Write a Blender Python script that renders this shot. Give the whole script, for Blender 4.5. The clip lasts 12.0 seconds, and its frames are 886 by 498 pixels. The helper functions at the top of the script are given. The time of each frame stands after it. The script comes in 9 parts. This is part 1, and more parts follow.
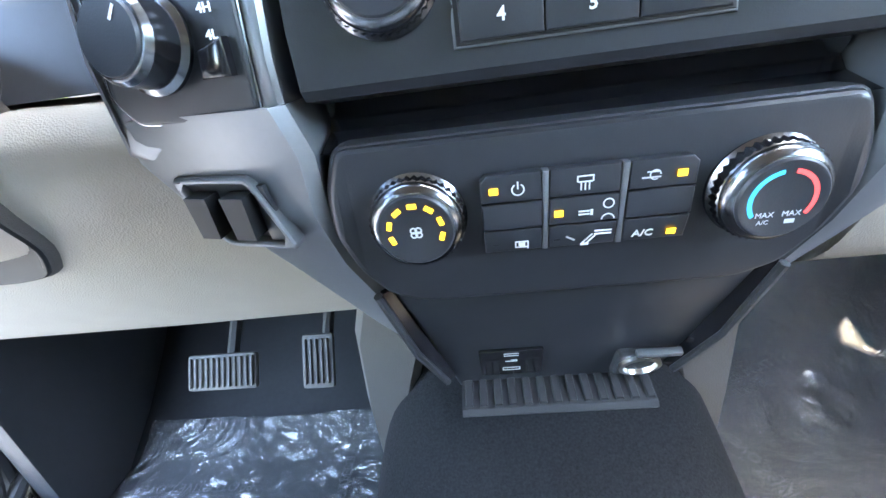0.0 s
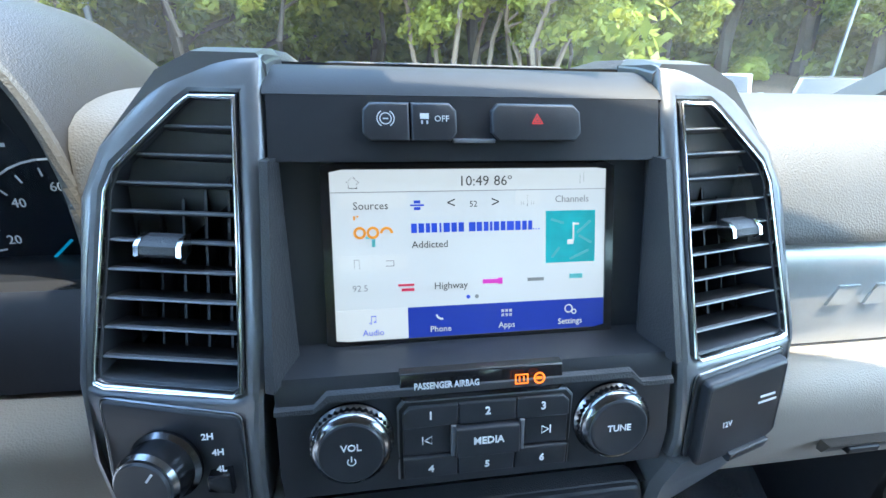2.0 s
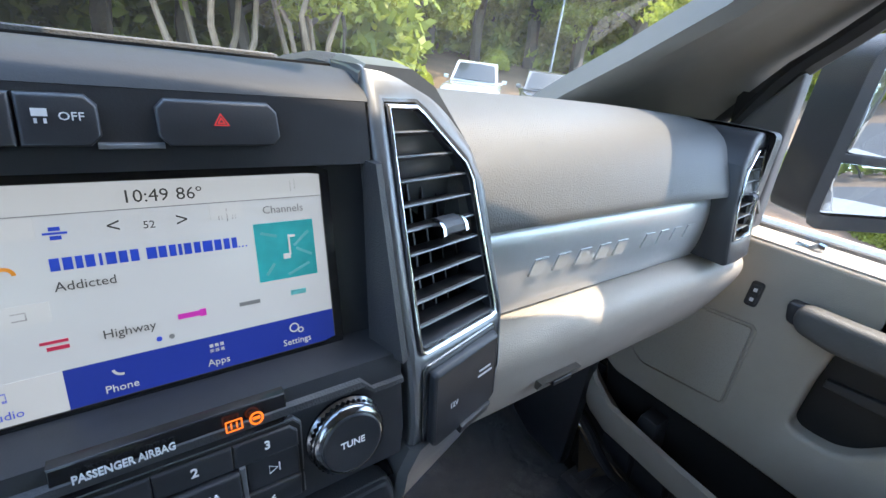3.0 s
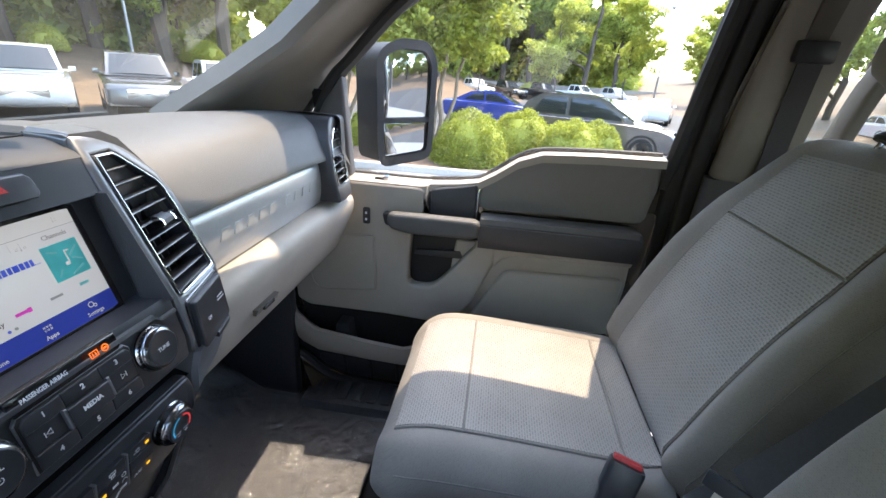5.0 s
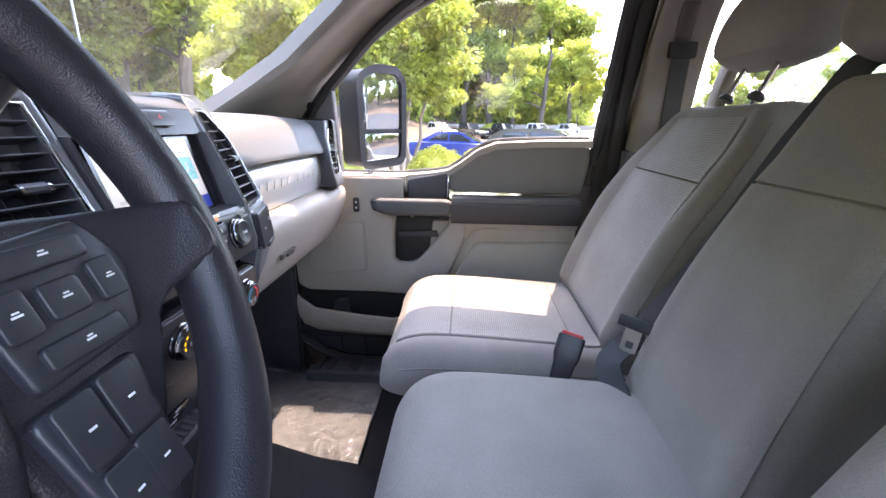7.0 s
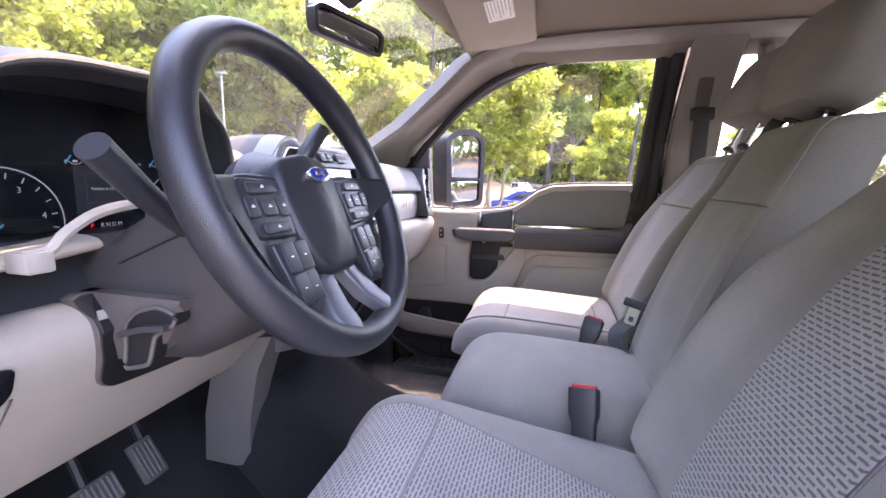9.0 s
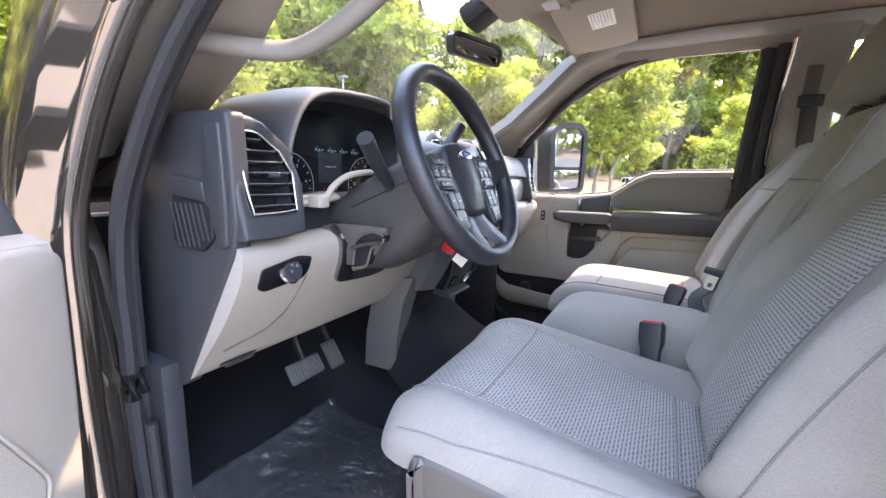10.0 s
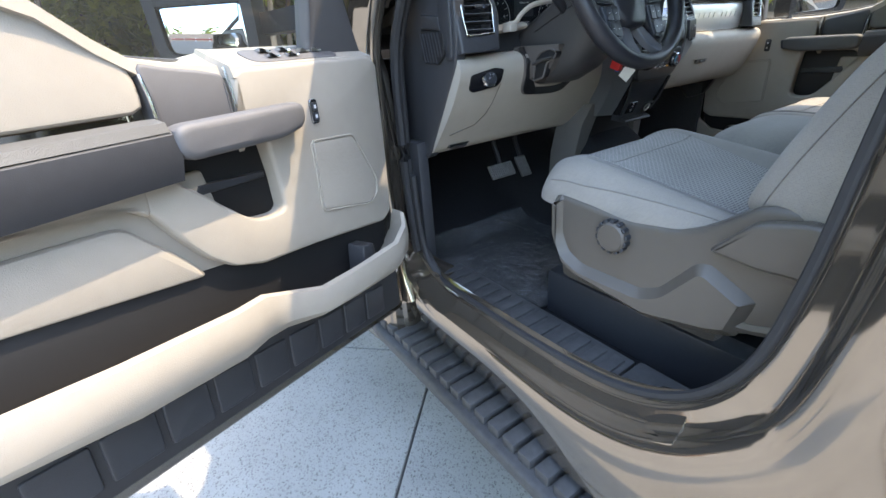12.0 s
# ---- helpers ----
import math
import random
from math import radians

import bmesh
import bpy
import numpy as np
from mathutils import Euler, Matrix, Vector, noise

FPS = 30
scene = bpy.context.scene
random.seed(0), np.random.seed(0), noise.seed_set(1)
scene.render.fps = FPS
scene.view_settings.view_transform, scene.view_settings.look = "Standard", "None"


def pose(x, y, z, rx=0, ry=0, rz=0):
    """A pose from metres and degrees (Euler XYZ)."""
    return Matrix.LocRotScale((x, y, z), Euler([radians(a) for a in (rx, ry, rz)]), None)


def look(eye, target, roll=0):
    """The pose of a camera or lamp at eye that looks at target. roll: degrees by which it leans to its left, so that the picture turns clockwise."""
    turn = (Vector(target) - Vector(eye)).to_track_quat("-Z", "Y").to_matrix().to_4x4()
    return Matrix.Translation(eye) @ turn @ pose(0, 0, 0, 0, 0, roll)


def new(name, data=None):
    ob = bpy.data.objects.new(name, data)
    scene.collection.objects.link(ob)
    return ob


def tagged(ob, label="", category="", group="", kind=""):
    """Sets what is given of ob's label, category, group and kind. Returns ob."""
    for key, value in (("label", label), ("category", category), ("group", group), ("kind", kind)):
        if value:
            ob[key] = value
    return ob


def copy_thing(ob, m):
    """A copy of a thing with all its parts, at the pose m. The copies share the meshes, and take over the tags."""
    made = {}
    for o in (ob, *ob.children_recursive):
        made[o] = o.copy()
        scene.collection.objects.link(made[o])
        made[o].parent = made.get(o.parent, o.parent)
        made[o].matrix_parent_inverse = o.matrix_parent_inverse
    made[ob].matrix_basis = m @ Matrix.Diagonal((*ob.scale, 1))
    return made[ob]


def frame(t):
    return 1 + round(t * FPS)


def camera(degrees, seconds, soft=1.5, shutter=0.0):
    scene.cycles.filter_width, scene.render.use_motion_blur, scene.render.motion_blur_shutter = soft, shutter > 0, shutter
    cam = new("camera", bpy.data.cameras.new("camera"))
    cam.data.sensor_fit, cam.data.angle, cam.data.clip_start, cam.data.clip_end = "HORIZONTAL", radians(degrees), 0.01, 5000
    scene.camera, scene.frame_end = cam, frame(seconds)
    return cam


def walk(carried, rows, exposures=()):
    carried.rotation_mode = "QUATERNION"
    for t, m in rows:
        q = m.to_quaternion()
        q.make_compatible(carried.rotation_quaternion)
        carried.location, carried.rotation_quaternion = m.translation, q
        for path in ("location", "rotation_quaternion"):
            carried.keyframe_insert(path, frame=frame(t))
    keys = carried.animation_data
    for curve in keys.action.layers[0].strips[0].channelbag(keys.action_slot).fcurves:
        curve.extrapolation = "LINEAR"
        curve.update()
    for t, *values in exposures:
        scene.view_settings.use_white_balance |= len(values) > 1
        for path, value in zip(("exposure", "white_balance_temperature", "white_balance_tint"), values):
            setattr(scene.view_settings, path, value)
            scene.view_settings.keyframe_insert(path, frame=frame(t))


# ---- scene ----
cam = camera(92.3, 12.0)
PATH = [
    (0, (-0.047, 0.012, 1.634), (-0.249, 1.801, 0.761), -8.1),
    (0.5, (-0.064, -0.021, 1.723), (-0.275, 1.79, 0.901), -7.4),
    (1, (-0.07, -0.006, 1.784), (-0.217, 1.833, 1.013), -5.3),
    (1.5, (-0.072, -0.004, 1.833), (-0.095, 1.851, 1.086), -2.6),
    (2, (-0.057, 0.014, 1.854), (0.222, 1.841, 1.091), 1.3),
    (2.5, (-0.026, 0.025, 1.861), (0.67, 1.727, 1.075), 4.8),
    (3, (-0.004, 0.025, 1.869), (1.132, 1.465, 1.072), 7.4),
    (3.5, (-0.003, -0.013, 1.904), (1.53, 1.009, 1.126), 8.8),
    (3.7, (-0.026, -0.034, 1.923), (1.619, 0.81, 1.16), 8.5),
    (5.5, (-0.313, -0.139, 1.946), (1.539, 0.0, 1.203), 2.6),
    (6, (-0.367, -0.137, 1.958), (1.506, -0.019, 1.268), 1.4),
    (6.5, (-0.455, -0.14, 1.902), (1.441, -0.054, 1.273), 1.0),
    (7, (-0.541, -0.149, 1.826), (1.374, -0.048, 1.258), 0.7),
    (7.2, (-0.593, -0.15, 1.835), (1.329, -0.031, 1.295), 0.9),
    (8.8, (-0.89, -0.229, 1.781), (1.037, 0.194, 1.458), 0.8),
    (9, (-0.943, -0.242, 1.775), (0.974, 0.239, 1.465), 1.0),
    (9.5, (-1.101, -0.282, 1.764), (0.757, 0.393, 1.46), 1.0),
    (10, (-1.242, -0.322, 1.741), (0.505, 0.591, 1.401), 1.0),
    (10.5, (-1.323, -0.417, 1.717), (0.269, 0.72, 1.301), 0.7),
    (11, (-1.388, -0.526, 1.694), (0.006, 0.805, 1.159), -0.4),
    (11.5, (-1.447, -0.606, 1.673), (-0.279, 0.854, 0.962), -2.3),
    (12, (-1.507, -0.672, 1.658), (-0.525, 0.843, 0.798), -4.6),
]
walk(cam, [(t, look(eye, target, roll)) for t, eye, target, roll in PATH], [(0, 6.12, 6900, 8), (1.0, 5.35, 6000, 2), (2.0, 4.5, 6100, 2), (2.5, 4.2, 6400, 6), (3.5, 3.85, 6800, 10), (5.5, 3.9, 7300, 14), (6.5, 4.02, 7300, 17), (7.0, 4.55, 7400, 25), (9.0, 4.65, 7700, 36), (9.5, 4.52, 7600, 32), (10.0, 4.58, 7800, 22), (10.5, 4.3, 8000, 14), (11.5, 3.7, 7300, 9), (12, 3.6, 7350, 8)])

# ---- light ----
SUN = Vector((0.375, -0.235, 0.895)).normalized()
world = bpy.data.worlds.new("sky")
scene.world = world
world.use_nodes = True
wn = world.node_tree
sky = wn.nodes.new("ShaderNodeTexSky")
sky.sky_type, sky.sun_disc = "NISHITA", False
sky.sun_elevation = math.asin(SUN.z)
sky.sun_rotation = math.atan2(SUN.x, SUN.y)
wn.links.new(sky.outputs[0], wn.nodes["Background"].inputs[0])
wn.nodes["Background"].inputs[1].default_value = 0.15
lamp = bpy.data.lights.new("sun", "SUN")
lamp.energy, lamp.angle, lamp.color = 0.72, radians(0.55), (1.0, 0.86, 0.68)
sun = new("sun", lamp)
sun.matrix_world = look(SUN * 40, (0, 0, 0))

# ---- materials ----
NT = {}


def mat(name, color, rough=0.5, metal=0.0, vary=0.12, scale=30.0, bump=0.0, bscale=400.0, big=3.0, spec=0.5, coat=0.0, trans=0.0, emit=None, power=0.0, alpha=1.0, sheen=0.0, voronoi=False, second=None, island=0.0):
    """A surface with variation at two scales and a fine relief."""
    if name in NT:
        return NT[name]
    m = bpy.data.materials.new(name)
    m.use_nodes = True
    n, l = m.node_tree.nodes, m.node_tree.links
    b = n["Principled BSDF"]
    b.inputs["Roughness"].default_value, b.inputs["Metallic"].default_value = rough, metal
    b.inputs["Specular IOR Level"].default_value = spec
    b.inputs["Coat Weight"].default_value, b.inputs["Coat Roughness"].default_value = coat, 0.04
    b.inputs["Transmission Weight"].default_value = trans
    b.inputs["Sheen Weight"].default_value = sheen
    b.inputs["Alpha"].default_value = alpha
    co = n.new("ShaderNodeTexCoord")
    c = Vector(color)
    if vary > 0:
        fine, wide = n.new("ShaderNodeTexNoise"), n.new("ShaderNodeTexNoise")
        fine.inputs["Scale"].default_value, fine.inputs["Detail"].default_value = scale, 4
        wide.inputs["Scale"].default_value, wide.inputs["Detail"].default_value = big, 3
        for t in (fine, wide):
            l.new(co.outputs["Object"], t.inputs["Vector"])
        add = n.new("ShaderNodeMath")
        add.operation = "ADD"
        l.new(fine.outputs[0], add.inputs[0])
        l.new(wide.outputs[0], add.inputs[1])
        src = add.outputs[0]
        if island > 0:
            g = n.new("ShaderNodeNewGeometry")
            oi = n.new("ShaderNodeObjectInfo")
            mm = n.new("ShaderNodeMath")
            mm.operation = "MULTIPLY_ADD"
            mm.inputs[1].default_value = island
            l.new(g.outputs["Random Per Island"], mm.inputs[0])
            l.new(add.outputs[0], mm.inputs[2])
            m2 = n.new("ShaderNodeMath")
            m2.operation = "MULTIPLY_ADD"
            m2.inputs[1].default_value = island * 0.5
            l.new(oi.outputs["Random"], m2.inputs[0])
            l.new(mm.outputs[0], m2.inputs[2])
            src = m2.outputs[0]
        ramp = n.new("ShaderNodeMapRange")
        ramp.inputs["From Min"].default_value, ramp.inputs["From Max"].default_value = 0.6, 1.4 + island * 1.3
        l.new(src, ramp.inputs["Value"])
        mix = n.new("ShaderNodeMix")
        mix.data_type = "RGBA"
        lo = c * (1 - vary)
        hi = Vector(second) if second else c * (1 + vary)
        mix.inputs[6].default_value = (*lo, 1)
        mix.inputs[7].default_value = (*hi, 1)
        l.new(ramp.outputs[0], mix.inputs[0])
        l.new(mix.outputs[2], b.inputs["Base Color"])
        rr = n.new("ShaderNodeMapRange")
        rr.inputs["To Min"].default_value, rr.inputs["To Max"].default_value = max(0.02, rough * 0.85), min(1, rough * 1.15)
        l.new(wide.outputs[0], rr.inputs["Value"])
        l.new(rr.outputs[0], b.inputs["Roughness"])
    else:
        b.inputs["Base Color"].default_value = (*c, 1)
    if bump > 0:
        t = n.new("ShaderNodeTexVoronoi" if voronoi else "ShaderNodeTexNoise")
        t.inputs["Scale"].default_value = bscale
        l.new(co.outputs["Object"], t.inputs["Vector"])
        bp = n.new("ShaderNodeBump")
        bp.inputs["Strength"].default_value, bp.inputs["Distance"].default_value = bump, 0.001
        l.new(t.outputs[0], bp.inputs["Height"])
        l.new(bp.outputs[0], b.inputs["Normal"])
    if emit:
        b.inputs["Emission Color"].default_value, b.inputs["Emission Strength"].default_value = (*emit, 1), power
    NT[name] = m
    return m


def glass_mat(name, tint=(0.93, 0.97, 0.95), haze=0.03, least=0.07, veil=0.0):
    """Clear glass with a mirror gloss; the last argument mixes a pale haze into its colour."""
    m = bpy.data.materials.new(name)
    m.use_nodes = True
    n, l = m.node_tree.nodes, m.node_tree.links
    n.remove(n["Principled BSDF"])
    out = n["Material Output"]
    tr, gl, mx, lw = n.new("ShaderNodeBsdfTransparent"), n.new("ShaderNodeBsdfGlossy"), n.new("ShaderNodeMixShader"), n.new("ShaderNodeLayerWeight")
    tr.inputs[0].default_value = (*tint, 1)
    gl.inputs["Roughness"].default_value = haze
    lw.inputs["Blend"].default_value = 0.5
    pw, ml = n.new("ShaderNodeMath"), n.new("ShaderNodeMath")
    pw.operation, pw.inputs[1].default_value = "POWER", 5.0
    ml.operation, ml.inputs[1].default_value, ml.inputs[2].default_value = "MULTIPLY_ADD", 0.85, least
    l.new(lw.outputs["Facing"], pw.inputs[0])
    l.new(pw.outputs[0], ml.inputs[0])
    l.new(ml.outputs[0], mx.inputs[0])
    l.new(tr.outputs[0], mx.inputs[1])
    l.new(gl.outputs[0], mx.inputs[2])
    last = mx
    if veil > 0:
        di, dx, dn, dm = n.new("ShaderNodeBsdfDiffuse"), n.new("ShaderNodeMixShader"), n.new("ShaderNodeTexNoise"), n.new("ShaderNodeMapRange")
        di.inputs[0].default_value = (0.8, 0.8, 0.76, 1)
        dn.inputs["Scale"].default_value, dn.inputs["Detail"].default_value = 2.5, 6
        dm.inputs["To Min"].default_value, dm.inputs["To Max"].default_value = veil * 0.5, veil * 1.5
        l.new(dn.outputs[0], dm.inputs[0])
        l.new(dm.outputs[0], dx.inputs[0])
        l.new(mx.outputs[0], dx.inputs[1])
        l.new(di.outputs[0], dx.inputs[2])
        last = dx
    l.new(last.outputs[0], out.inputs[0])
    return m


def weave_mat(name, color, dark, su, sv, bump=0.5, gap=0.3):
    """Woven seat cloth: staggered short dark stitches in rows, su long and sv apart, over a fine rib."""
    m = bpy.data.materials.new(name)
    m.use_nodes = True
    n, l = m.node_tree.nodes, m.node_tree.links
    b = n["Principled BSDF"]
    b.inputs["Roughness"].default_value = 0.9
    b.inputs["Sheen Weight"].default_value = 0.08
    b.inputs["Specular IOR Level"].default_value = 0.2
    uv, co = n.new("ShaderNodeUVMap"), n.new("ShaderNodeTexCoord")
    wob, wadd = n.new("ShaderNodeTexNoise"), n.new("ShaderNodeMix")
    wob.inputs["Scale"].default_value = 160.0
    l.new(co.outputs["Object"], wob.inputs[0])
    wadd.data_type, wadd.blend_type = "RGBA", "ADD"
    wadd.inputs[0].default_value = sv * 0.35
    l.new(uv.outputs[0], wadd.inputs[6])
    l.new(wob.outputs[1], wadd.inputs[7])
    br = n.new("ShaderNodeTexBrick")
    br.offset, br.squash = 0.5, 1.0
    br.inputs["Scale"].default_value = 1.0
    br.inputs["Brick Width"].default_value, br.inputs["Row Height"].default_value = su, sv
    br.inputs["Mortar Size"].default_value, br.inputs["Mortar Smooth"].default_value = sv * gap, 0.35
    br.inputs["Color1"].default_value, br.inputs["Color2"].default_value = (*dark, 1), (*(Vector(dark) * 1.25), 1)
    br.inputs["Mortar"].default_value = (*color, 1)
    l.new(wadd.outputs[2], br.inputs["Vector"])
    rib = n.new("ShaderNodeTexNoise")
    rib.inputs["Scale"].default_value, rib.inputs["Detail"].default_value = 900.0, 2
    l.new(co.outputs["Object"], rib.inputs[0])
    ns = n.new("ShaderNodeTexNoise")
    ns.inputs["Scale"].default_value = 7.0
    l.new(co.outputs["Object"], ns.inputs[0])
    sm = n.new("ShaderNodeMath")
    sm.operation, sm.inputs[1].default_value = "MULTIPLY_ADD", 0.6
    l.new(rib.outputs[0], sm.inputs[0])
    l.new(ns.outputs[0], sm.inputs[2])
    hs, mr = n.new("ShaderNodeHueSaturation"), n.new("ShaderNodeMapRange")
    mr.inputs["From Min"].default_value, mr.inputs["From Max"].default_value = 0.4, 1.2
    mr.inputs["To Min"].default_value, mr.inputs["To Max"].default_value = 0.82, 1.18
    l.new(sm.outputs[0], mr.inputs[0])
    l.new(mr.outputs[0], hs.inputs["Value"])
    l.new(br.outputs[0], hs.inputs["Color"])
    l.new(hs.outputs[0], b.inputs["Base Color"])
    bp = n.new("ShaderNodeBump")
    bp.inputs["Strength"].default_value, bp.inputs["Distance"].default_value = bump, 0.0012
    l.new(br.outputs["Fac"], bp.inputs["Height"])
    l.new(bp.outputs[0], b.inputs["Normal"])
    NT[name] = m
    return m


M_DASH = mat("charcoal_plastic", (0.034, 0.035, 0.039), 0.40, vary=0.1, scale=60, bump=0.25, bscale=900, voronoi=True, spec=0.4)
M_PAD = mat("grey_grained_pad", (0.078, 0.078, 0.077), 0.55, vary=0.06, scale=40, bump=0.35, bscale=650, voronoi=True, spec=0.4)
M_BLACK = mat("black_satin_plastic", (0.025, 0.027, 0.032), 0.38, vary=0.12, scale=90, bump=0.08, bscale=1200, spec=0.45)
M_GLOSS = mat("gloss_black_plastic", (0.010, 0.010, 0.012), 0.12, vary=0.1, scale=50, spec=0.5)
# near-black for recess backs, with their shade in the colour, and for black parts
M_DEEP = mat("black_plastic_and_recess_shade", (0.005, 0.005, 0.006), 0.6, vary=0.1)
M_RUBBER = mat("black_rubber", (0.022, 0.022, 0.024), 0.7, vary=0.15, scale=80, bump=0.2, bscale=500)
M_SILVER = mat("satin_graphite_trim", (0.17, 0.178, 0.19), 0.36, 0.5, vary=0.05, scale=200, bump=0.03, bscale=2000)
M_BAND = mat("satin_silver_band", (0.50, 0.51, 0.51), 0.36, 0.45, vary=0.04, scale=120, bump=0.03, bscale=1500)
M_CHROME = mat("chrome", (0.62, 0.63, 0.65), 0.14, 1.0, vary=0.03, scale=30)
M_BEIGE = mat("warm_grey_hard_plastic", (0.33, 0.296, 0.253), 0.55, vary=0.05, scale=30, bump=0.3, bscale=700, voronoi=True, spec=0.35)
M_BEIGE_D = mat("taupe_seat_plastic", (0.092, 0.080, 0.068), 0.30, vary=0.05, scale=30, bump=0.25, bscale=800, voronoi=True, spec=0.4)
M_LINER = mat("grey_headliner_cloth", (0.39, 0.345, 0.29), 0.95, vary=0.05, scale=150, bump=0.3, bscale=1500, spec=0.1)
M_PILLAR = mat("grey_pillar_plastic", (0.215, 0.198, 0.176), 0.6, vary=0.05, scale=40, bump=0.2, bscale=900, spec=0.35)
M_CLOTH = weave_mat("grey_seat_cloth", (0.240, 0.221, 0.199), (0.198, 0.182, 0.163), 0.0032, 0.0021, 0.15, 0.3)
M_KNIT = weave_mat("stitched_seat_cloth", (0.310, 0.292, 0.272), (0.112, 0.106, 0.101), 0.0150, 0.0056, 0.7, 0.36)
M_FINEKNIT = weave_mat("fine_stitched_seat_cloth", (0.310, 0.290, 0.268), (0.212, 0.198, 0.182), 0.0110, 0.0048, 0.5, 0.345)
M_VINYL = mat("grey_seat_vinyl", (0.22, 0.215, 0.21), 0.5, vary=0.06, scale=30, bump=0.3, bscale=800, voronoi=True, spec=0.4)
M_CARPET = mat("black_vinyl_floor", (0.012, 0.0125, 0.014), 0.65, vary=0.2, scale=120, bump=0.4, bscale=700, spec=0.15)
M_MAT = mat("charcoal_floor_carpet", (0.014, 0.015, 0.017), 0.9, vary=0.25, scale=300, bump=0.6, bscale=900)
M_BELT = mat("black_webbing", (0.04, 0.041, 0.044), 0.75, vary=0.2, scale=250, bump=0.5, bscale=1300)
M_PAINT = mat("stone_grey_car_paint", (0.235, 0.200, 0.163), 0.08, 0.85, vary=0.06, scale=600, coat=1.0)
M_TREAD = mat("scuffed_step_plastic", (0.052, 0.053, 0.056), 0.58, vary=0.3, scale=60, bump=0.25, bscale=700, spec=0.5)
# passenger door top: the driver's beige, darkened to carry the shade there
M_DOORTOP_SHADE = mat("shaded_door_top_vinyl", (0.17, 0.163, 0.152), 0.55, vary=0.06, scale=40, bump=0.3, bscale=650, voronoi=True, spec=0.4)
M_RED = mat("red_plastic", (0.55, 0.03, 0.03), 0.4, vary=0.08)
M_COLLAR = mat("smoked_chrome", (0.23, 0.24, 0.26), 0.2, 1.0, vary=0.04, scale=60)
M_STEEL = mat("bright_steel", (0.62, 0.61, 0.58), 0.28, 1.0, vary=0.06, scale=90)
M_WHITE = mat("white_print", (0.8, 0.8, 0.8), 0.6, vary=0.04)
M_GREYPRINT = mat("pale_grey_print", (0.62, 0.63, 0.65), 0.6, vary=0.04)
M_PAPER = mat("white_label_paper", (0.78, 0.77, 0.72), 0.7, vary=0.05)
M_GLASS = glass_mat("window_glass", veil=0.035)
# pale haze in this glass stands in for the dash's reflected veil
M_WIND = glass_mat("windshield_glass", (0.90, 0.95, 0.90), 0.04, 0.11, 0.07)
M_MIRROR = mat("mirror_glass", (0.50, 0.55, 0.62), 0.015, 1.0, vary=0)
M_LEATHER = mat("charcoal_wheel_vinyl", (0.019, 0.019, 0.023), 0.36, vary=0.1, scale=40, bump=0.25, bscale=900, voronoi=True, spec=0.45)
M_HOUSING = mat("matt_black_mirror_plastic", (0.013, 0.013, 0.015), 0.6, vary=0.15, scale=60, bump=0.2, bscale=700, spec=0.25)
M_SAIL = mat("grey_sail_plastic", (0.09, 0.088, 0.092), 0.55, vary=0.06, scale=40, bump=0.25, bscale=900, voronoi=True)
M_CONC = None


# ---- mesh helpers ----
def V(*a):
    return Vector(a)


def base(name, loc, label, category, group="", kind=""):
    ob = new(name)
    ob.location = loc
    ob.empty_display_size = 0.05
    return tagged(ob, label, category, group, kind)


def finish(name, bm, material, angle=32):
    me = bpy.data.meshes.new(name)
    bmesh.ops.recalc_face_normals(bm, faces=bm.faces)
    bm.to_mesh(me)
    bm.free()
    for p in me.polygons:
        p.use_smooth = True
    me.set_sharp_from_angle(angle=radians(angle))
    me.materials.append(material)
    return me


def part(name, bm, material, parent=None, label="", angle=32):
    ob = new(name, finish(name, bm, material, angle))
    hang(ob, parent)
    if label:
        ob["label"] = label
    return ob


def hang(ob, parent):
    if parent is not None:
        off = parent.location.copy() if parent.parent is None else Vector((0, 0, 0))
        ob.parent = parent
        ob.matrix_parent_inverse = Matrix.Translation(-off)


def solid(name, bm, material, label, category="", kind="", group="", angle=32):
    return tagged(part(name, bm, material, None, "", angle), label, category, group, kind)


def box(x0, x1, y0, y1, z0, z1, bevel=0.0, seg=2, bm=None):
    bm = bm or bmesh.new()
    vs = [bm.verts.new(p) for p in ((x0, y0, z0), (x1, y0, z0), (x1, y1, z0), (x0, y1, z0), (x0, y0, z1), (x1, y0, z1), (x1, y1, z1), (x0, y1, z1))]
    fs = [bm.faces.new([vs[i] for i in q]) for q in ((0, 3, 2, 1), (4, 5, 6, 7), (0, 1, 5, 4), (1, 2, 6, 5), (2, 3, 7, 6), (3, 0, 4, 7))]
    if bevel > 0:
        es = {e for f in fs for e in f.edges}
        bmesh.ops.bevel(bm, geom=list(es), offset=bevel, segments=seg, affect="EDGES", profile=0.6)
    return bm


def moved(bm, m):
    bmesh.ops.transform(bm, matrix=m, verts=bm.verts)
    return bm


def merge(*bms):
    out = bmesh.new()
    for b in bms:
        me = bpy.data.meshes.new("t")
        b.to_mesh(me)
        b.free()
        out.from_mesh(me)
        bpy.data.meshes.remove(me)
    return out


def loft(rings, close=True, caps=True, bm=None):
    """Rings of points, skinned in order."""
    bm = bm or bmesh.new()
    rows = [[bm.verts.new(p) for p in r] for r in rings]
    k = len(rows[0])
    for a, b in zip(rows, rows[1:]):
        for i in range(k if close else k - 1):
            j = (i + 1) % k
            bm.faces.new((a[i], a[j], b[j], b[i]))
    if caps and close:
        bm.faces.new(rows[0][::-1])
        bm.faces.new(rows[-1])
    return bm


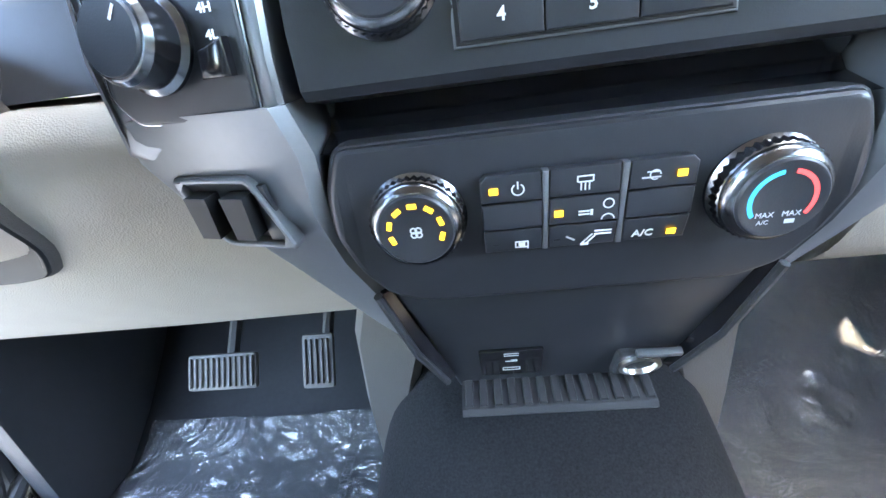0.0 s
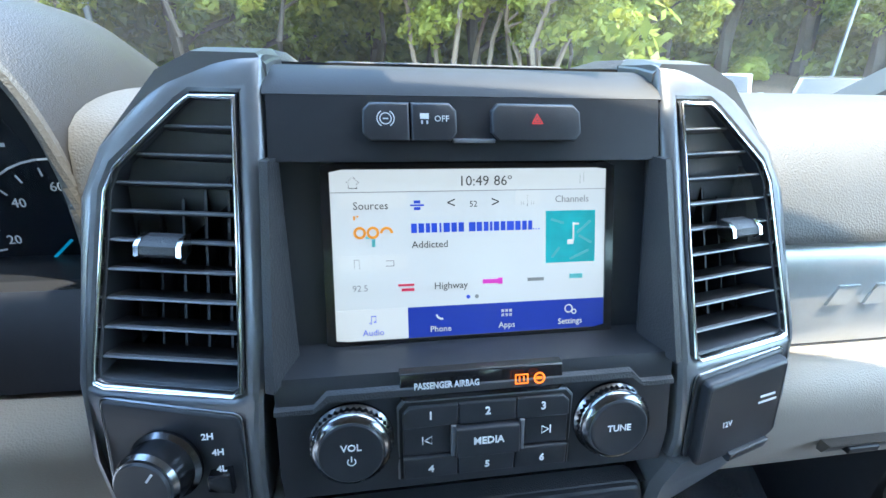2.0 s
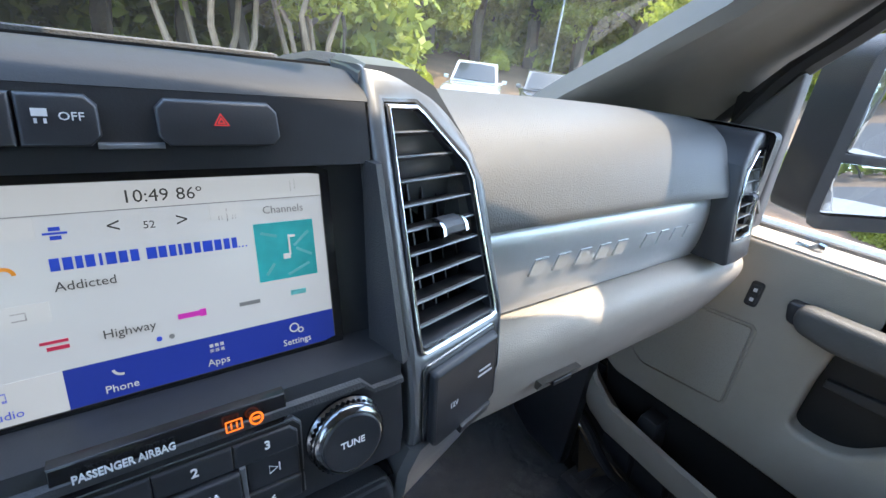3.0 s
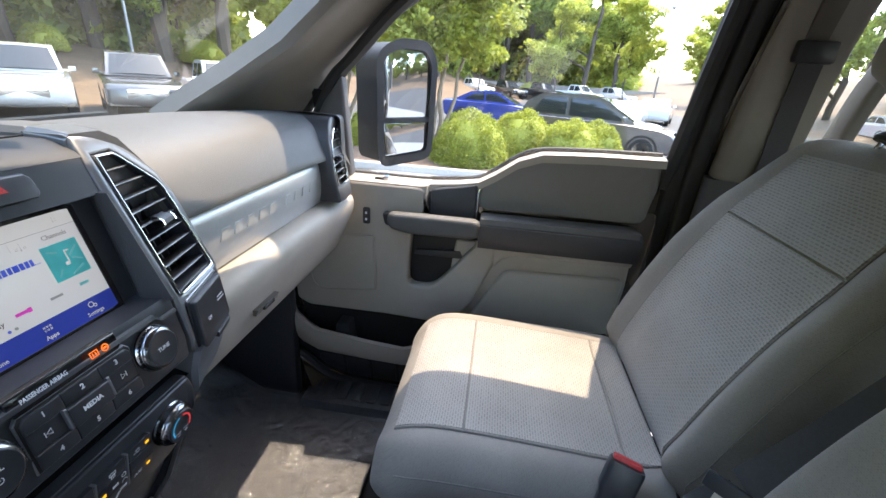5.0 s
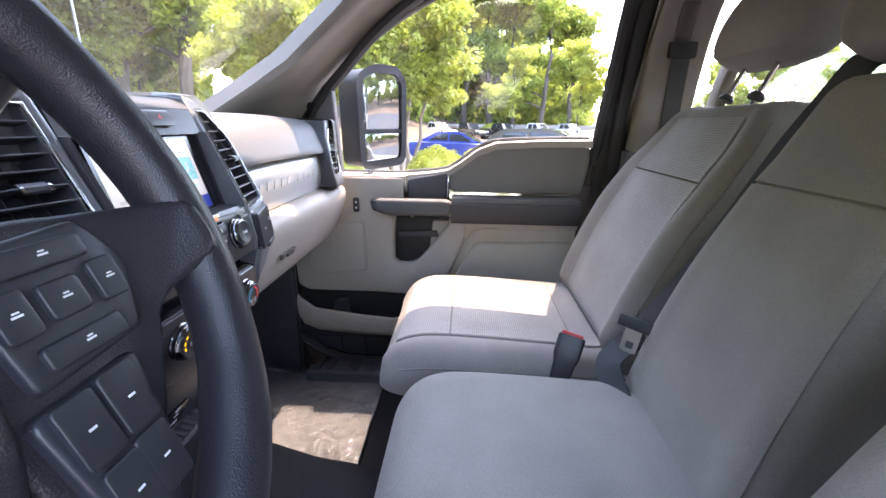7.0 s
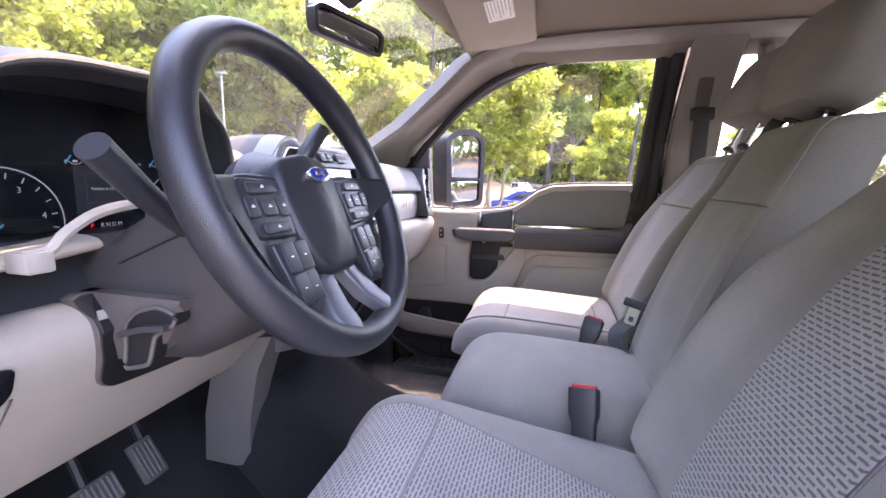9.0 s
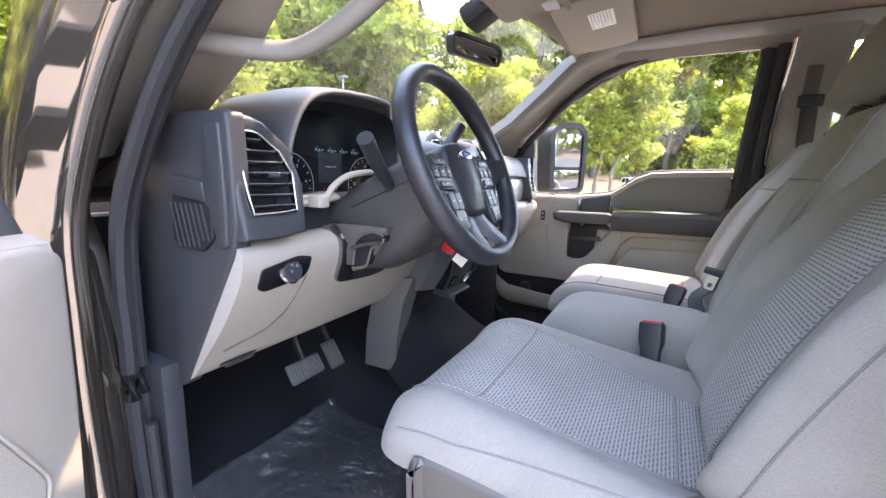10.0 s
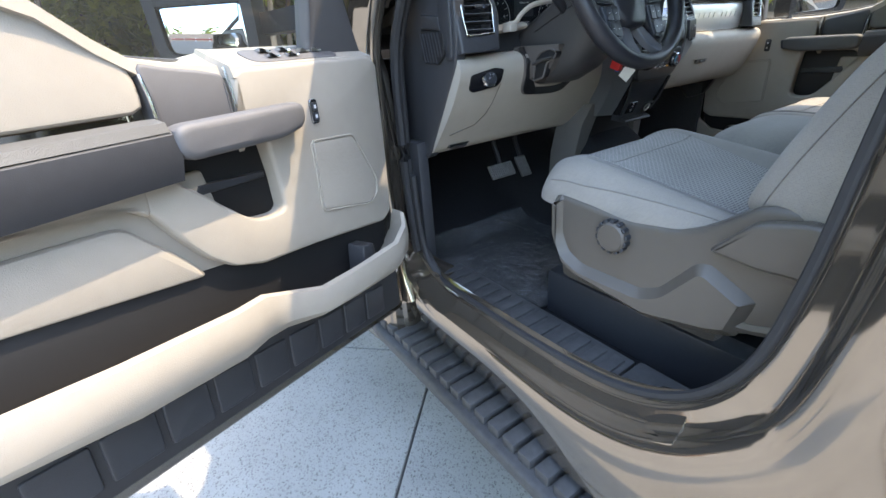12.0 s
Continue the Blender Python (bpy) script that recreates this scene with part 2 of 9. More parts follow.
def prism(poly, depth0, depth1, put, bevel=0.0, seg=2):
    """A polygon in (u, v), given thickness along w; put(u, v, w) places a corner."""
    bm = bmesh.new()
    a = [bm.verts.new(put(u, v, depth0)) for u, v in poly]
    b = [bm.verts.new(put(u, v, depth1)) for u, v in poly]
    k = len(poly)
    top = bm.faces.new(a)
    bot = bm.faces.new(b[::-1])
    for i in range(k):
        bm.faces.new((a[i], b[i], b[(i + 1) % k], a[(i + 1) % k]))
    if bevel > 0:
        bmesh.ops.recalc_face_normals(bm, faces=bm.faces)
        bmesh.ops.bevel(bm, geom=list(top.edges), offset=bevel, segments=seg, affect="EDGES", profile=0.6)
    bmesh.ops.triangulate(bm, faces=[f for f in bm.faces if len(f.verts) > 4])
    return bm


def ring(outer, inner, depth, put, back=0.0):
    """A plate with a hole; both outlines have as many corners; the hole's wall goes in by depth."""
    bm = bmesh.new()
    o = [bm.verts.new(put(u, v, 0)) for u, v in outer]
    i = [bm.verts.new(put(u, v, 0)) for u, v in inner]
    ib = [bm.verts.new(put(u, v, depth)) for u, v in inner]
    ob = [bm.verts.new(put(u, v, back or depth)) for u, v in outer]
    k = len(outer)
    for a in range(k):
        b = (a + 1) % k
        bm.faces.new((o[a], o[b], i[b], i[a]))
        bm.faces.new((i[a], i[b], ib[b], ib[a]))
        bm.faces.new((o[b], o[a], ob[a], ob[b]))
    return bm


def smooth_path(pts, n=8, closed=False):
    """Points along a Catmull-Rom curve."""
    pts = [Vector(p) for p in pts]
    out, k = [], len(pts)
    for i in range(k if closed else k - 1):
        g = (lambda j: pts[j % k]) if closed else (lambda j: pts[max(0, min(k - 1, j))])
        p0, p1, p2, p3 = g(i - 1), g(i), g(i + 1), g(i + 2)
        for s in range(n):
            t = s / n
            out.append(0.5 * ((2 * p1) + (p2 - p0) * t + (2 * p0 - 5 * p1 + 4 * p2 - p3) * t * t + (3 * p1 - p0 - 3 * p2 + p3) * t ** 3))
    if not closed:
        out.append(pts[-1])
    return out


def tube(path, r, seg=10, closed=False, flat=1.0, up=(0, 0, 1), bm=None):
    """A round (or flattened) bar along a path; r is a number or one per point."""
    bm = bm or bmesh.new()
    path = [Vector(p) for p in path]
    k = len(path)
    rings, up = [], Vector(up)
    for i, p in enumerate(path):
        a, b = (path[(i - 1) % k], path[(i + 1) % k]) if closed else (path[max(0, i - 1)], path[min(k - 1, i + 1)])
        d = (b - a).normalized()
        s = d.cross(up)
        s = s.normalized() if s.length > 1e-4 else d.orthogonal().normalized()
        w = s.cross(d).normalized()
        q = r[i] if isinstance(r, (list, tuple)) else r
        rings.append([p + s * (q * math.cos(2 * math.pi * j / seg)) + w * (q * flat * math.sin(2 * math.pi * j / seg)) for j in range(seg)])
    if closed:
        rows = [[bm.verts.new(c) for c in g] for g in rings]
        for i in range(k):
            a, b = rows[i], rows[(i + 1) % k]
            for j in range(seg):
                bm.faces.new((a[j], a[(j + 1) % seg], b[(j + 1) % seg], b[j]))
        return bm
    return loft(rings, bm=bm)


def lathe(profile, m=None, seg=40, bm=None):
    """Turns (radius, height) pairs about z, then places them by m."""
    rings = [[Vector((max(r, 1e-5) * math.cos(2 * math.pi * j / seg), max(r, 1e-5) * math.sin(2 * math.pi * j / seg), h)) for j in range(seg)] for r, h in profile]
    out = loft(rings, bm=bm)
    if m is not None:
        moved(out, m)
    return out


def facing(at, normal, up=(0, 0, 1)):
    """A pose whose z looks along normal and whose y looks up."""
    z = Vector(normal).normalized()
    x = Vector(up).cross(z).normalized()
    y = z.cross(x)
    return Matrix.Translation(at) @ Matrix((x, y, z)).transposed().to_4x4()


def rounded(x0, x1, y0, y1, r, n=4):
    """A rounded rectangle, counter-clockwise."""
    out = []
    for cx, cy, a0 in ((x1 - r, y1 - r, 0), (x0 + r, y1 - r, 90), (x0 + r, y0 + r, 180), (x1 - r, y0 + r, 270)):
        for i in range(n + 1):
            a = radians(a0 + 90 * i / n)
            out.append((cx + r * math.cos(a), cy + r * math.sin(a)))
    return out


def soft_poly(poly, r=0.01, n=4):
    """A polygon with its corners rounded."""
    out, k = [], len(poly)
    for i in range(k):
        p0, p, p1 = (Vector(poly[(i + s) % k]).to_2d() for s in (-1, 0, 1))
        a, b = (p0 - p), (p1 - p)
        q = min(r, a.length * 0.45, b.length * 0.45)
        s, e = p + a.normalized() * q, p + b.normalized() * q
        for j in range(n + 1):
            t = j / n
            out.append(tuple(s * (1 - t) ** 2 + p * (2 * t * (1 - t)) + e * t * t))
    return out


def pillow(poly, put, depth, rise=0.01, rim=0.02, steps=4, inner=0.0):
    """A padded plate: outline poly in (u, v) with rounded edges, bulging by rise; put(u, v, w), w outwards."""
    k = len(poly)
    c = sum((Vector(p).to_2d() for p in poly), Vector((0, 0))) / k
    rings = [[put(u, v, -depth) for u, v in poly]]
    for s in range(steps + 1):
        a = math.pi / 2 * s / steps
        sh, w = rim * (1 - math.cos(a)), rim * math.sin(a)
        r = []
        for p in poly:
            d = c - Vector(p).to_2d()
            q = Vector(p).to_2d() + d * min(0.9, sh / max(d.length, 1e-4))
            r.append(put(q.x, q.y, w - rim))
        rings.append(r)
    for f in (0.55, 0.25, 0.06):
        r = []
        for p in poly:
            d = Vector(p).to_2d() - c
            q = c + d * f * max(0.05, 1 - rim / max(d.length, 1e-4))
            r.append(put(q.x, q.y, rise * (1 - f * f)))
        rings.append(r)
    bm = loft(rings)
    return bm


def text_mesh(body, size, m, extrude=0.0004, align="CENTER", spacing=1.0, bold=0.0):
    cu = bpy.data.curves.new("t", "FONT")
    cu.body, cu.size, cu.extrude, cu.align_x, cu.align_y, cu.space_character, cu.offset = body, size, extrude, align, "CENTER", spacing, bold
    cu.resolution_u = 2
    ob = bpy.data.objects.new("t", cu)
    scene.collection.objects.link(ob)
    me = bpy.data.meshes.new_from_object(ob.evaluated_get(bpy.context.evaluated_depsgraph_get()))
    bm = bmesh.new()
    bm.from_mesh(me)
    bpy.data.objects.remove(ob)
    bpy.data.curves.remove(cu)
    bpy.data.meshes.remove(me)
    return moved(bm, m)


def uv_by(ob, fn):
    """Texture coordinates in metres from a function of the corner's place."""
    me = ob.data
    uv = me.uv_layers.new(name="UVMap")
    for lp in me.loops:
        uv.data[lp.index].uv = fn(me.vertices[lp.vertex_index].co)


def inset(poly, d):
    """The outline moved inwards by d (counter-clockwise or clockwise alike)."""
    k = len(poly)
    area = sum(poly[i][0] * poly[(i + 1) % k][1] - poly[(i + 1) % k][0] * poly[i][1] for i in range(k))
    sg = 1 if area > 0 else -1
    out = []
    for i in range(k):
        p0, p, p1 = (Vector(poly[(i + s) % k]).to_2d() for s in (-1, 0, 1))
        a, b = (p - p0), (p1 - p)
        if a.length < 1e-7 or b.length < 1e-7:
            out.append(tuple(p))
            continue
        a, b = a.normalized(), b.normalized()
        na, nb = Vector((-a.y, a.x)) * sg, Vector((-b.y, b.x)) * sg
        n = na + nb
        n = n.normalized() if n.length > 1e-4 else na
        out.append(tuple(p + n * (d / max(0.45, n.dot(na)))))
    return out


def resample(poly, n):
    """n points at even steps along a closed outline, starting at its first corner."""
    pts = [Vector(p).to_2d() for p in poly] + [Vector(poly[0]).to_2d()]
    ln = [0]
    for a, b in zip(pts, pts[1:]):
        ln.append(ln[-1] + (b - a).length)
    out, j = [], 0
    for i in range(n):
        d = ln[-1] * i / n
        while ln[j + 1] < d:
            j += 1
        t = (d - ln[j]) / max(1e-9, ln[j + 1] - ln[j])
        out.append(tuple(pts[j].lerp(pts[j + 1], t)))
    return out


def slab(poly, put, depth, r=0.006, hole=None, hole_depth=0.0, rise=0.0):
    """A plate seen from w>0 with rounded front edges; a hole, with rounded edges too, has as many corners as poly."""
    rings = [[put(u, v, -depth) for u, v in poly]]
    for s in range(4):
        a = math.pi / 2 * s / 3
        q = inset(poly, r * (1 - math.cos(a)))
        rings.append([put(u, v, r * math.sin(a) - r) for u, v in q])
    if hole:
        for s in range(4):
            a = math.pi / 2 * (3 - s) / 3
            q = inset(hole, -r * (1 - math.cos(a)))
            rings.append([put(u, v, r * math.sin(a) - r) for u, v in q])
        rings.append([put(u, v, -(hole_depth or depth)) for u, v in hole])
        return loft(rings, caps=False)
    bm = loft(rings, caps=False)
    bm.verts.ensure_lookup_table()
    k = len(poly)
    f = bm.faces.new(bm.verts[-k:])
    bmesh.ops.triangulate(bm, faces=[f])
    return bm


# ---- ground ----
def ground_mats():
    m = bpy.data.materials.new("speckled_concrete")
    m.use_nodes = True
    n, l = m.node_tree.nodes, m.node_tree.links
    b = n["Principled BSDF"]
    b.inputs["Roughness"].default_value = 0.85
    co = n.new("ShaderNodeTexCoord")
    v = n.new("ShaderNodeTexVoronoi")
    v.inputs["Scale"].default_value = 150
    ns = n.new("ShaderNodeTexNoise")
    ns.inputs["Scale"].default_value, ns.inputs["Detail"].default_value = 2.5, 6
    for t in (v, ns):
        l.new(co.outputs["Object"], t.inputs["Vector"])
    r = n.new("ShaderNodeMapRange")
    r.inputs["From Min"].default_value, r.inputs["From Max"].default_value = 0.08, 0.35
    l.new(v.outputs["Color"], r.inputs[0])
    mx = n.new("ShaderNodeMix")
    mx.data_type = "RGBA"
    mx.inputs[6].default_value, mx.inputs[7].default_value = (0.125, 0.122, 0.115, 1), (0.265, 0.262, 0.248, 1)
    l.new(r.outputs[0], mx.inputs[0])
    hs = n.new("ShaderNodeHueSaturation")
    mr = n.new("ShaderNodeMapRange")
    mr.inputs["To Min"].default_value, mr.inputs["To Max"].default_value = 0.7, 1.25
    l.new(ns.outputs[0], mr.inputs[0])
    l.new(mr.outputs[0], hs.inputs["Value"])
    l.new(mx.outputs[2], hs.inputs["Color"])
    l.new(hs.outputs[0], b.inputs["Base Color"])
    bp = n.new("ShaderNodeBump")
    bp.inputs["Strength"].default_value, bp.inputs["Distance"].default_value = 0.5, 0.002
    l.new(v.outputs["Distance"], bp.inputs["Height"])
    l.new(bp.outputs[0], b.inputs["Normal"])
    return m


M_CONC = ground_mats()
M_ASPH = mat("asphalt", (0.055, 0.054, 0.052), 0.9, vary=0.25, scale=60, big=0.4, bump=0.5, bscale=250)
M_LAWN = mat("dry_leaf_litter", (0.13, 0.085, 0.052), 0.95, vary=0.45, scale=7, big=0.5, bump=0.8, bscale=40)
M_MULCH = mat("pine_straw", (0.16, 0.10, 0.065), 0.95, vary=0.4, scale=25, big=1.5, bump=0.8, bscale=120)

bm = bmesh.new()
bmesh.ops.create_grid(bm, x_segments=40, y_segments=40, size=400)
solid("ground", bm, M_ASPH, "grey asphalt car park reaching to the woods", "ground", "structure")
# concrete apron under the truck, in slabs with open joints
apron = base("pavement", (0, 0, 0), "pale speckled concrete apron in jointed slabs under the truck", "pavement", kind="structure")
turned = Matrix.Translation((-0.689, 0.861, 0)) @ Matrix.Rotation(radians(45), 4, "Z")
for i in range(-3, 3):
    for j in range(-3, 4):
        part("slab", moved(box(i * 2.4 + 0.31 + 0.006, i * 2.4 + 2.71 - 0.006, j * 2.4 + 0.006, j * 2.4 + 2.4 - 0.006, -0.05, 0.012, 0.004, 1), turned), M_CONC, apron)

# ---- cab shell ----


def shell(name, rings, material, label, kind="structure", close=True, angle=40):
    return solid(name, loft(rings, close=close, caps=close), material, label, name.split("_")[0], kind, angle=angle)


# floor pan: dark vinyl, rising towards the firewall, with the gearbox hump
def floor_z(x, y):
    z = 0.93 + (min(0.5, (y - 0.55) ** 1.25 * 1.05) if y > 0.55 else 0)
    return z + 0.16 * max(0, min(1, (y + 0.1) / 0.5)) * math.exp(-((x - 0.02) / 0.2) ** 4)


fx = [-0.86 + 1.72 * i / 48 for i in range(49)]
bm = loft([[V(x, y, floor_z(x, y)) for x in fx] + [V(x, y, floor_z(x, y) - 0.03) for x in reversed(fx)] for y in [-1.9 + 2.95 * j / 30 for j in range(31)]])
solid("floor", bm, M_CARPET, "black vinyl cab floor with a raised tunnel", "floor", "structure")
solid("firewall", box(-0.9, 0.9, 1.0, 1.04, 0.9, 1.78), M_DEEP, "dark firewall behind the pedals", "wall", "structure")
# roof and headliner
def roof_z(x, y):
    return 2.335 - 0.11 * (abs(x) / 0.8) ** 4 - max(0, y + 0.25) ** 2 * 0.45 - max(0, -1.4 - y) ** 2 * 0.3


def roof_sheet(off, y0, y1, xw):
    bm = bmesh.new()
    rows = []
    for j in range(19):
        row = []
        for i in range(25):
            x = xw * (i / 12 - 1)
            y = y0 + (y1 - 0.115 * (x / 0.76) ** 2 - y0) * j / 18  # the front edge bows with the windshield
            row.append(bm.verts.new((x, y, roof_z(x, y) + off)))
        rows.append(row)
    for a, b in zip(rows, rows[1:]):
        for i in range(24):
            bm.faces.new((a[i], a[i + 1], b[i + 1], b[i]))
    bmesh.ops.solidify(bm, geom=bm.faces[:], thickness=0.012)
    return bm


solid("ceiling", roof_sheet(0.0, -2.05, 0.165, 0.80), M_LINER, "grey cloth headliner over the cab", "ceiling", "structure")
solid("roof", roof_sheet(0.03, -2.1, 0.175, 0.84), M_PAINT, "stone grey painted cab roof", "roof", "structure")


def bar(name, pts, w, t, material, label, up=(0, 0, 1), n=6):
    """A pillar of rounded section along a curve."""
    path = smooth_path(pts, n)
    k = len(path)
    prof = rounded(-w, w, -t, t, min(w, t) * 0.6, 3)
    rings = []
    for i, p in enumerate(path):
        d = (path[min(k - 1, i + 1)] - path[max(0, i - 1)]).normalized()
        s = d.cross(Vector(up)).normalized()
        q = s.cross(d).normalized()
        rings.append([p + s * u + q * v for u, v in prof])
    return solid(name, loft(rings), material, label, "pillar", "structure")


for sx in (1, -1):
    # inner trim of the windshield pillar: a broad moulding from the glass edge to the door seal
    st = [((0.67, 0.64, 1.79), (0.80, 0.62, 1.78), (0.905, 0.46, 1.76)), ((0.67, 0.56, 1.84), (0.80, 0.50, 1.86), (0.915, 0.37, 1.885)), ((0.675, 0.45, 1.905), (0.795, 0.41, 1.925), (0.912, 0.325, 1.94)), ((0.68, 0.333, 1.98), (0.79, 0.32, 2.0), (0.905, 0.26, 1.995)), ((0.69, 0.20, 2.10), (0.78, 0.19, 2.11), (0.885, 0.14, 2.09)), ((0.69, 0.085, 2.205), (0.76, 0.06, 2.21), (0.855, -0.02, 2.175)), ((0.66, -0.05, 2.262), (0.74, -0.10, 2.258), (0.825, -0.2, 2.235)), ((0.65, -0.4, 2.275), (0.73, -0.45, 2.265), (0.805, -0.5, 2.25)), ((0.65, -0.75, 2.275), (0.73, -0.75, 2.265), (0.795, -0.75, 2.25)), ((0.65, -1.3, 2.275), (0.73, -1.3, 2.265), (0.795, -1.3, 2.25)), ((0.65, -1.9, 2.25), (0.73, -1.9, 2.24), (0.795, -1.9, 2.22))]
    rings = []
    for a, m_, b in st:
        a, m_, b = Vector(a), Vector(m_), Vector(b)
        q = [a + V(0.02, 0.05, 0.03), a + V(-0.006, 0.01, 0.004), a + V(0.006, -0.010, -0.004), a.lerp(m_, 0.5) + V(0, -0.014, -0.008), m_ + V(0, -0.012, -0.008), m_.lerp(b, 0.5) + V(-0.004, -0.012, -0.006), b + V(-0.008, -0.002, -0.002), b + V(0.002, 0.012, 0.006), b + V(0.01, 0.05, 0.03)]
        rings.append([V(sx * p.x, p.y, p.z) for p in q])
    solid("pillar_trim", loft(rings), M_PILLAR, "grey grained plastic trim along the windshield pillar", "pillar", "structure", angle=50)
    bar("outer_pillar", [(sx * 0.94, 0.68, 1.72), (sx * 0.918, 0.52, 1.885), (sx * 0.885, 0.35, 2.02), (sx * 0.85, 0.16, 2.155), (sx * 0.82, 0.0, 2.24), (sx * 0.80, -0.3, 2.285), (sx * 0.80, -1.9, 2.28)], 0.03, 0.045, M_PAINT, "stone grey painted windshield pillar and roof rail")
    bar("pillar_seal", [(sx * 0.925, 0.46, 1.74), (sx * 0.93, 0.37, 1.895), (sx * 0.918, 0.255, 2.0), (sx * 0.898, 0.135, 2.095), (sx * 0.868, -0.025, 2.18), (sx * 0.838, -0.2, 2.24), (sx * 0.81, -0.6, 2.258)], 0.012, 0.016, M_RUBBER, "black rubber door seal along the pillar")
    if sx < 0:
        gh = base("grab_handle", (-0.72, 0.25, 2.1), "grey padded grab handle on the windshield pillar", "handle")
        part("grip", tube(smooth_path([(-0.80, 0.36, 1.945), (-0.75, 0.305, 1.938), (-0.70, 0.255, 1.94), (-0.682, 0.20, 1.957), (-0.674, 0.12, 1.995), (-0.67, 0.04, 2.05), (-0.675, -0.03, 2.105), (-0.70, -0.06, 2.155), (-0.745, -0.06, 2.20)], 6), 0.017, 12), M_PILLAR, gh)
        for p in ((-0.805, 0.372, 1.955), (-0.75, -0.06, 2.215)):
            part("handle_foot", moved(box(-0.03, 0.03, -0.025, 0.025, -0.03, 0.03, 0.014), Matrix.Translation(p)), M_PILLAR, gh)
    else:
        solid("handle_boss", slab(soft_poly([(-0.10, -0.016), (0.10, -0.016), (0.10, 0.016), (-0.10, 0.016)], 0.012, 3), lambda u, v, w: V(0.785 + v * 0.9, 0.285 - u * 0.75, 2.03 + u * 0.62) + V(-0.25, -0.75, -0.6) * (w + 0.012), 0.02, 0.006), M_PILLAR, "grey raised boss on the windshield pillar trim", "pillar", "structure")
    # centre pillar
    bar("lower_centre_pillar", [(sx * 0.885, -0.735, 0.95), (sx * 0.885, -0.735, 1.4), (sx * 0.88, -0.74, 1.745)], 0.096, 0.031, M_SAIL, "charcoal plastic lower centre pillar trim", up=(1, 0, 0))
    bar("centre_pillar", [(sx * 0.88, -0.735, 1.748), (sx * 0.835, -0.745, 2.05), (sx * 0.785, -0.755, 2.20), (sx * 0.70, -0.755, 2.30)], 0.08, 0.03, M_PILLAR, "grey plastic centre pillar trim", up=(1, 0, 0))
    bar("centre_pillar_seal", [(sx * 0.905, -0.625, 0.95), (sx * 0.905, -0.625, 1.4), (sx * 0.90, -0.625, 1.75), (sx * 0.855, -0.635, 2.05), (sx * 0.785, -0.65, 2.27)], 0.02, 0.016, M_RUBBER, "black rubber seal on the centre pillar", up=(1, 0, 0))
    # kick panel beside the pedals
    solid("kick_panel", box(sx * 0.83 - 0.02, sx * 0.83 + 0.02, 0.44, 1.0, 0.92, 1.4, 0.012), M_DASH, "charcoal plastic kick panel", "panel", "structure")
    # rear side walls and windows behind the seats
    for nm, y0, y1, z0, z1 in (("rear_side_wall", -2.05, -0.74, 0.9, 1.74),):
        solid(nm, box(sx * 0.90 - 0.03, sx * 0.90 + 0.03, y0, y1, z0, z1, 0.01), M_BEIGE, "grey rear door trim", "wall", "structure")
    bar("rear_window_frame", [(sx * 0.86, -0.87, 1.74), (sx * 0.838, -0.895, 1.95), (sx * 0.80, -0.92, 2.10), (sx * 0.76, -0.90, 2.24)], 0.016, 0.03, M_PILLAR, "grey plastic rear window frame", up=(1, 0, 0))
    bar("rear_corner_pillar", [(sx * 0.86, -1.95, 1.74), (sx * 0.83, -1.95, 1.95), (sx * 0.78, -1.95, 2.28)], 0.05, 0.12, M_PILLAR, "grey plastic rear corner pillar", up=(1, 0, 0))
    solid("rear_side_window", box(sx * 0.855 - 0.002, sx * 0.855 + 0.002, -1.9, -0.78, 1.74, 2.27), M_GLASS, "clear rear side window glass", "window", "structure").visible_shadow = False
solid("rear_wall", box(-0.88, 0.88, -2.08, -2.02, 0.9, 1.72, 0.01), M_BEIGE, "grey rear cab wall below the window", "wall", "structure")
solid("rear_window", box(-0.78, 0.78, -2.052, -2.046, 1.72, 2.25), M_GLASS, "clear rear window glass", "window", "structure").visible_shadow = False

# windshield
bm = bmesh.new()
rows = []
for j in range(13):
    v = j / 12
    rows.append([bm.verts.new(((0.93 - 0.17 * v) * (i / 8 - 1), 1.02 - 0.86 * v - 0.17 * (i / 8 - 1) ** 2 * (1 - 0.4 * v), 1.70 + 0.55 * v + 0.05 * math.sin(v * math.pi))) for i in range(17)])
for a, b in zip(rows, rows[1:]):
    for i in range(16):
        bm.faces.new((a[i], a[i + 1], b[i + 1], b[i]))
ws = solid("windshield", bm, M_WIND, "clear curved laminated windshield", "window", "structure")
ws.visible_shadow = False

# added black filler below the glass, dash back to windshield foot; blocks leaking sun
solid("windshield_cowl", loft([[V(x, 0.57, 1.775), V(x, 0.57, 1.785), V(x, 0.80, 1.725), V(x, 1.035 - 0.17 * (x / 0.93) ** 2, 1.692), V(x, 1.035 - 0.17 * (x / 0.93) ** 2, 1.66), V(x, 0.80, 1.69)] for x in [-0.86 + 0.1075 * i for i in range(17)]]), M_DEEP, "added near-black filler that blocks sun leaking behind the dash", "cowl", "structure")

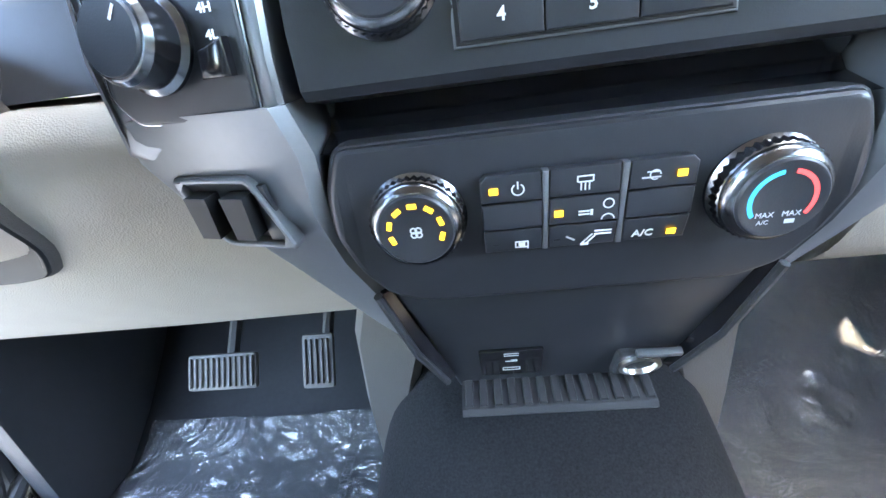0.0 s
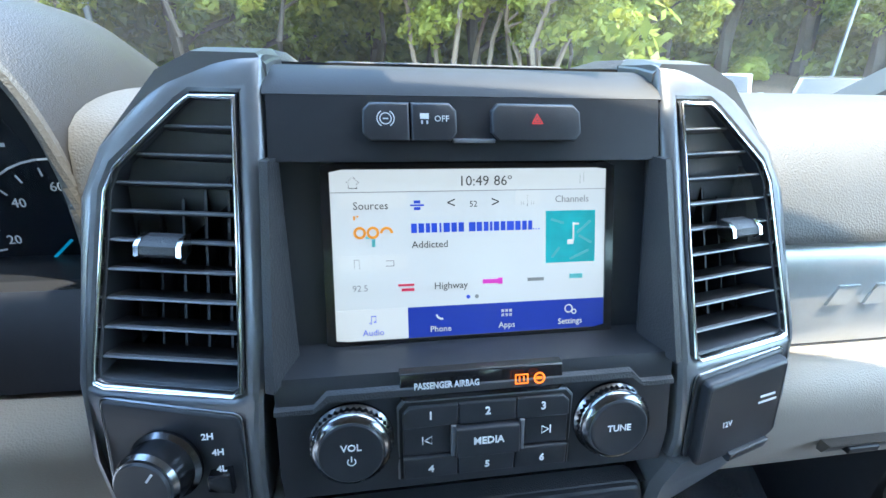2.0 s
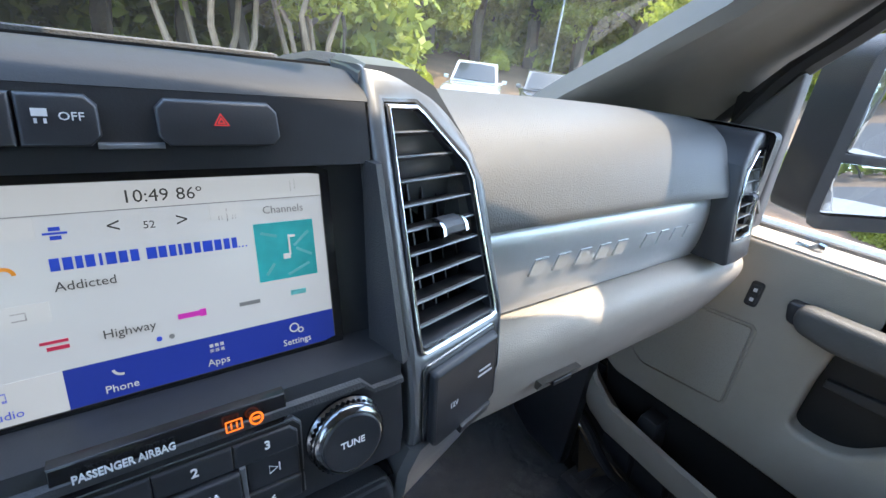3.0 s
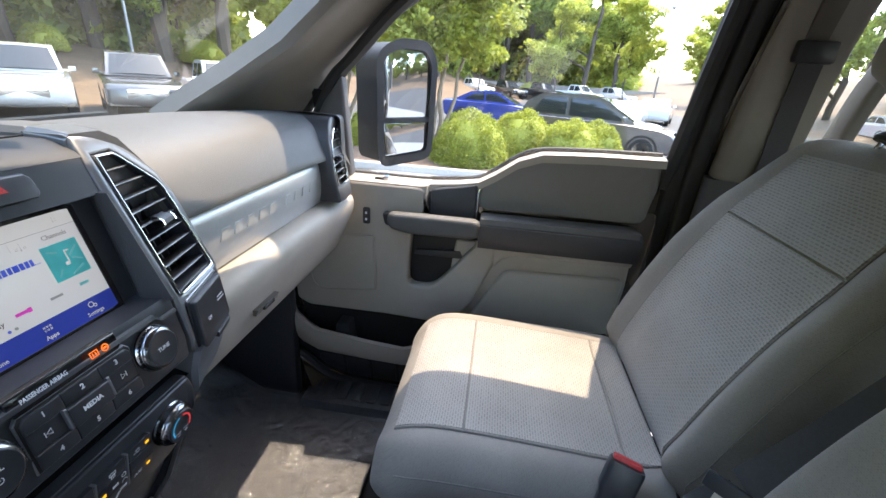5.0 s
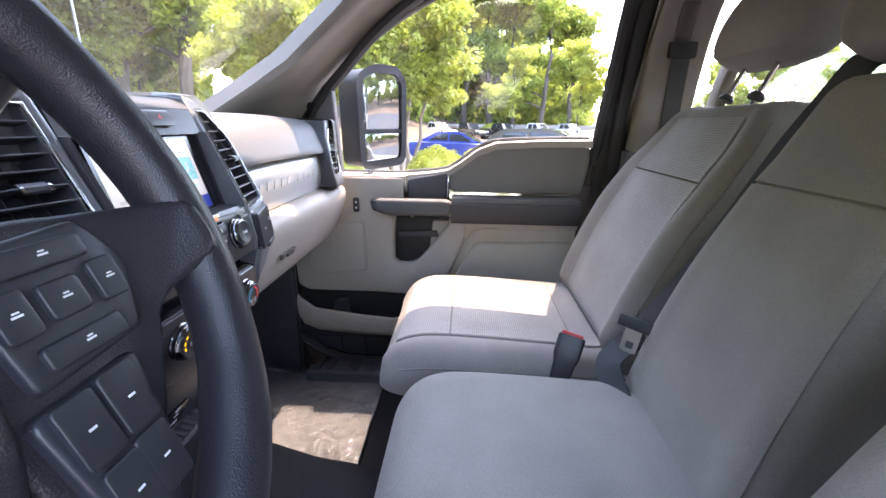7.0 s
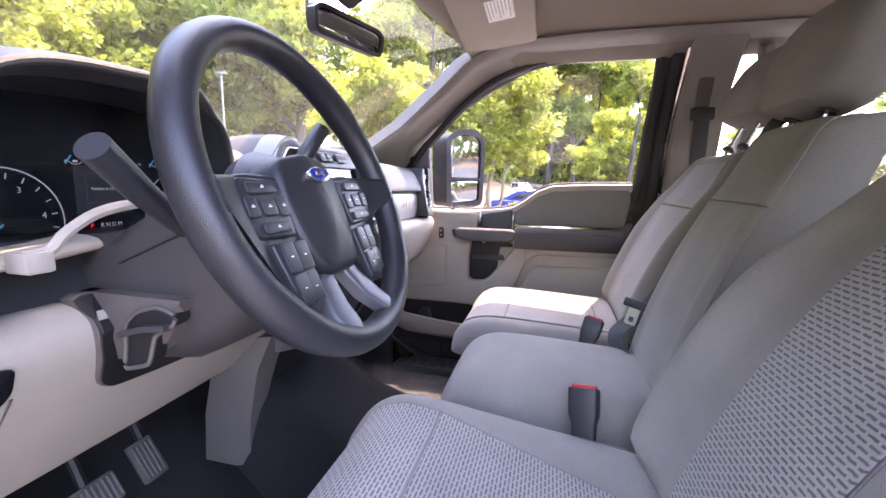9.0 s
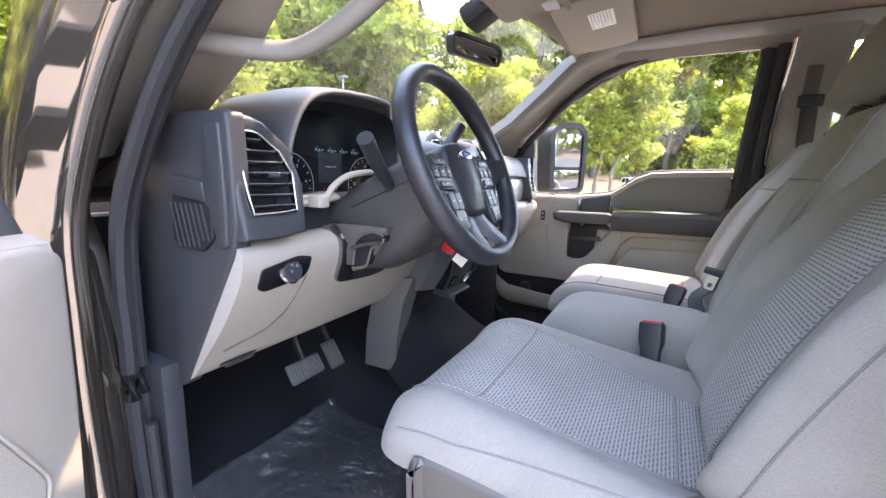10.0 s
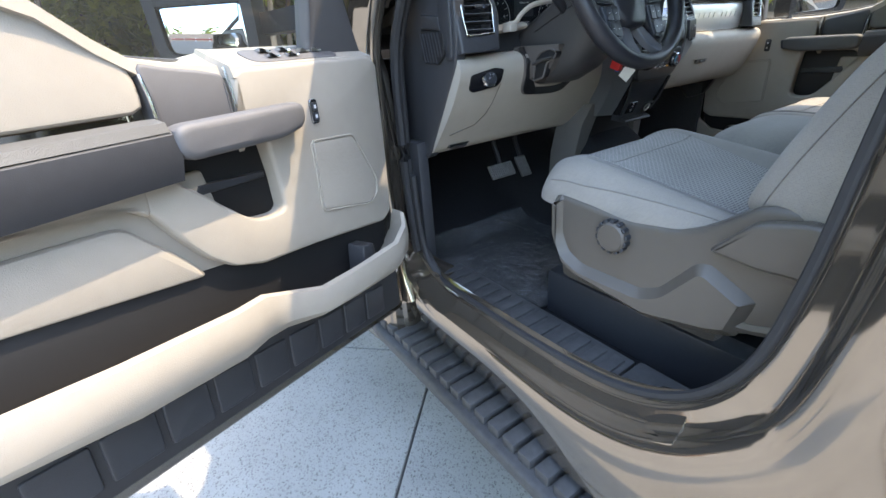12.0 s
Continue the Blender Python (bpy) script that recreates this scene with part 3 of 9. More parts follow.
# sills, running board and the painted body below the door
for sx in (-1, 1):
    rk = []
    for y, lift in ((0.62, 0.16), (0.44, 0.09), (0.37, 0.035), (0.28, 0.005), (0.0, 0.0), (-0.2, 0.004), (-0.3, 0.02), (-0.38, 0.05), (-0.45, 0.10)):
        rk.append([V(sx * (max(x, 0.852) if y > 0.40 else x), y, z + lift) for x, z in ((0.78, 0.85), (0.78, 0.945), (0.855, 0.955), (0.872, 0.972), (0.890, 0.970), (0.902, 0.945), (0.915, 0.930), (0.932, 0.918), (0.940, 0.898), (0.935, 0.87), (0.90, 0.80), (0.86, 0.70), (0.80, 0.66))])
    rocker = base("rocker_panel", (sx * 0.95, 0, 0.6), "stone grey painted rocker panel below the door opening", "sill", kind="structure")
    part("painted_sill", loft(rk), M_PAINT, rocker)
    part("sill_lip", tube(smooth_path([(sx * 0.8635, y, 0.966 + lift) for y, lift in ((0.62, 0.16), (0.44, 0.09), (0.37, 0.035), (0.28, 0.005), (0.0, 0.0), (-0.2, 0.004), (-0.3, 0.02), (-0.38, 0.05), (-0.45, 0.10))], 3), 0.0125, 8), M_RUBBER, rocker, "black rubber lip along the sill")
    scuff = base("scuff_plate", (sx * 0.84, 0, 0.92), "black ribbed plastic sill scuff plate", "sill", kind="structure")
    part("plate", box(min(sx * 0.745, sx * 0.860), max(sx * 0.745, sx * 0.860), -0.27, 0.40, 0.925, 0.978, 0.010), M_TREAD, scuff)
    part("rear_plate", box(min(sx * 0.740, sx * 0.860), max(sx * 0.740, sx * 0.860), -0.50, -0.275, 0.915, 0.984, 0.014), M_TREAD, scuff)
    for i in range(14):
        y = 0.37 - i * 0.047
        part("rib", box(min(sx * 0.765, sx * 0.845), max(sx * 0.765, sx * 0.845), y - 0.015, y + 0.015, 0.972, 0.985, 0.005, 2), M_TREAD, scuff)
    run = base("running_board", (sx * 0.955, 0, 0.70), "black moulded running board with raised treads", "running board")
    ends = [(0.70, 0.35), (0.66, 0.9), (0.60, 1.0), (0.0, 1.0), (-1.2, 1.0)]
    part("board", loft([[V(sx * (0.925 + u * k), y, 0.695 + v) for u, v in rounded(-0.085, 0.085, -0.035, 0.012, 0.012, 4)] for y, k in ends]), M_TREAD, run)
    for i in range(26):
        y = 0.60 - i * 0.058
        part("tread", box(sx * 0.925 - 0.060, sx * 0.925 + 0.060, y - 0.0215, y + 0.0215, 0.700, 0.737, 0.005, 2), M_TREAD, run)
    for y in (0.45, -0.35, -1.1):
        part("bracket", box(min(sx * 0.74, sx * 0.94), max(sx * 0.74, sx * 0.94), y - 0.035, y + 0.035, 0.665, 0.705, 0.01), M_TREAD, run)

# painted body side behind the driver's door opening, with the rounded corner of the opening
for sx in (-1, 1):
    pts = []
    op = [(-0.36, 0.835), (-0.46, 0.86), (-0.55, 0.93), (-0.60, 1.03), (-0.625, 1.2), (-0.635, 1.45), (-0.64, 1.75), (-0.655, 2.05), (-0.67, 2.30)]
    if sx < 0:
        op = [(0.40, 0.992), (0.28, 0.982), (0.10, 0.98), (-0.08, 0.982), (-0.20, 0.988), (-0.31, 1.008), (-0.40, 1.048), (-0.47, 1.112), (-0.52, 1.212), (-0.545, 1.36), (-0.558, 1.53), (-0.575, 1.75), (-0.60, 2.05), (-0.62, 2.30)]
    rings = []
    op = [(q.x, q.y) for q in smooth_path([(y, z, 0) for y, z in op], 4)]
    for y, z in op:
        tx = 0.0 if z < 1.75 else (z - 1.75) * 0.33
        f = max(0.0, min(1.0, (z - 0.985) / 0.2))
        g = max(0.0, min(1.0, (0.1 - y) / 0.5))
        g = g * g * (3 - 2 * g)
        lim = 0.36 - 0.20 * max(0.0, min(1.0, (z - 1.70) / 0.06)) if sx > 0 else 0.36  # the rear window begins behind the pillar
        rings.append([V(sx * (x - tx + (0.055 if sx > 0 else 0)), y - min(dy, lim) * f, z - dz * (1.0 - 0.35 * f)) for x, dy, dz in ((0.862, 0.015, -0.02), (0.870, 0.0, 0.0), (0.884, 0.002, 0.003), (0.893, 0.014, 0.016), (0.899, 0.030, 0.034), (0.908, 0.042, 0.046), (0.922, 0.049, 0.053), (0.933 + 0.004 * g, 0.058, 0.064), (0.939 + 0.008 * g, 0.078, 0.086), (0.937 + 0.018 * g, 0.12, 0.12), (0.925 + 0.038 * g, 0.20, 0.165), (0.89 + 0.08 * g, 0.36, 0.24), (0.862, 0.36, -0.02))])
    solid("body_side", loft(rings), M_PAINT, "stone grey painted rear door and pillar beside the opening", "body", "structure", angle=75)
    seal = tube(smooth_path([(sx * 0.872, y + 0.004, z + 0.004) for y, z in [(0.44, 1.3), (0.425, 1.10), (0.37, 1.0), (0.28, 0.978), (0.0, 0.975), (-0.2, 0.985), (-0.31, 1.005), (-0.40, 1.045), (-0.47, 1.11), (-0.52, 1.21), (-0.545, 1.36), (-0.558, 1.53), (-0.575, 1.75)]], 5), 0.010, 8)
    if sx > 0:
        seal = tube(smooth_path([(0.93, y, z) for y, z in [(0.47, 1.2), (0.46, 1.0), (0.42, 0.935), (0.0, 0.925), (-0.45, 0.94), (-0.54, 0.99), (-0.60, 1.3)]], 5), 0.014, 8)
        bar("door_jamb", [(0.945, -0.63, 0.95), (0.945, -0.63, 1.4), (0.93, -0.63, 1.75), (0.88, -0.64, 2.05), (0.80, -0.65, 2.28)], 0.06, 0.02, M_RUBBER, "black door jamb behind the passenger door", up=(1, 0, 0))
    solid("door_seal", seal, M_RUBBER, "black rubber seal round the door opening", "seal", "structure")
    # hinge pillar in front of the door opening
    if sx < 0:
        way = smooth_path([(-0.905, 0.40, 0.90), (-0.908, 0.455, 1.05), (-0.91, 0.478, 1.3), (-0.91, 0.475, 1.5), (-0.91, 0.462, 1.66), (-0.903, 0.40, 1.79), (-0.893, 0.325, 1.90), (-0.878, 0.255, 1.985), (-0.858, 0.15, 2.085), (-0.835, 0.03, 2.17), (-0.815, -0.11, 2.23), (-0.80, -0.35, 2.265), (-0.795, -0.65, 2.27)], 4)
        rings = []
        for i, p in enumerate(way):
            d = way[min(len(way) - 1, i + 1)] - way[max(0, i - 1)]
            f = V(0, d.z, -d.y).normalized()  # forward and up, across the pillar
            rings.append([p + V(a, 0, 0) + f * b for a, b in ((-0.075, 0.14), (-0.078, 0.07), (-0.070, 0.045), (-0.058, 0.036), (-0.052, 0.012), (-0.040, 0.002), (-0.014, 0.0), (-0.006, 0.006), (0.0, 0.022), (0.0, 0.14))])
        solid("door_frame", loft(rings), M_PAINT, "dark stone grey painted door frame round the opening", "pillar", "structure", angle=60)
        inner = [p + V(0.026, -0.012, -0.006) for p in way]
        solid("frame_seal", tube(inner, 0.014, 8), M_RUBBER, "thick black rubber seal along the door frame", "seal", "structure")
        inner = [p + V(0.050, 0.004, -0.006) for p in way]
        solid("trim_seal", tube(inner, 0.012, 8), M_RUBBER, "black rubber lip against the cab trim", "seal", "structure")
    hp = []
    for z in (0.62, 0.86, 1.0, 1.3, 1.6, 1.72, 1.78):
        f = max(0, (z - 1.55)) * 0.6
        hp.append([V(sx * x, y + f, z) for x, y in ((0.87, 0.50), (0.90, 0.49), (0.925, 0.495), (0.935, 0.51), (0.96, 0.52), (0.97, 0.54), (0.985, 0.62), (1.005, 0.80), (0.87, 0.80))])
    solid("hinge_pillar", loft(hp), M_PAINT, "stone grey painted door hinge pillar", "pillar", "structure")
    fn = []
    for y in (0.70, 1.2, 1.8, 2.3):
        fn.append([V(sx * x, y, z) for x, z in ((0.90, 1.50), (0.99, 1.46), (1.03, 1.38), (1.035, 1.1), (1.03, 0.75), (0.90, 0.75))])
    solid("front_wing", loft(fn), M_PAINT, "stone grey painted front wing", "body", "structure")

# bonnet and cowl seen past the dash top
bm = bmesh.new()
rows = []
for j in range(13):
    y = 1.05 + 1.35 * j / 12
    rows.append([bm.verts.new((0.92 * (i / 10 - 1), y, 1.585 - 0.10 * ((y - 1.05) / 1.35) ** 2 + 0.045 * math.exp(-(((abs(i / 10 - 1)) - 0.45) / 0.22) ** 2) - 0.05 * abs(i / 10 - 1) ** 6)) for i in range(21)])
for a, b in zip(rows, rows[1:]):
    for i in range(20):
        bm.faces.new((a[i], a[i + 1], b[i + 1], b[i]))
bmesh.ops.solidify(bm, geom=bm.faces[:], thickness=0.03)
solid("bonnet", bm, M_PAINT, "stone grey painted bonnet with raised ridges", "bonnet", "structure")
solid("cowl", box(-0.92, 0.92, 0.92, 1.10, 1.55, 1.63, 0.02), M_RUBBER, "black plastic cowl below the windshield", "cowl", "structure")
for x0 in (-0.62, 0.10):
    wp = base("wiper", (x0, 1.0, 1.64), "black windshield wiper resting on the glass", "wiper", "windshield wipers")
    part("arm", tube([(x0, 1.02, 1.645), (x0 + 0.25, 0.985, 1.675), (x0 + 0.45, 0.96, 1.69)], 0.009, 8), M_BLACK, wp)
    part("blade", tube([(x0 + 0.05, 0.965, 1.69), (x0 + 0.38, 0.955, 1.70), (x0 + 0.70, 0.93, 1.70)], 0.011, 8), M_RUBBER, wp)


# ---- dashboard ----
def lerp_table(t, z):
    for (z0, v0), (z1, v1) in zip(t, t[1:]):
        if z >= z1:
            return v1 + (v0 - v1) * (z - z1) / (z0 - z1)
    return t[-1][1]


FACE = [(1.90, 0.305), (1.86, 0.286), (1.83, 0.270), (1.69, 0.208), (1.64, 0.198), (1.60, 0.201), (1.55, 0.206), (1.50, 0.222), (1.44, 0.246), (1.36, 0.285)]


def face_y(x, z):
    """How far forward the face of the centre stack lies."""
    return lerp_table(FACE, min(1.899, z)) + 0.21 * max(0, abs(x) - 0.128)


def on_face(x, z, w):
    return V(x, face_y(x, z) - w, z)


def face_normal(z):
    a, b = lerp_table(FACE, min(1.89, z + 0.006)), lerp_table(FACE, max(1.37, z - 0.006))
    return V(0, -1, (a - b) / 0.012).normalized()


def face_pose(x, z, w=0.0):
    n = face_normal(z)
    return facing(V(x, face_y(x, z), z) + n * w, n)


def mirror_poly(poly, sx):
    return [(sx * x, z) for x, z in poly]


stack = base("centre_stack", (0, 0.25, 1.35), "black dashboard centre stack with screen, radio and climate controls", "dashboard")

# upper panel above the screen
prof = [(0.45, 1.844), (0.30, 1.846), (0.286, 1.845), (0.277, 1.841), (0.264, 1.806), (0.30, 1.800), (0.45, 1.80)]
part("upper_panel", prism(prof, -0.119, 0.119, lambda y, z, x: V(x, y, z), 0.0), M_BLACK, stack)
part("top_ledge", loft([[V(x, y, z) for y, z in ((0.60, 1.828), (0.42, 1.853), (0.34, 1.8575), (0.31, 1.8572), (0.298, 1.8548), (0.288, 1.8505), (0.281, 1.8455), (0.277, 1.8415), (0.279, 1.838), (0.31, 1.834), (0.60, 1.79))] for x in (-0.121, 0.121)]), mat("grey_soft_dash_top", (0.028, 0.030, 0.034), 0.58, vary=0.08, scale=50, spec=0.3, bump=0.08, bscale=900), stack, "grey top ledge")
tray_in = [(-0.098, 0.372), (0.098, 0.372), (0.108, 0.51), (-0.108, 0.51)]
top_z = lambda y: 1.8585 - max(0, y - 0.36) * 0.085
part("top_tray", slab(resample(soft_poly(tray_in, 0.014, 3), 40), lambda x, y, w: V(x, y, top_z(y) + w), 0.01, 0.002), M_RUBBER, stack, "dark tray mat on the dash top")
part("tray_rim", slab(resample(soft_poly(tray_in, 0.014, 3), 60), lambda x, y, w: V(x, y, top_z(y) + 0.0035 + w), 0.01, 0.002, hole=inset(resample(soft_poly(tray_in, 0.014, 3), 60), 0.006), hole_depth=0.006), M_PAD, stack, "grey tray rim")
part("ledge_seam", box(-0.1195, 0.1195, 0.3335, 0.3355, 1.8565, 1.8590), M_DEEP, stack)
# switch bank and hazard switch
for nm, x0, x1, lb in (("traction_switch", -0.066, -0.0395, ""), ("stability_switch", -0.0385, -0.012, ""), ("hazard_switch", 0.009, 0.064, "")):
    z0, z1 = 1.818, 1.838
    c = 0.004
    pl = [(x0, z0 + c), (x0 + c, z0), (x1 - c, z0), (x1, z0 + c), (x1, z1 - c), (x1 - c, z1), (x0 + c, z1), (x0, z1 - c)]
    if nm == "traction_switch":
        pl = [(x0, z0 + c), (x0 + c, z0), (x1, z0), (x1, z1), (x0 + c, z1), (x0, z1 - c)]
    if nm == "stability_switch":
        pl = [(x0, z0), (x1 - c, z0), (x1, z0 + c), (x1, z1 - c), (x1 - c, z1), (x0, z1)]
    part(nm, slab(pl, lambda x, z, w: on_face(x, z, w + 0.0035), 0.012, 0.0015), M_BLACK, stack)
part("switch_link", slab([(-0.014, 1.8165), (0.011, 1.8165), (0.011, 1.8185), (-0.014, 1.8185)], lambda x, z, w: on_face(x, z, w + 0.001), 0.006, 0.0005), M_SILVER, stack)


def decal(bm, material, parent, label=""):
    return part("marking", bm, material, parent, label)


def bars(rects, m, h=0.0003):
    """Small raised marks, each (x, y, width, height), on the pose m."""
    bm = bmesh.new()
    for x, y, w, t in rects:
        box(x - w / 2, x + w / 2, y - t / 2, y + t / 2, 0, h, bm=bm)
    return moved(bm, m)


def arc_mark(r, a0, a1, t, m, n=16, h=0.0003):
    bm = bmesh.new()
    rows = []
    for i in range(n + 1):
        a = radians(a0 + (a1 - a0) * i / n)
        rows.append([bm.verts.new((q * math.cos(a), q * math.sin(a), h)) for q in (r - t / 2, r + t / 2)])
    for a, b in zip(rows, rows[1:]):
        bm.faces.new((a[0], a[1], b[1], b[0]))
    return moved(bm, m)


m = face_pose(-0.053, 1.828, 0.0042)
decal(merge(arc_mark(0.0032, 0, 360, 0.0006, m), arc_mark(0.0048, 120, 240, 0.0006, m), arc_mark(0.0048, -60, 60, 0.0006, m), bars([(0, 0, 0.003, 0.0006)], m)), M_GREYPRINT, stack)
m = face_pose(-0.025, 1.828, 0.0042)
decal(merge(text_mesh("OFF", 0.0050, m @ Matrix.Translation((0.004, 0, 0)), 0.0002), bars([(-0.006, 0.0015, 0.005, 0.0032), (-0.0075, -0.002, 0.001, 0.002), (-0.0045, -0.002, 0.001, 0.002)], m)), M_GREYPRINT, stack)
M_REDLIT = mat("red_lit_symbol", (0.4, 0.02, 0.02), 0.5, vary=0, emit=(1, 0.05, 0.05), power=0.03)
m = face_pose(0.036, 1.828, 0.0042)
bm = bmesh.new()
for s0, s1 in ((0.0042, 0.0032), (0.0022, 0.0012)):
    for i in range(3):
        a, b = (radians(90 + 120 * (i + q)) for q in (0, 1))
        bm.faces.new([bm.verts.new((s * math.cos(t), s * math.sin(t) - 0.0006, 0.0003)) for s, t in ((s0, a), (s0, b), (s1, b), (s1, a))])
decal(moved(bm, m), M_REDLIT, stack)

# screen in its recess
SC = V(0, 0.255, 1.75)
sn = V(0, -1, 0.3).normalized()
SM = facing(SC, sn)
part("screen_surround", moved(box(-0.119, 0.119, -0.062, 0.062, -0.02, -0.003), SM), M_BLACK, stack)
for sx in (-1, 1):
    # slanted cheeks of the recess
    rings = []
    for z in (1.808, 1.694):
        ys = SC.y + (z - SC.z) * 0.3
        f = face_y(0, z)
        rings.append([V(sx * 0.122, f - 0.004, z), V(sx * 0.117, f - 0.006, z), V(sx * (0.114 if z > 1.75 else 0.108), ys - 0.004 - (0.0 if z > 1.75 else 0.002), z), V(sx * 0.122, ys + 0.02, z)])
    part("screen_cheek", loft(rings), M_DASH, stack)
rings = []
for x in (-0.119, -0.098, -0.090, 0.090, 0.098, 0.119):
    e = abs(x) > 0.095
    rings.append([V(x, 0.205 if not e else 0.2045, 1.6895 if not e else 1.6815), V(x, 0.2035, 1.686 if not e else 1.679), V(x, 0.26, 1.68), V(x, 0.245, 1.695 if not e else 1.696), V(x, 0.237, 1.6955)])
part("screen_ledge", loft(rings), M_DASH, stack)

M_SCR = mat("screen_white", (0.3, 0.3, 0.3), 0.18, vary=0, emit=(0.80, 0.84, 0.90), power=0.026)
M_SCRPANEL = mat("screen_pale", (0.3, 0.3, 0.3), 0.18, vary=0, emit=(0.92, 0.94, 0.97), power=0.026)
M_SCRBLUE = mat("screen_blue", (0.02, 0.03, 0.2), 0.18, vary=0, emit=(0.016, 0.045, 0.33), power=0.026)
M_SCRINK = mat("screen_ink", (0.02, 0.02, 0.02), 0.3, vary=0, emit=(0.06, 0.065, 0.075), power=0.026)
M_SCRGREY = mat("screen_grey_ink", (0.1, 0.1, 0.1), 0.3, vary=0, emit=(0.25, 0.27, 0.30), power=0.026)
M_SCRTITLE = mat("screen_title_blue", (0.02, 0.03, 0.3), 0.3, vary=0, emit=(0.02, 0.10, 0.62), power=0.026)
M_SCRORANGE = mat("screen_orange", (0.5, 0.2, 0.02), 0.3, vary=0, emit=(0.85, 0.28, 0.03), power=0.026)
M_SCRTEAL = mat("screen_teal", (0.02, 0.3, 0.3), 0.3, vary=0.3, scale=60, big=25, emit=(0.02, 0.20, 0.22), power=0.026)
M_SCRTEAL2 = mat("screen_pale_teal", (0.1, 0.3, 0.3), 0.3, vary=0, emit=(0.08, 0.36, 0.38), power=0.026)
M_SCRRED = mat("screen_crimson", (0.4, 0.02, 0.05), 0.3, vary=0, emit=(0.55, 0.03, 0.10), power=0.026)
M_SCRPINK = mat("screen_magenta", (0.4, 0.02, 0.3), 0.3, vary=0, emit=(0.70, 0.06, 0.40), power=0.026)
screen = part("screen", moved(box(-0.087, 0.087, -0.0522, 0.0522, -0.006, 0.0), SM), M_SCR, stack, "lit touch screen")
part("screen_bezel", moved(ring(resample(rounded(-0.0925, 0.0925, -0.0565, 0.0565, 0.003, 3), 60), resample(rounded(-0.0872, 0.0872, -0.0524, 0.0524, 0.001, 3), 60), -0.006, lambda u, v, w: V(u, v, w + 0.001)), SM), M_GLOSS, screen)


def scr(rects, material):
    for q in rects:
        part("screen_field", bars([q], SM, 0.0003), material, screen)


def scr_text(body, x, y, size, material, align="LEFT", bold=0.0):
    return part("screen_text", text_mesh(body, size, SM @ Matrix.Translation((x, y, 0.0006)), 0.0001, align, 1.0, bold), material, screen)


scr([(0, 0.0455, 0.174, 0.0126), (-0.0625, 0.0335, 0.041, 0.009), (-0.0735, -0.004, 0.02, 0.009), (-0.0525, -0.004, 0.02, 0.009), (0.0345, 0.034, 0.016, 0.008)], M_SCRPANEL)
scr([(0, 0.0388, 0.174, 0.0004)], M_SCRGREY)
scr([(0.022, -0.0425, 0.130, 0.0194)], M_SCRBLUE)
scr([(-0.065, -0.0425, 0.044, 0.0194)], M_SCRPANEL)
scr_text("10:49", 0.0, 0.0445, 0.0088, M_SCRINK, "CENTER")
scr_text("86º", 0.0185, 0.0445, 0.0088, M_SCRINK, "CENTER")
part("screen_icon", merge(bars([(-0.076, 0.043, 0.0008, 0.004), (-0.0712, 0.043, 0.0008, 0.004), (-0.0736, 0.0412, 0.0052, 0.0006)], SM), moved(bars([(0, 0, 0.005, 0.0007)], Matrix.Identity(4)), SM @ Matrix.Translation((-0.0755, 0.0462, 0)) @ Matrix.Rotation(0.75, 4, "Z")), moved(bars([(0, 0, 0.005, 0.0007)], Matrix.Identity(4)), SM @ Matrix.Translation((-0.0717, 0.0462, 0)) @ Matrix.Rotation(-0.75, 4, "Z"))), M_SCRINK, screen)
scr([(0.0695, 0.0455, 0.0006, 0.006), (0.072, 0.0465, 0.0006, 0.006)], M_SCRGREY)
scr_text("Sources", -0.0635, 0.0305, 0.0066, M_SCRINK, "CENTER")
scr_text("Channels", 0.064, 0.0325, 0.0062, M_SCRGREY, "CENTER")
scr_text("52", -0.0005, 0.0305, 0.0052, M_SCRINK, "CENTER")
scr_text("<", -0.0145, 0.0312, 0.010, M_SCRINK, "CENTER")
scr_text(">", 0.0135, 0.0312, 0.010, M_SCRINK, "CENTER")
scr([(-0.0355, 0.0305, 0.0085, 0.001), (-0.0355, 0.0325, 0.004, 0.0018), (-0.0355, 0.0285, 0.004, 0.0018)], M_SCRTITLE)
scr([(0.0345, 0.032, 0.0005, 0.007)] + [(0.0345 + dx, 0.0308, 0.0006, 0.0022) for dx in (-0.004, -0.0026, 0.0026, 0.004)], M_SCRGREY)
part("screen_icon", merge(*[arc_mark(0.0030, 0, 360, 0.0016, SM @ Matrix.Translation((-0.0705 + i * 0.0078, 0.0145, 0.0003))) for i in range(2)], arc_mark(0.0032, 0, 180, 0.0016, SM @ Matrix.Translation((-0.0545, 0.0140, 0.0003)))), M_SCRORANGE, screen, "orange station logo")
scr([(-0.0735, 0.0235, 0.0012, 0.0025), (-0.0715, 0.0245, 0.0012, 0.0012)], M_SCRORANGE)
scr([(-0.0625, 0.0086, 0.0022, 0.0055), (-0.0655, 0.0115, 0.0035, 0.0014)], M_SCRTEAL2)
scr([(-0.0395 + x + w / 2, 0.0165, w, 0.0058) for x, w in ((0, 0.0035), (0.0045, 0.0035), (0.009, 0.0026), (0.0125, 0.0035), (0.0175, 0.0012), (0.020, 0.004), (0.025, 0.0034), (0.0295, 0.0034), (0.036, 0.0042), (0.041, 0.0034), (0.0455, 0.003), (0.0495, 0.0016), (0.052, 0.0034), (0.0565, 0.003), (0.0605, 0.0046), (0.066, 0.0034), (0.0705, 0.003), (0.0745, 0.0026))], M_SCRTITLE)
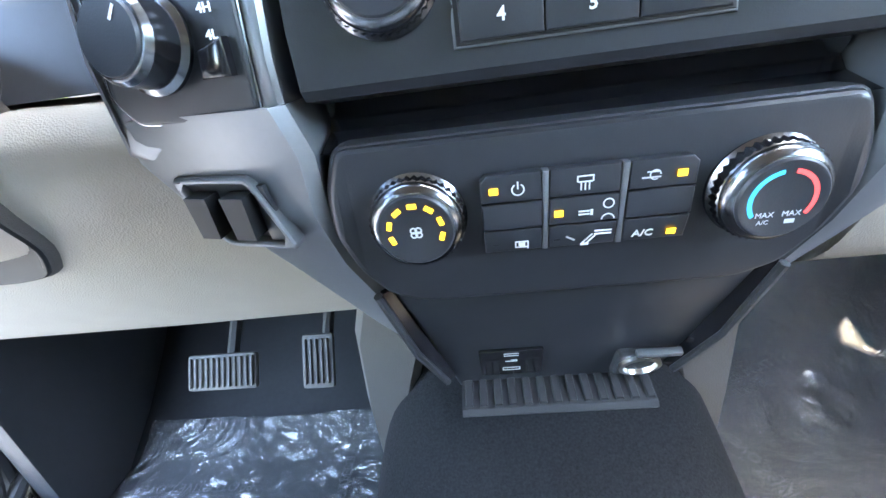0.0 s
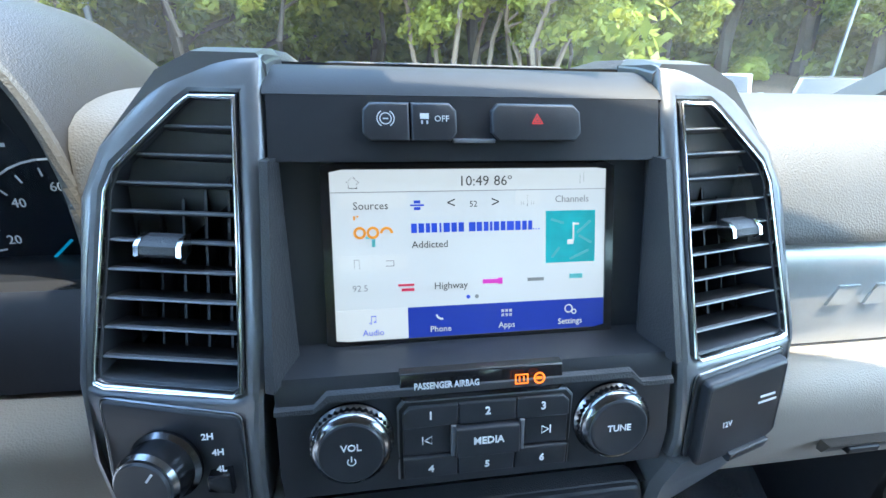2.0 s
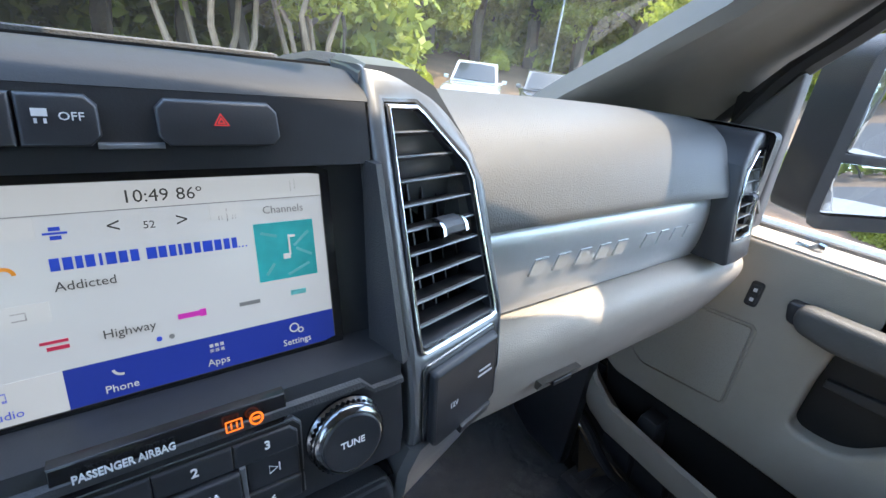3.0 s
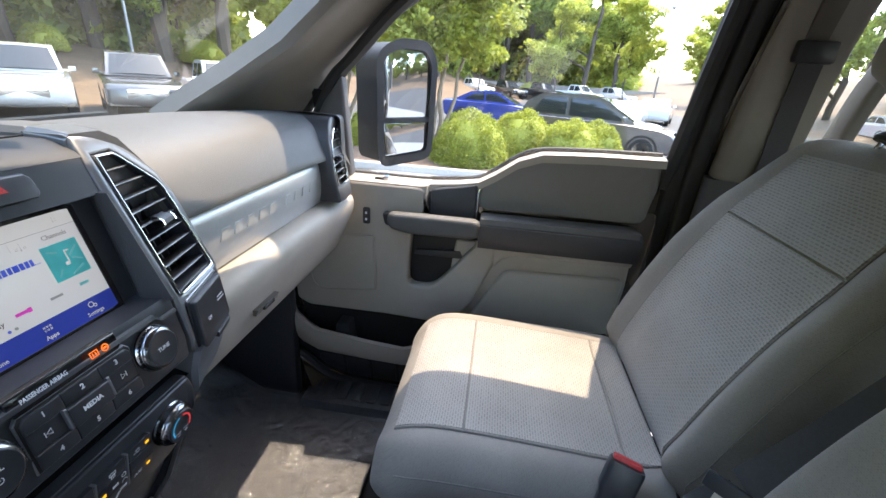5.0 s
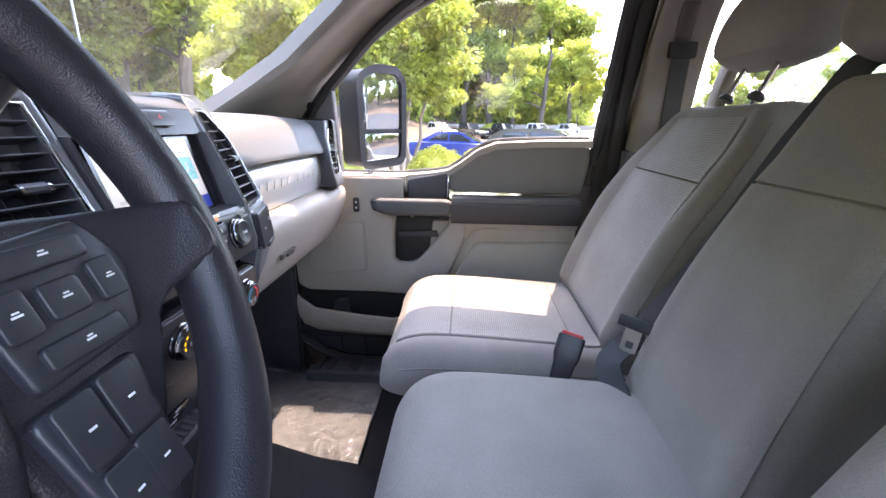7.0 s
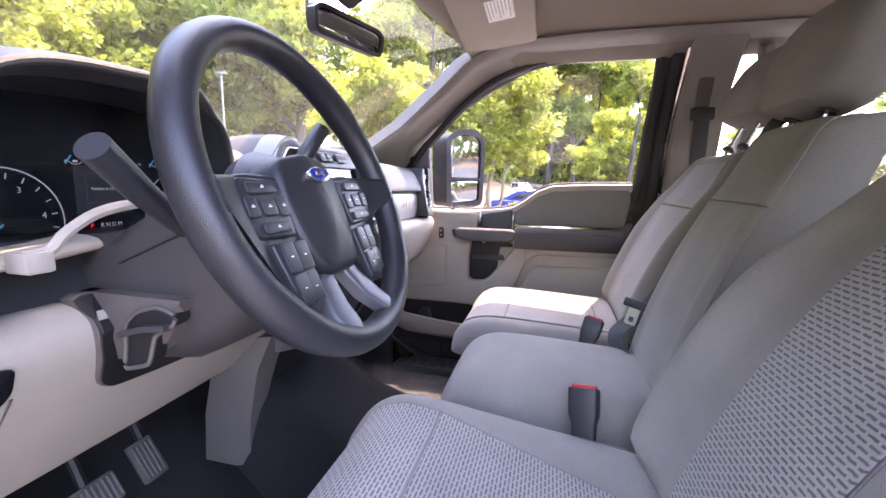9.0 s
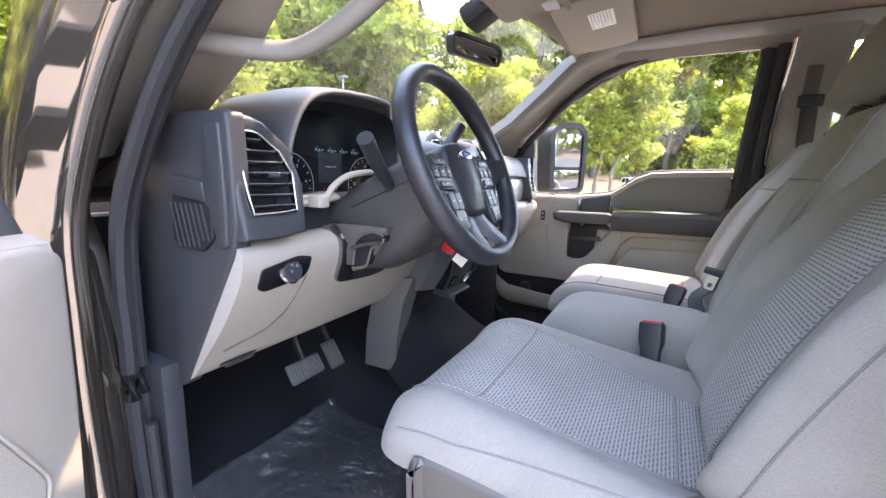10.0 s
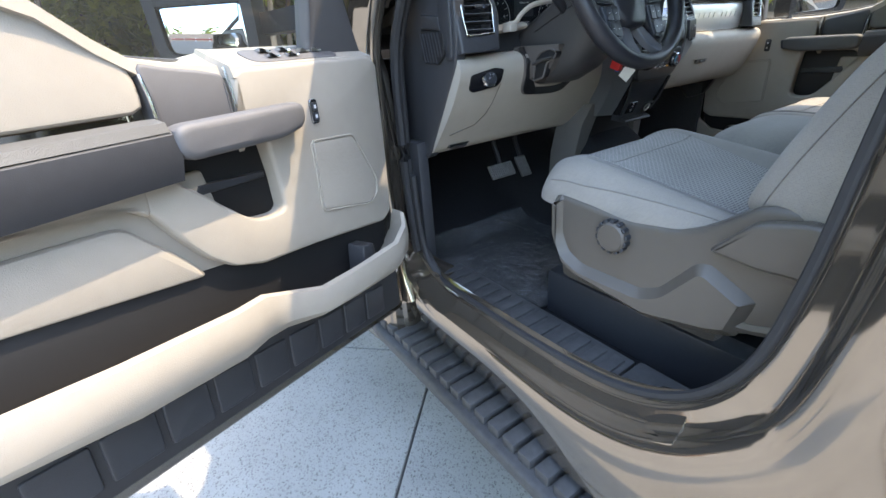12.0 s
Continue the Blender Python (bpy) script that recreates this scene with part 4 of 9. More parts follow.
scr([(0.0385 + d, 0.014, 0.0008, 0.0008) for d in (0, 0.0018, 0.0036)], M_SCRTITLE)
scr_text("Addicted", -0.0395, 0.0062, 0.0062, M_SCRINK)
scr([(0.0635, 0.0085, 0.0335, 0.0335)], M_SCRTEAL)
part("screen_icon", moved(bars([(0.0018, 0.003, 0.001, 0.012), (0.0035, 0.008, 0.004, 0.0014), (-0.0002, -0.0035, 0.004, 0.003)], Matrix.Identity(4), 0.0006), SM @ Matrix.Translation((0.0635, 0.0085, 0))), M_SCRPANEL, screen)
part("screen_icon", merge(*[moved(bars([(0, 0, ln, 0.0016)], Matrix.Identity(4), 0.0005), SM @ Matrix.Translation((0.0635 + dx, 0.0085 + dy, 0)) @ Matrix.Rotation(an, 4, "Z")) for dx, dy, ln, an in ((0.009, 0.006, 0.012, 0.7), (0.010, -0.002, 0.010, -0.5), (-0.009, 0.010, 0.009, -0.3), (0.006, -0.012, 0.014, 0.4), (-0.010, -0.010, 0.008, 0.9))]), M_SCRTEAL2, screen)
part("screen_icon", merge(bars([(-0.0745, -0.0045, 0.0006, 0.0058), (-0.0715, -0.0045, 0.0006, 0.0058), (-0.073, -0.0018, 0.0034, 0.0006)], SM), bars([(-0.053, -0.0030, 0.005, 0.0006), (-0.053, -0.0062, 0.005, 0.0006), (-0.0507, -0.0046, 0.0006, 0.0034)], SM)), M_SCRGREY, screen)
scr_text("92.5", -0.0715, -0.0195, 0.0056, M_SCRGREY, "CENTER")
scr_text("Highway", -0.0155, -0.0200, 0.0062, M_SCRINK, "CENTER")
scr([(-0.0435, -0.0185, 0.010, 0.0014), (-0.0425, -0.0215, 0.008, 0.0018)], M_SCRRED)
scr([(0.010, -0.0185, 0.010, 0.0028), (0.0165, -0.0185, 0.003, 0.004)], M_SCRPINK)
scr([(0.040, -0.0185, 0.011, 0.0022)], M_SCRGREY)
scr([(0.0675, -0.0175, 0.009, 0.003)], M_SCRTEAL2)
part("screen_icon", lathe([(0.001, 0), (0.0013, 0), (0.0013, 0.0004), (0.0001, 0.0004)], SM @ Matrix.Translation((-0.0045, -0.0278, 0)), 12), M_SCRTITLE, screen)
part("screen_icon", lathe([(0.001, 0), (0.0013, 0), (0.0013, 0.0004), (0.0001, 0.0004)], SM @ Matrix.Translation((0.0010, -0.0278, 0)), 12), M_SCRGREY, screen)
for tx, tb in ((-0.0225, "Phone"), (0.0205, "Apps"), (0.0635, "Settings")):
    scr_text(tb, tx, -0.0475, 0.0054, M_SCRPANEL, "CENTER")
scr_text("Audio", -0.0645, -0.0475, 0.0054, M_SCRTITLE, "CENTER")
part("screen_icon", bars([(0.0205 + dx, -0.0395 + dy, 0.0018, 0.0018) for dx in (-0.0026, 0, 0.0026) for dy in (-0.0014, 0.0014)], SM), M_SCRPANEL, screen)
part("screen_icon", merge(arc_mark(0.0025, 0, 360, 0.0008, SM @ Matrix.Translation((0.0625, -0.039, 0.0002))), arc_mark(0.0014, 0, 360, 0.0007, SM @ Matrix.Translation((0.0662, -0.0412, 0.0002)))), M_SCRPANEL, screen)
part("screen_icon", merge(arc_mark(0.0035, 190, 280, 0.0012, SM @ Matrix.Translation((-0.0215, -0.0375, 0.0002)))), M_SCRPANEL, screen)
part("screen_icon", bars([(-0.0655, -0.0395, 0.0005, 0.004), (-0.0628, -0.0388, 0.0005, 0.004), (-0.0642, -0.0372, 0.003, 0.0007), (-0.0661, -0.0414, 0.0016, 0.0012), (-0.0634, -0.0407, 0.0016, 0.0012)], SM), M_SCRTITLE, screen)

# radio panel
rp = [(0.26, 1.6985), (face_y(0, 1.6965) + 0.0015, 1.6965), (face_y(0, 1.690) + 0.0005, 1.690), (face_y(0, 1.680) + 0.0005, 1.680), (0.1985, 1.645), (0.1985, 1.622), (0.202, 1.6175), (0.235, 1.6125), (0.26, 1.612)]
part("radio_panel", prism(rp, -0.1185, 0.1185, lambda y, z, x: V(x, y, z), 0.0), M_BLACK, stack)
# recess band between radio and climate panel
part("recess_band", loft([[V(x, y, z) for y, z in ((0.30, 1.618), (0.226, 1.6155), (0.231, 1.606), (0.226, 1.600), (0.204, 1.594), (0.30, 1.585))] for x in (-0.119, 0.119)]), M_GLOSS, stack)
# airbag lamp strip
ap = [(-0.0505, 1.6970), (-0.0505, 1.684), (-0.048, 1.6815), (0.0435, 1.6815), (0.046, 1.684), (0.046, 1.6970)]
part("airbag_lamp_strip", slab(ap, lambda x, z, w: on_face(x, z, w + 0.0025), 0.006, 0.0008), M_GLOSS, stack)
decal(text_mesh("PASSENGER AIRBAG", 0.0052, face_pose(-0.0240, 1.6905, 0.0052) @ Matrix.Scale(0.80, 4, (1, 0, 0)), 0.0002, bold=0.00012), M_GREYPRINT, stack)
M_AMBER = mat("amber_lamp", (0.5, 0.15, 0.02), 0.4, vary=0, emit=(1.0, 0.16, 0.01), power=0.10)
M_AMBERY = mat("yellow_lamp", (0.5, 0.3, 0.02), 0.4, vary=0, emit=(1.0, 0.48, 0.02), power=0.10)
m = face_pose(0.0195, 1.6905, 0.0053)
decal(merge(bars([(0, 0.0026, 0.0075, 0.0007), (0, -0.0026, 0.0075, 0.0007), (-0.0036, 0, 0.0007, 0.0055), (0.0036, 0, 0.0007, 0.0055), (-0.0013, 0, 0.0007, 0.003), (0.0013, 0, 0.0007, 0.003)], m), arc_mark(0.0030, 0, 360, 0.0011, m @ Matrix.Translation((0.0105, 0, 0.0002))), bars([(0.0105, 0, 0.0035, 0.0016)], m)), M_AMBER, stack)

# radio buttons
bz_ = [(-0.0525, 1.6300), (0.0530, 1.6300), (0.0530, 1.6773), (0.0488, 1.6820), (-0.0483, 1.6820), (-0.0525, 1.6773)]
part("button_rim", slab(bz_, lambda x, z, w: on_face(x, z, w + 0.0022), 0.006, 0.0008), M_SILVER, stack, "thin silver rim")
part("button_field", slab(inset(bz_, 0.0011), lambda x, z, w: on_face(x, z, w + 0.0028), 0.006, 0.0004), M_DEEP, stack)
cut = 0.004
bank = {"1": (-0.0495, -0.0175, 1.6663, 1.6793), "2": (-0.0170, 0.0170, 1.6663, 1.6793), "3": (0.0175, 0.0500, 1.6663, 1.6793), "4": (-0.0495, -0.0175, 1.6323, 1.6473), "5": (-0.0170, 0.0170, 1.6323, 1.6463), "6": (0.0175, 0.0500, 1.6323, 1.6473), "prev": (-0.0495, -0.0215, 1.6478, 1.6658), "MEDIA": (-0.0190, 0.0190, 1.6473, 1.6653), "next": (0.0225, 0.0500, 1.6478, 1.6658)}
for key, (x0, x1, za, zb) in bank.items():
    pl = [(x0, za), (x1, za), (x1, zb), (x0, zb)]
    if key == "1":
        pl = [(x0, za), (x1, za), (x1, zb), (x0 + cut, zb), (x0, zb - cut)]
    if key == "3":
        pl = [(x0, za), (x1, za), (x1, zb - cut), (x1 - cut, zb), (x0, zb)]
    hgt = {"MEDIA": 0.0075, "prev": 0.003, "next": 0.003}.get(key, 0.0045)
    bt = part("radio_button", slab(pl, lambda x, z, w, h=hgt: on_face(x, z, w + h), 0.012, 0.0012), M_BLACK, stack)
    mm = face_pose((x0 + x1) / 2, (za + zb) / 2, hgt + 0.0003)
    if key == "prev" or key == "next":
        s = 1 if key == "next" else -1
        part("marking", merge(tube([mm @ V(x * s, y, 0.0002) for x, y in ((-0.0026, 0.0024), (0.0016, 0.0), (-0.0026, -0.0024))], 0.00035, 6, closed=True), bars([(0.0027 * s, 0, 0.0007, 0.005)], mm)), M_WHITE, bt)
    else:
        part("marking", text_mesh(key, 0.0068 if len(key) == 1 else 0.0062, mm, 0.0002, bold=0.00015), M_WHITE, bt)
for x in (-0.0203, 0.0207):
    part("button_divider", slab([(x - 0.0014, 1.6478), (x + 0.0014, 1.6478), (x + 0.0014, 1.6668), (x - 0.0014, 1.6668)], lambda x, z, w: on_face(x, z, w + 0.006), 0.01, 0.0008), M_SILVER, stack, "silver divider")


def knob(name, x, z, r, ln, parent, cap_text="", depth=0.0, face_mat=None):
    """A round knob with a knurled chrome collar and a dished black cap."""
    m = face_pose(x, z)
    k = part(name, lathe([(0.0, 0), (r * 1.08, 0.0), (r * 1.08, 0.002), (r, 0.004), (r, ln * 0.62), (r * 0.95, ln * 0.78), (r * 0.84, ln * 0.90), (r * 0.80, ln * 0.92)], m, 48), M_COLLAR, parent, "chrome collar")
    part("knob_cap", lathe([(r * 0.82, ln * 0.70), (r * 0.82, ln * 0.94), (r * 0.78, ln * 1.0), (r * 0.72, ln * 1.0), (r * 0.66, ln * 0.965), (0.0, ln * 0.95)], m, 48), face_mat or M_BLACK, k)
    rib = loft([[m @ V((r + (d if i % 2 else 0)) * math.cos(math.pi * i / 40), (r + (d if i % 2 else 0)) * math.sin(math.pi * i / 40), z) for i in range(80)] for z, d in ((ln * 0.12, 0.0), (ln * 0.16, 0.0009), (ln * 0.56, 0.0009), (ln * 0.60, 0.0))], caps=False)
    part("knurling", rib, M_COLLAR, k)
    return k, m @ Matrix.Translation((0, 0, ln * 0.957))


kv, mv = knob("volume_knob", -0.078, 1.6595, 0.0218, 0.0125, stack)
part("marking", merge(text_mesh("VOL", 0.0058, mv @ Matrix.Translation((0, 0.003, 0)), 0.0002, bold=0.0001), arc_mark(0.0022, 130, 410, 0.0006, mv @ Matrix.Translation((0, -0.005, 0))), bars([(0, -0.0035, 0.0006, 0.003)], mv)), M_WHITE, kv)
kt, mt = knob("tune_knob", 0.0785, 1.6585, 0.0222, 0.0125, stack)
part("marking", text_mesh("TUNE", 0.0058, mt, 0.0002, bold=0.0001), M_WHITE, kt)

# climate panel
cp = [(-0.112, 1.596), (-0.120, 1.575), (-0.122, 1.555), (-0.116, 1.528), (-0.104, 1.508), (-0.085, 1.499), (0.085, 1.499), (0.104, 1.508), (0.116, 1.528), (0.122, 1.555), (0.120, 1.575), (0.112, 1.596)]
part("climate_panel", slab(soft_poly(cp, 0.006, 3), lambda x, z, w: on_face(x, z, w + 0.003), 0.03, 0.004), M_BLACK, stack)
part("climate_rim", slab(soft_poly([(x * 1.014, 1.5475 + (z - 1.5475) * 1.025) for x, z in cp], 0.006, 3), lambda x, z, w: on_face(x, z, w - 0.001), 0.03, 0.003), M_DASH, stack, "charcoal rim")
kf, mf = knob("fan_knob", -0.0785, 1.5585, 0.0222, 0.0145, stack)
for i in range(7):
    a = radians(200 - 36.5 * i)
    part("lamp_segment", moved(bars([(0, 0, 0.0042, 0.0022)], Matrix.Identity(4), 0.0004), mf @ Matrix.Translation((0.0125 * math.cos(a), 0.0125 * math.sin(a), 0)) @ Matrix.Rotation(a - math.pi / 2, 4, "Z")), M_AMBERY, kf)
part("marking", merge(*[arc_mark(0.0014, 0, 360, 0.0008, mf @ Matrix.Translation((0.0016 * math.cos(q), 0.0016 * math.sin(q) - 0.001, 0.0001))) for q in (0.8, 2.37, 3.94, 5.5)]), M_WHITE, kf)
kc, mc = knob("temperature_knob", 0.079, 1.5575, 0.0228, 0.0165, stack)
M_BLUELIT = mat("blue_lit_arc", (0.02, 0.2, 0.4), 0.4, vary=0, emit=(0.02, 0.30, 0.55), power=0.06)
M_REDARC = mat("red_lit_arc", (0.4, 0.03, 0.03), 0.4, vary=0, emit=(0.65, 0.05, 0.06), power=0.06)
part("cold_arc", arc_mark(0.0130, 100, 215, 0.0020, mc), M_BLUELIT, kc)
part("hot_arc", arc_mark(0.0130, 80, -35, 0.0020, mc), M_REDARC, kc)
part("marking", merge(text_mesh("MAX", 0.0036, mc @ Matrix.Translation((-0.0055, -0.0072, 0)), 0.0002), text_mesh("MAX", 0.0036, mc @ Matrix.Translation((0.0055, -0.0072, 0)), 0.0002), text_mesh("A/C", 0.003, mc @ Matrix.Translation((-0.0055, -0.0108, 0)), 0.0002), bars([(0.0055, -0.0108, 0.004, 0.002)], mc)), M_GREYPRINT, kc)

rows_z = {"top": (1.5638, 1.5775), "mid": (1.5495, 1.5630), "low": (1.5355, 1.5487)}
cells = {}
for cx0, cx1, names in ((-0.0475, -0.0195, ("power", "blank", "rear")), (-0.0165, 0.0150, ("defrost", "face", "feet")), (0.0185, 0.0475, ("recirc", "blank2", "ac"))):
    for nm, rz in zip(names, ("top", "mid", "low")):
        cells[nm] = (cx0, cx1, *rows_z[rz])
for key, (x0, x1, za, zb) in cells.items():
    pl = [(x0, za), (x1, za), (x1, zb), (x0, zb)]
    if key in ("power",):
        pl = [(x0, za), (x1, za), (x1, zb), (x0 + 0.003, zb), (x0, zb - 0.003)]
    if key == "recirc":
        pl = [(x0, za), (x1, za), (x1, zb - 0.003), (x1 - 0.003, zb), (x0, zb)]
    bt = part("climate_button", slab(pl, lambda x, z, w: on_face(x, z, w + 0.0065), 0.01, 0.001), M_BLACK, stack)
    mm = face_pose((x0 + x1) / 2, (za + zb) / 2, 0.0069)
    lit = {"power": -0.0080, "face": -0.0115, "recirc": 0.0075, "ac": 0.0075}
    if key in lit:
        part("lamp", bars([(lit[key], 0, 0.004, 0.0030)], mm, 0.0004), M_AMBERY, bt)
    elif key in ("rear", "feet"):
        part("lamp", bars([(-0.0085 if key == "rear" else -0.0120, 0, 0.0030, 0.0016)], mm, 0.0003), M_DASH, bt)
    if key == "power":
        part("marking", merge(arc_mark(0.0027, 120, 420, 0.0007, mm @ Matrix.Translation((0.003, 0, 0))), bars([(0.003, 0.002, 0.0007, 0.0035)], mm)), M_WHITE, bt)
    if key == "rear":
        part("marking", merge(bars([(0.004, 0.0018, 0.006, 0.0006), (0.004, -0.0018, 0.006, 0.0006), (0.001, 0, 0.0006, 0.004), (0.007, -0.0005, 0.0006, 0.005), (0.004, 0, 0.0032, 0.0022)], mm)), M_WHITE, bt)
    if key == "defrost":
        part("marking", merge(bars([(0, 0.0032, 0.0072, 0.0006), (0, 0.0005, 0.006, 0.0006), (-0.0034, 0.002, 0.0006, 0.003), (0.0034, 0.002, 0.0006, 0.003)] + [(dx, -0.0018, 0.0006, 0.0035) for dx in (-0.0018, 0, 0.0018)], mm)), M_WHITE, bt)
    if key == "face":
        part("marking", merge(bars([(0.0, 0.0002, 0.005, 0.0007), (0.0, -0.0014, 0.005, 0.0007), (0.0034, -0.0006, 0.0012, 0.003)], mm), arc_mark(0.0023, 0, 360, 0.0007, mm @ Matrix.Translation((0.0108, 0.0032, 0))), arc_mark(0.0028, 0, 180, 0.0007, mm @ Matrix.Translation((0.0108, -0.005, 0)))), M_WHITE, bt)
    if key == "feet":
        part("marking", merge(moved(bars([(0, 0, 0.005, 0.0009)], Matrix.Identity(4)), mm @ Matrix.Translation((-0.0055, 0.001, 0)) @ Matrix.Rotation(-0.6, 4, "Z")), bars([(0.0015, -0.0035, 0.0038, 0.0014), (0.0095, 0.0025, 0.008, 0.0008), (0.0095, 0.0045, 0.008, 0.0008)], mm), moved(bars([(0, 0.0009, 0.007, 0.0007), (0, -0.0009, 0.007, 0.0007)], Matrix.Identity(4)), mm @ Matrix.Translation((0.0032, -0.0005, 0)) @ Matrix.Rotation(0.9, 4, "Z"))), M_WHITE, bt)
    if key == "recirc":
        part("marking", merge(bars([(-0.0055, -0.0008, 0.008, 0.0006), (-0.0050, 0.0018, 0.005, 0.0006)], mm), arc_mark(0.0022, 0, 300, 0.0006, mm @ Matrix.Translation((-0.004, 0.0004, 0)))), M_GREYPRINT, bt)
    if key == "ac":
        part("marking", text_mesh("A/C", 0.0058, mm @ Matrix.Translation((-0.0055, 0, 0)), 0.0002, bold=0.0001), M_WHITE, bt)
for x in (-0.0180, 0.01675):
    part("button_divider", slab([(x - 0.0014, 1.5355), (x + 0.0014, 1.5355), (x + 0.0014, 1.5775), (x - 0.0014, 1.5775)], lambda x, z, w: on_face(x, z, w + 0.0075), 0.01, 0.0008), M_SILVER, stack, "silver divider")

# lower pocket: sockets and ribbed tray
lp = [(-0.105, 1.500), (-0.098, 1.470), (-0.080, 1.364), (0.080, 1.364), (0.098, 1.470), (0.105, 1.500)]
part("socket_panel", slab(lp, lambda x, z, w: on_face(x, z, w - 0.008), 0.03, 0.003), M_BLACK, stack)
for sx in (-1, 1):
    part("pocket_cheek", loft([[V(sx * 0.114, face_y(0, 1.5) + 0.004, 1.502), V(sx * 0.098, face_y(0, 1.5) + 0.016, 1.502), V(sx * 0.108, 0.30, 1.502)], [V(sx * 0.102, 0.246, 1.44), V(sx * 0.089, 0.262, 1.44), V(sx * 0.098, 0.32, 1.44)], [V(sx * 0.088, 0.275, 1.385), V(sx * 0.078, 0.285, 1.385), V(sx * 0.08, 0.33, 1.385)]]), M_GLOSS, stack)
    part("pocket_rim", tube([V(sx * 0.114, face_y(0, 1.5) + 0.004, 1.502), V(sx * 0.102, 0.246, 1.44), V(sx * 0.088, 0.275, 1.385)], 0.003, 8), M_DASH, stack, "charcoal rim")
us = part("usb_socket", slab(rounded(-0.060, -0.012, 1.386, 1.426, 0.003, 3), lambda x, z, w: on_face(x, z, w - 0.0055), 0.01, 0.0015), M_GLOSS, stack)
mu = face_pose(-0.036, 1.4065, -0.005)
part("marking", merge(bars([(0, -0.010, 0.013, 0.0006), (0, -0.0145, 0.013, 0.0006), (-0.0065, -0.0122, 0.0006, 0.005), (0.0065, -0.0122, 0.0006, 0.005), (0, 0.012, 0.011, 0.0006), (0, 0.0155, 0.011, 0.0006), (0, 0.002, 0.009, 0.0007), (0.002, 0.004, 0.005, 0.0007)], mu)), M_WHITE, us)
ls = part("power_socket", slab(soft_poly([(0.042, 1.378), (0.073, 1.378), (0.077, 1.414), (0.042, 1.414)], 0.005, 3), lambda x, z, w: on_face(x, z, w - 0.002), 0.02, 0.004), M_DASH, stack, "dark grey power outlet surround")
mm = face_pose(0.0595, 1.3965, -0.001)
part("socket_ring", lathe([(0.0155, -0.004), (0.0155, 0.002), (0.0125, 0.0025), (0.0105, -0.002), (0.0105, -0.018), (0.0, -0.018)], mm, 32), M_STEEL, ls, "bright metal socket")
part("socket_well", lathe([(0.0103, -0.0165), (0.0, -0.0165)], mm, 24), M_DEEP, ls)
part("socket_lid", moved(box(-0.006, 0.026, 0.0155, 0.0215, -0.004, 0.002, 0.002), mm), M_SILVER, ls)
tray = part("tray", loft([[V(x, 0.262, 1.3580), V(x, 0.259, 1.3620), V(x, 0.262, 1.3660), V(x, 0.31, 1.3800), V(x, 0.31, 1.3640)] for x in (-0.078, 0.074)]), M_RUBBER, stack, "ribbed rubber tray")
for i in range(13):
    x = -0.072 + i * 0.0118
    part("tray_rib", loft([[V(x - 0.0035, y, z), V(x - 0.0025, y, z + 0.0025), V(x + 0.0025, y, z + 0.0025), V(x + 0.0035, y, z)] for y, z in ((0.264, 1.3665), (0.305, 1.3790))]), M_RUBBER, tray)

# ---- the two vent towers ----
def vent_blades(th, put, outline, n, z0, z1, hz, handle_x, vanes=True):
    """Slats across a vent's outline, with a thumb handle."""
    def span(z):
        xs = []
        for (xa, za), (xb, zb) in zip(outline, outline[1:] + outline[:1]):
            if (za - z) * (zb - z) < 0:
                xs.append(xa + (xb - xa) * (z - za) / (zb - za))
        return (min(xs), max(xs)) if len(xs) > 1 else None
    for i in range(n):
        z = z0 + (z1 - z0) * i / (n - 1)
        sp = span(z)
        if not sp:
            continue
        a, b = sp
        rings = []
        for x in (a + 0.0012, (a + b) / 2, b - 0.0012):
            rings.append([put(x, z + 0.0012, -0.006), put(x, z + 0.0004, -0.0045), put(x, z - 0.0012, -0.006), put(x, z - 0.007, -0.026), put(x, z - 0.0045, -0.027)])
        sl = part("slat", loft(rings), M_DASH, th)
        part("slat_edge", tube([put(a + 0.0012, z + 0.0004, -0.0044), put((a + b) / 2, z + 0.0004, -0.0044), put(b - 0.0012, z + 0.0004, -0.0044)], 0.0008, 6), M_SILVER, sl, "pale front edge")
    if vanes:
        xs = [p[0] for p in outline]
        for i in range(5):
            x = min(xs) + (max(xs) - min(xs)) * (i + 0.7) / 5.6
            sp = [z for z in (z0 - 0.006, z1)]
            part("vane", loft([[put(x - 0.0008, z, -0.030), put(x + 0.0008, z, -0.030), put(x + 0.0008, z, -0.05), put(x - 0.0008, z, -0.05)] for z in sp]), M_DASH, th)
    hh = part("vent_handle", loft([[put(handle_x + dx, hz + v, u) for u, v in ((-0.004, -0.0042), (0.006, -0.0048), (0.010, -0.002), (0.010, 0.002), (0.006, 0.0046), (-0.004, 0.0042))] for dx in (-0.011, 0.011)]), M_DASH, th)
    for dx in (-0.0115, 0.0115):
        part("handle_end", loft([[put(handle_x + dx + e, hz + v, u) for u, v in ((-0.003, -0.0046), (0.0066, -0.0055), (0.011, -0.0025), (0.011, 0.0025), (0.0066, 0.0053), (-0.003, 0.0046))] for e in (-0.0013, 0.0013)]), M_CHROME, hh, "chrome end")


